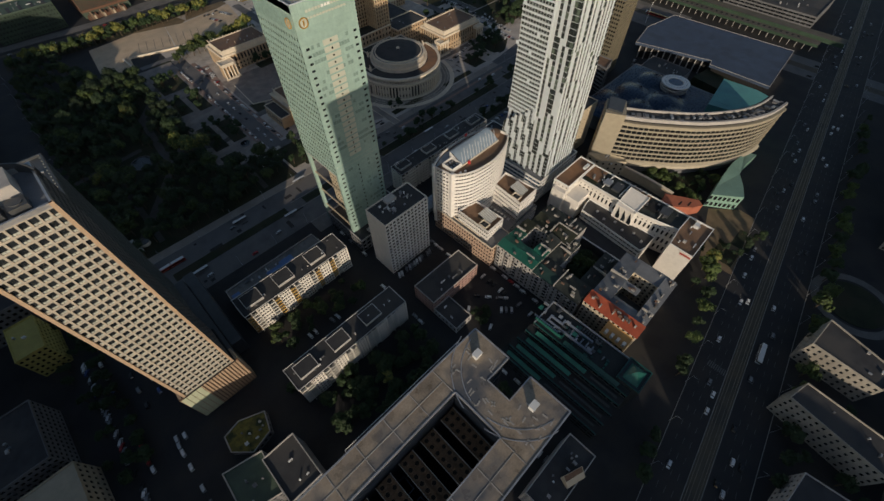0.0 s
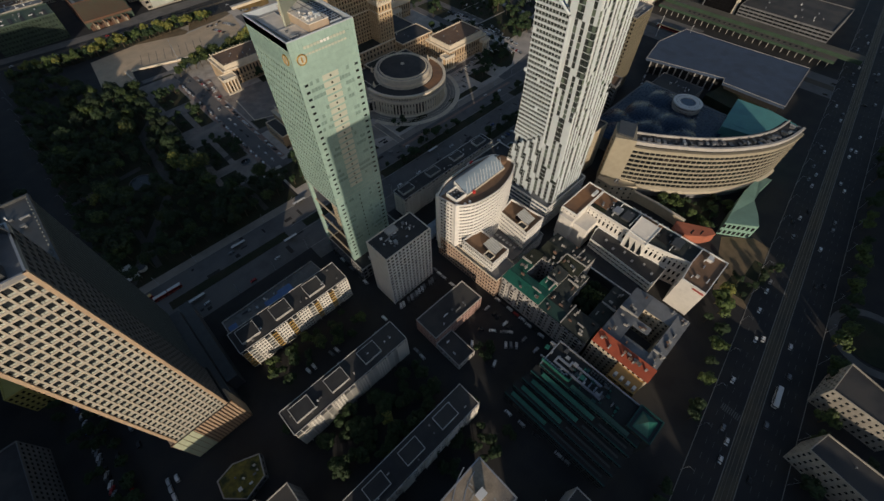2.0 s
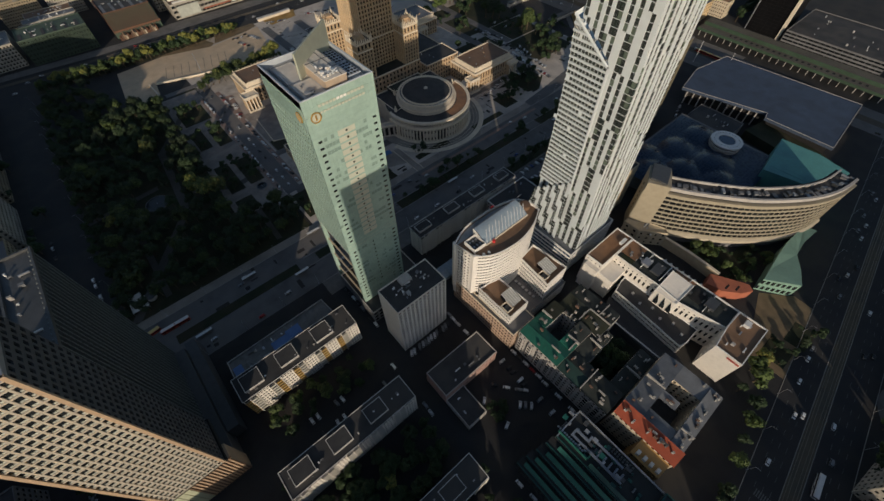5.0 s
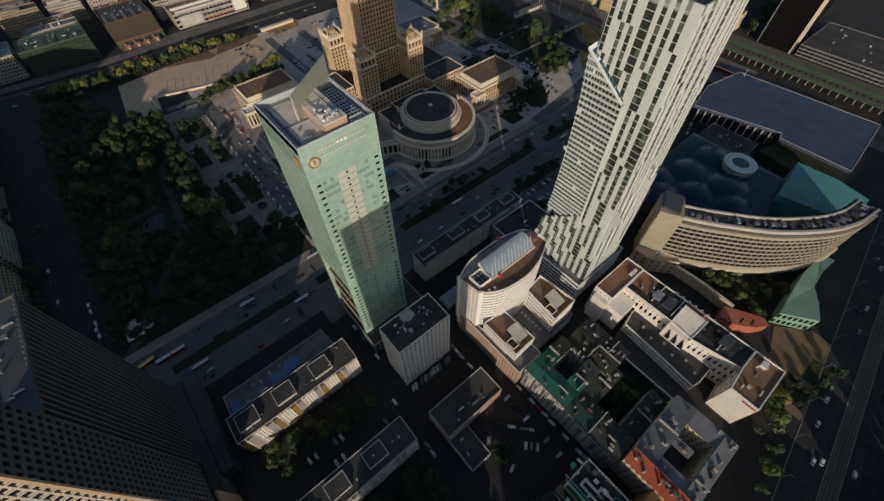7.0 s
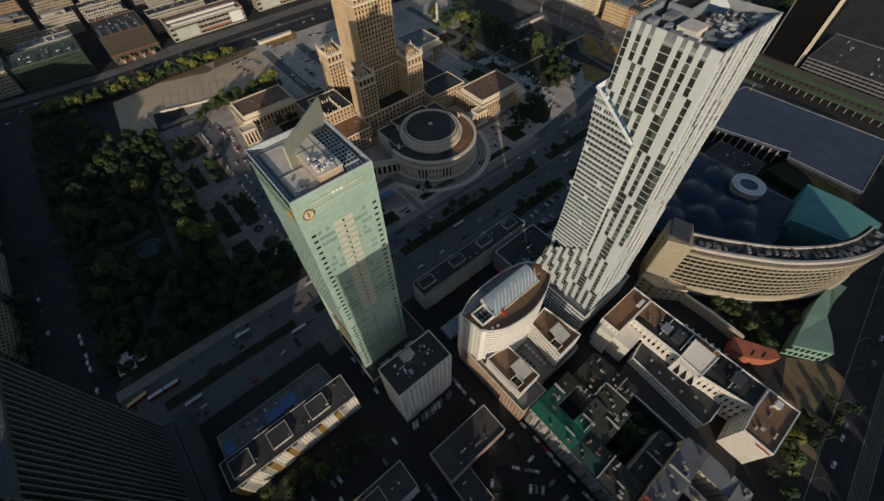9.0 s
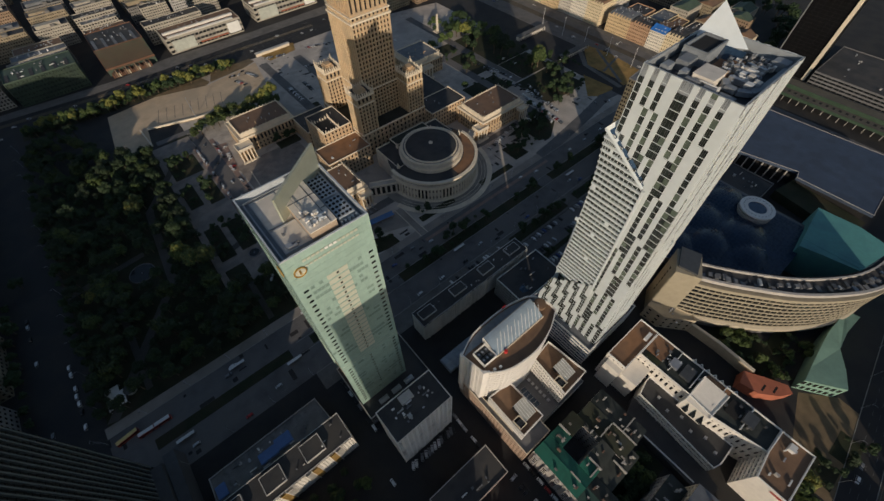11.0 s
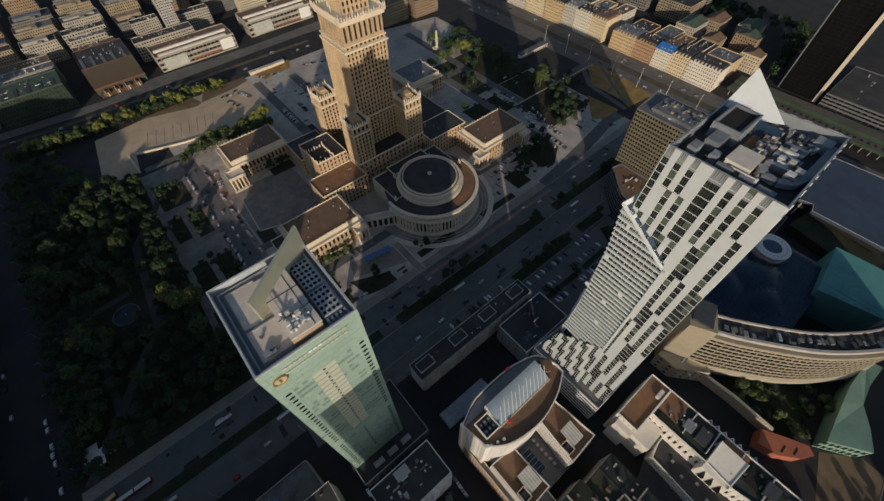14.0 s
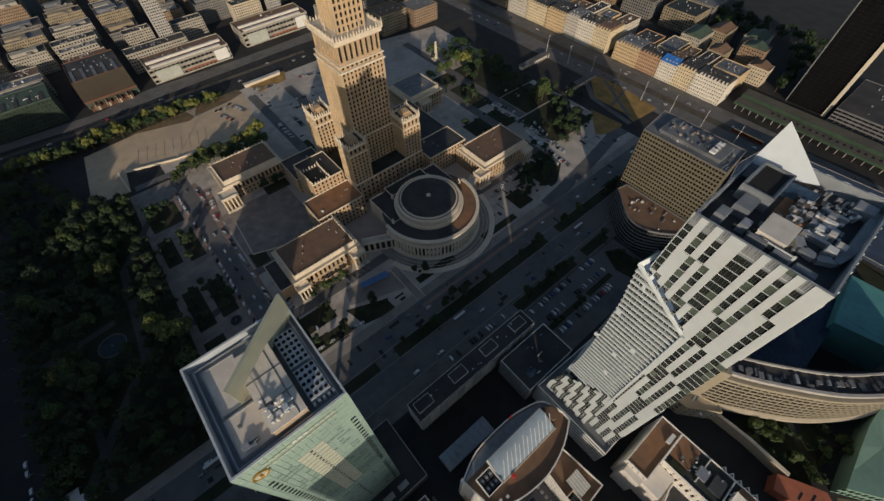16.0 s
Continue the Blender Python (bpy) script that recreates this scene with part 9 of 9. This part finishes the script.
for _ in range(130):
    x, y = rnd.uniform(272, 318), rnd.uniform(9, 62)
    if x + 1.1 * y < 342 and x + 0.25 * y > 281:
        tree(rnd.choice((4, 4, 1, 0)), x, y, rnd.uniform(0.35, 0.75), 0.6, group="garden trees")
for k in range(12):
    tree(rnd.choice((1, 5, 0)), rnd.uniform(151, 182), rnd.uniform(35, 45), rnd.uniform(0.6, 0.95), group="yard trees")
for k in range(14):
    tree(rnd.choice((1, 5)), 96 + rnd.uniform(-3, 5), 62 + rnd.uniform(-3, 6), rnd.uniform(0.4, 0.6), group="car park trees")
for _ in range(110):
    x, y = rnd.uniform(640, 800), rnd.uniform(196, 325)
    if x > 732 or y < 208:
        tree(4, x, y, rnd.uniform(2.2, 3.2), group="far trees")
for k in range(9):
    tree(5, 110 + rnd.uniform(-60, 0) - 150, 240 + k * 40, 1.0, group="street trees")
for k in range(24):
    tree(rnd.choice((1, 5, 4)), -44 + rnd.uniform(-1, 1), 262 + k * 10, rnd.uniform(0.6, 0.9), group="street trees")
    tree(rnd.choice((1, 5)), -78 + rnd.uniform(-1, 1), 130 + k * 11, rnd.uniform(0.6, 0.9), group="street trees")
me = bpy.data.meshes.new("street_trees")
me.from_pydata(np.vstack(rest_v).tolist(), [], rest_f)
for m in (BARK, LEAF, LEAF3, LEAF2, LEAF3):
    me.materials.append(m)
me.polygons.foreach_set("material_index", rest_m)
tagged(new("street_trees", me), "leafy street and court trees between the buildings", "trees", kind="stuff")
for t in kinds:
    for o in (*t.children_recursive, t):
        bpy.data.objects.remove(o)

# ---- vehicles ----
CARPAINT = [mat("car_%s" % n, c, 0.3, 0.2, var=0.05, bump=0, spec=0.7) for n, c in (("white", (0.75, 0.75, 0.74)), ("silver", (0.5, 0.51, 0.52)), ("black", (0.02, 0.02, 0.022)), ("grey", (0.2, 0.21, 0.22)), ("red", (0.4, 0.03, 0.03)), ("blue", (0.05, 0.09, 0.25)))]
CARGLASS = glass("car_glass", (0.012, 0.014, 0.016), 0.08)
TYRE = mat("tyre", (0.015, 0.015, 0.015), 0.9, bump=0)
BUSRED = mat("bus_red", (0.45, 0.05, 0.03), 0.4, bump=0)
BUSYEL = mat("bus_cream", (0.72, 0.55, 0.22), 0.4, bump=0)


def car_kind(paint, lab):
    t = thing("car", lab, "car", 0, 0, -100)
    b = Geo()
    b.prism(rect(-2.15, -0.86, 2.15, 0.86), 0.32, 0.78, poly2=rect(-2.1, -0.82, 2.1, 0.82))
    b.prism(rect(-1.75, -0.76, 1.0, 0.76), 1.28, 1.42, poly2=rect(-1.4, -0.62, 0.55, 0.62))
    part("body", b, paint, t)
    part("window_band", Geo().prism(rect(-1.95, -0.8, 1.35, 0.8), 0.78, 1.3, poly2=rect(-1.6, -0.68, 0.75, 0.68)), CARGLASS, t, "dark car windows")
    wh = Geo()
    for k in range(10):
        a, c = k * math.pi / 5, (k + 1) * math.pi / 5
        wh.face([(0.33 * math.cos(a), -0.1, 0.33 * math.sin(a)), (0.33 * math.cos(c), -0.1, 0.33 * math.sin(c)), (0.33 * math.cos(c), 0.1, 0.33 * math.sin(c)), (0.33 * math.cos(a), 0.1, 0.33 * math.sin(a))])
        wh.face([(0, -0.1, 0), (0.33 * math.cos(c), -0.1, 0.33 * math.sin(c)), (0.33 * math.cos(a), -0.1, 0.33 * math.sin(a))])
        wh.face([(0, 0.1, 0), (0.33 * math.cos(a), 0.1, 0.33 * math.sin(a)), (0.33 * math.cos(c), 0.1, 0.33 * math.sin(c))])
    me = wh.mesh("wheel", TYRE)
    for x in (-1.3, 1.3):
        for y in (-0.8, 0.8):
            part("wheel", me, None, t, at=Matrix.Translation((x, y, 0.33)))
    return t


cars = [car_kind(p, "small %s car" % n + " on the asphalt") for p, n in zip(CARPAINT, ("white", "silver", "black", "grey", "red", "blue"))]
rnd = random.Random(12)


ncars = [0]
more_v, more_f, more_m = [], [], []


def car(x, y, a, z=0.0, group="cars"):
    ncars[0] += 1
    k = rnd.choices(range(6), (7, 5, 5, 5, 0.5, 0.8))[0]
    if ncars[0] > 180:
        # further cars join one mesh
        m = pose(x, y, z, 0, 0, a)
        for o in cars[k].children:
            base = len(more_v)
            more_v.extend(tuple(m @ o.matrix_basis @ q.co) for q in o.data.vertices)
            slot = k if o.name.startswith("body") else 6 if o.name.startswith("window") else 7
            for p in o.data.polygons:
                more_f.append([base + i for i in p.vertices])
                more_m.append(slot)
        return
    tagged(copy_thing(cars[k], pose(x, y, z, 0, 0, a)), group=group)


def car_row(x0, y0, x1, y1, n, a, fill=0.8, z=0.0):
    for k in range(n):
        if rnd.random() < fill:
            s = (k + 0.5) / n
            car(x0 + (x1 - x0) * s + rnd.uniform(-0.3, 0.3), y0 + (y1 - y0) * s + rnd.uniform(-0.3, 0.3), a + rnd.uniform(-3, 3), 0.0)


car_row(87, 306, 87, 480, 60, 75, 0.55)
car_row(103, 306, 103, 470, 56, 105, 0.5)
car_row(95, 300, 95, 480, 16, 90, 0.5)
car_row(104, 262, 180, 256, 20, 0, 0.5)
car_row(124, 303, 176, 300, 18, 90, 0.6)
car_row(60, 262, 84, 300, 10, 60, 0.4)
car_row(60 + 40, 276, 120, 276, 6, 90, 0.6)
car_row(138, 198, 228, 198, 30, 90, 0.3, 0.14)
car_row(384, 268, 390, 325, 22, 10, 0.95)
car_row(396, 285, 402, 350, 20, 10, 0.8)
car_row(345, 300, 372, 292, 8, 100, 0.7)
car_row(398, 300, 398, 420, 30, 0, 0.6)
car_row(140, 296, 176, 294, 8, 90, 0.6)
car_row(236, 164, 316, 164, 26, 90, 0.7)
car_row(236, 176, 312, 176, 24, 90, 0.65)
car_row(234, 187, 316, 187, 26, 90, 0.5)
car_row(160, 579, 182, 573, 9, 50, 0.7)
car_row(178, 584, 188, 556, 10, 10, 0.75)
car_row(165, 566, 172, 546, 7, 10, 0.7)
car_row(212, 590, 236, 582, 9, 50, 0.95)
car_row(205, 512, 205, 480, 13, 0, 0.9)
car_row(223, 514, 223, 490, 9, 0, 0.8)
car_row(240, 540, 270, 534, 10, 100, 0.6)
car_row(262, 580, 300, 570, 12, 100, 0.8)
car_row(104, 420, 110, 460, 10, 20, 0.6)
car_row(112, 300, 118, 340, 10, 20, 0.7)
car_row(393, 334, 378, 276, 20, 30, 0.85)
car_row(410, 340, 396, 284, 18, 30, 0.7)
car_row(300, 288, 345, 298, 14, 100, 0.6)
car_row(402, 400, 408, 350, 14, 10, 0.7)
car_row(426, 420, 434, 370, 12, 10, 0.5)
car_row(330, 540, 360, 520, 10, 100, 0.8, 0.1)
car_row(119.5, 30, 119.5, 84, 18, 0, 0.5)
car_row(129, 20, 129, 84, 13, 92, 0.7)
car_row(80, 122, 112, 122, 14, 60, 0.95)
car_row(116, 104, 116, 145, 10, 90, 0.5)
car_row(92, 76, 116, 50, 12, 40, 0.3)
car_row(100, 82, 118, 60, 8, 130, 0.3)
car_row(94, 56, 116, 40, 9, 20, 0.3)
car_row(-4, 117, 60, 117, 14, 90, 0.3)
car_row(68, 60, 68, 150, 18, 90, 0.4)
car_row(76, 150, 76, 195, 9, 90, 0.7)
car_row(-54, 130, -54, 330, 34, 90, 0.55)
car_row(-70, 130, -70, 380, 44, 90, 0.25)
car_row(-62, 110, -62, 240, 12, 90, 0.3)
car_row(-87, 108, -87, 205, 34, 60, 0.7)
car_row(-66, 60, -66, 130, 16, 90, 0.6)
car_row(-80, 110, -80, 200, 18, 90, 0.5)
car_row(6, 128, 40, 126, 9, 95, 0.5)
car_row(60, -2, 60.1, -14, 3, 0, 0.9)
car_row(80, 34, 84, -20, 12, 90, 0.5)
for s in range(-60, 640, 17):
    for d, a in ((-15, 0), (-11, 0), (-7.4, 0), (6.5, 180), (10, 180), (13.4, 180)):
        if rnd.random() < 0.26:
            car(*jp(s + rnd.uniform(-6, 6), d), math.degrees(JPA) + a, 0.0)
for s in range(-40, 450, 16):
    for y, a in ((206, 180), (211, 180), (238, 0), (242, 0)):
        if rnd.random() < 0.24:
            car(s + rnd.uniform(-6, 6), y, a)
for s in range(-100, 330, 14):
    for q in (-8, -3, 4, 9):
        if rnd.random() < 0.2:
            car(s, 628 + q * 1.3, -2)
for s in range(-40, 760, 16):
    for q in (534, 540, 560, 566):
        if rnd.random() < 0.2:
            car(q, s, 90)
car_row(436, 270, 470, 250, 10, 60, 0.5)
car_row(540, 30, 556, 200, 30, 0, 0.4)
car_row(415, 142, 440, 150, 8, 0, 0.8)
me = bpy.data.meshes.new("distant_cars")
me.from_pydata(more_v, [], more_f)
for m in (*CARPAINT, CARGLASS, TYRE):
    me.materials.append(m)
me.polygons.foreach_set("material_index", more_m)
tagged(new("distant_cars", me), "small cars driving and parked on the avenues", "cars", kind="stuff")
for t in cars:
    for o in (*t.children_recursive, t):
        bpy.data.objects.remove(o)


def long_vehicle(name, lab, cat, x, y, a, length, paint, roof, segs=2):
    t = thing(name, lab, cat, x, y, 0.08, a)
    L = length / segs
    for k in range(segs):
        x0 = -length / 2 + k * L
        s = part("body", Geo().box(x0 + 0.15, -1.25, 0.35, x0 + L - 0.15, 1.25, 1.3, bottom=True).box(x0 + 0.2, -1.22, 2.3, x0 + L - 0.2, 1.22, 2.9), paint, t)
        part("window_band", Geo().box(x0 + 0.2, -1.23, 1.3, x0 + L - 0.2, 1.23, 2.3), CARGLASS, s)
        part("roof", Geo().box(x0 + 0.3, -1.1, 2.9, x0 + L - 0.3, 1.1, 3.05).box(x0 + 1.5, -0.7, 3.05, x0 + 3.5, 0.7, 3.3), roof, s)
        for q in (x0 + 1.8, x0 + L - 1.8):
            for yy in (-1.15, 1.15):
                part("wheel", Geo().box(q - 0.45, yy - 0.14, 0, q + 0.45, yy + 0.14, 0.85, bottom=True), TYRE, s)
    return t


long_vehicle("bus", "red and cream articulated bus at the stop", "bus", -22, 236, 0, 18, BUSRED, WHITEMETAL)
long_vehicle("bus", "red and cream bus behind another", "bus", -36, 240, 8, 12, BUSRED, BUSYEL, 1)
long_vehicle("bus", "pale city bus on the tram avenue", "bus", *jp(112, -8), math.degrees(JPA), 14, CARPAINT[0], WHITEMETAL, 1)
long_vehicle("tram", "red and yellow tram on the avenue tracks", "tram", 551, 180, 90, 30, BUSRED, BUSYEL, 3)
for x, y in ((60, 219), (105, 218), (30, 240), (-10, 218), (84, 246), (200, 218), (330, 216)):
    t = thing("bus_shelter", "long glass-roofed bus shelter beside the road", "bus shelter", x, y, 0.05)
    part("roof", Geo().box(-5, -0.9, 2.5, 5, 0.9, 2.65, bottom=True), WHITEMETAL, t)
    for q in (-4.6, 0, 4.6):
        part("post", Geo().box(q - 0.06, 0.5, 0, q + 0.06, 0.62, 2.5), DARKSTEEL, t)
    part("back_pane", Geo().box(-4.6, 0.6, 0.3, 4.6, 0.64, 2.3, bottom=True), GLASS, t)
# white tents and blue awning
for x, y, w in ((-36, 272, 4), (-35, 266, 5)):
    t = thing("market_tent", "white canvas tent by the park entrance", "tent", x, y, 0.1)
    part("canopy", Geo().prism(rect(-w, -w, w, w), 2.6, 4.6, poly2=rect(-0.2, -0.2, 0.2, 0.2)), WHITEPANEL, t)
    for sx in (-1, 1):
        for sy in (-1, 1):
            part("post", Geo().box(sx * w - 0.08, sy * w - 0.08, 0, sx * w + 0.08, sy * w + 0.08, 2.6), STEEL, t)
t = thing("kiosk", "round park kiosk with a dark roof", "kiosk", -27, 268, 0.1)
part("wall", Geo().disc(0, 0, 3, 0, 3, 16), WHITE, t)
part("roof", Geo().disc(0, 0, 3.6, 3, 4.2, 16, r2=0.4), DARKSTEEL, t)
t = thing("awning", "bright blue awning roof beside the wing", "awning", 171, 281.5, 0.05, -8)
part("canopy", Geo().box(-11, -2.6, 3.2, 11, 2.6, 3.5, bottom=True), mat("blue_awning", (0.06, 0.17, 0.38), 0.5), t)
for k in range(5):
    part("post", Geo().box(-10.4 + 5 * k, -2.4, 0, -10.2 + 5 * k, -2.2, 3.2), STEEL, t)
# street lamps
lamp = thing("street_lamp", "slim grey street lamp with a bent arm", "street lamp", 0, 0, -50)
part("pole", Geo().disc(0, 0, 0.12, 0, 9, 8, r2=0.07), STEEL, lamp)
part("arm", Geo().box(-0.05, -2, 8.9, 0.05, 0.05, 9.0, bottom=True), STEEL, lamp)
part("head", Geo().box(-0.18, -2.5, 8.8, 0.18, -1.7, 9.0, bottom=True), DARKSTEEL, lamp)
spots = [(x, 247.5, 0) for x in range(-50, 460, 26)] + [(x, 203.5, 180) for x in range(-40, 460, 26)] + [(-46.5, y, 270) for y in range(140, 600, 26)]
spots += [(*jp(s, 20.5), 0) for s in range(-60, 640, 26)] + [(*jp(s, -22.5), 180) for s in range(-60, 640, 26)]
for x, y, a in spots:
    tagged(copy_thing(lamp, pose(x, y, 0, 0, 0, a)), group="street lamps")
for o in (*lamp.children_recursive, lamp):
    bpy.data.objects.remove(o)
t = thing("flag_mast", "very tall slim mast on the parade ground", "mast", 106, 528, 0.1)
part("pole", Geo().disc(0, 0, 0.4, 0, 22, 10, r2=0.15), STEEL, t)
part("base", Geo().disc(0, 0, 1.2, 0, 0.8, 12), CONCRETE, t)
t = thing("stone_column", "slender stone obelisk behind the palace", "monument", 414, 503, 0)
part("shaft", Geo().prism(rect(-1.4, -1.4, 1.4, 1.4), 0, 22, poly2=rect(-0.8, -0.8, 0.8, 0.8)), SANDPALE, t)
part("base", Geo().box(-4, -4, 0, 4, 4, 1.2), SANDPALE, t)
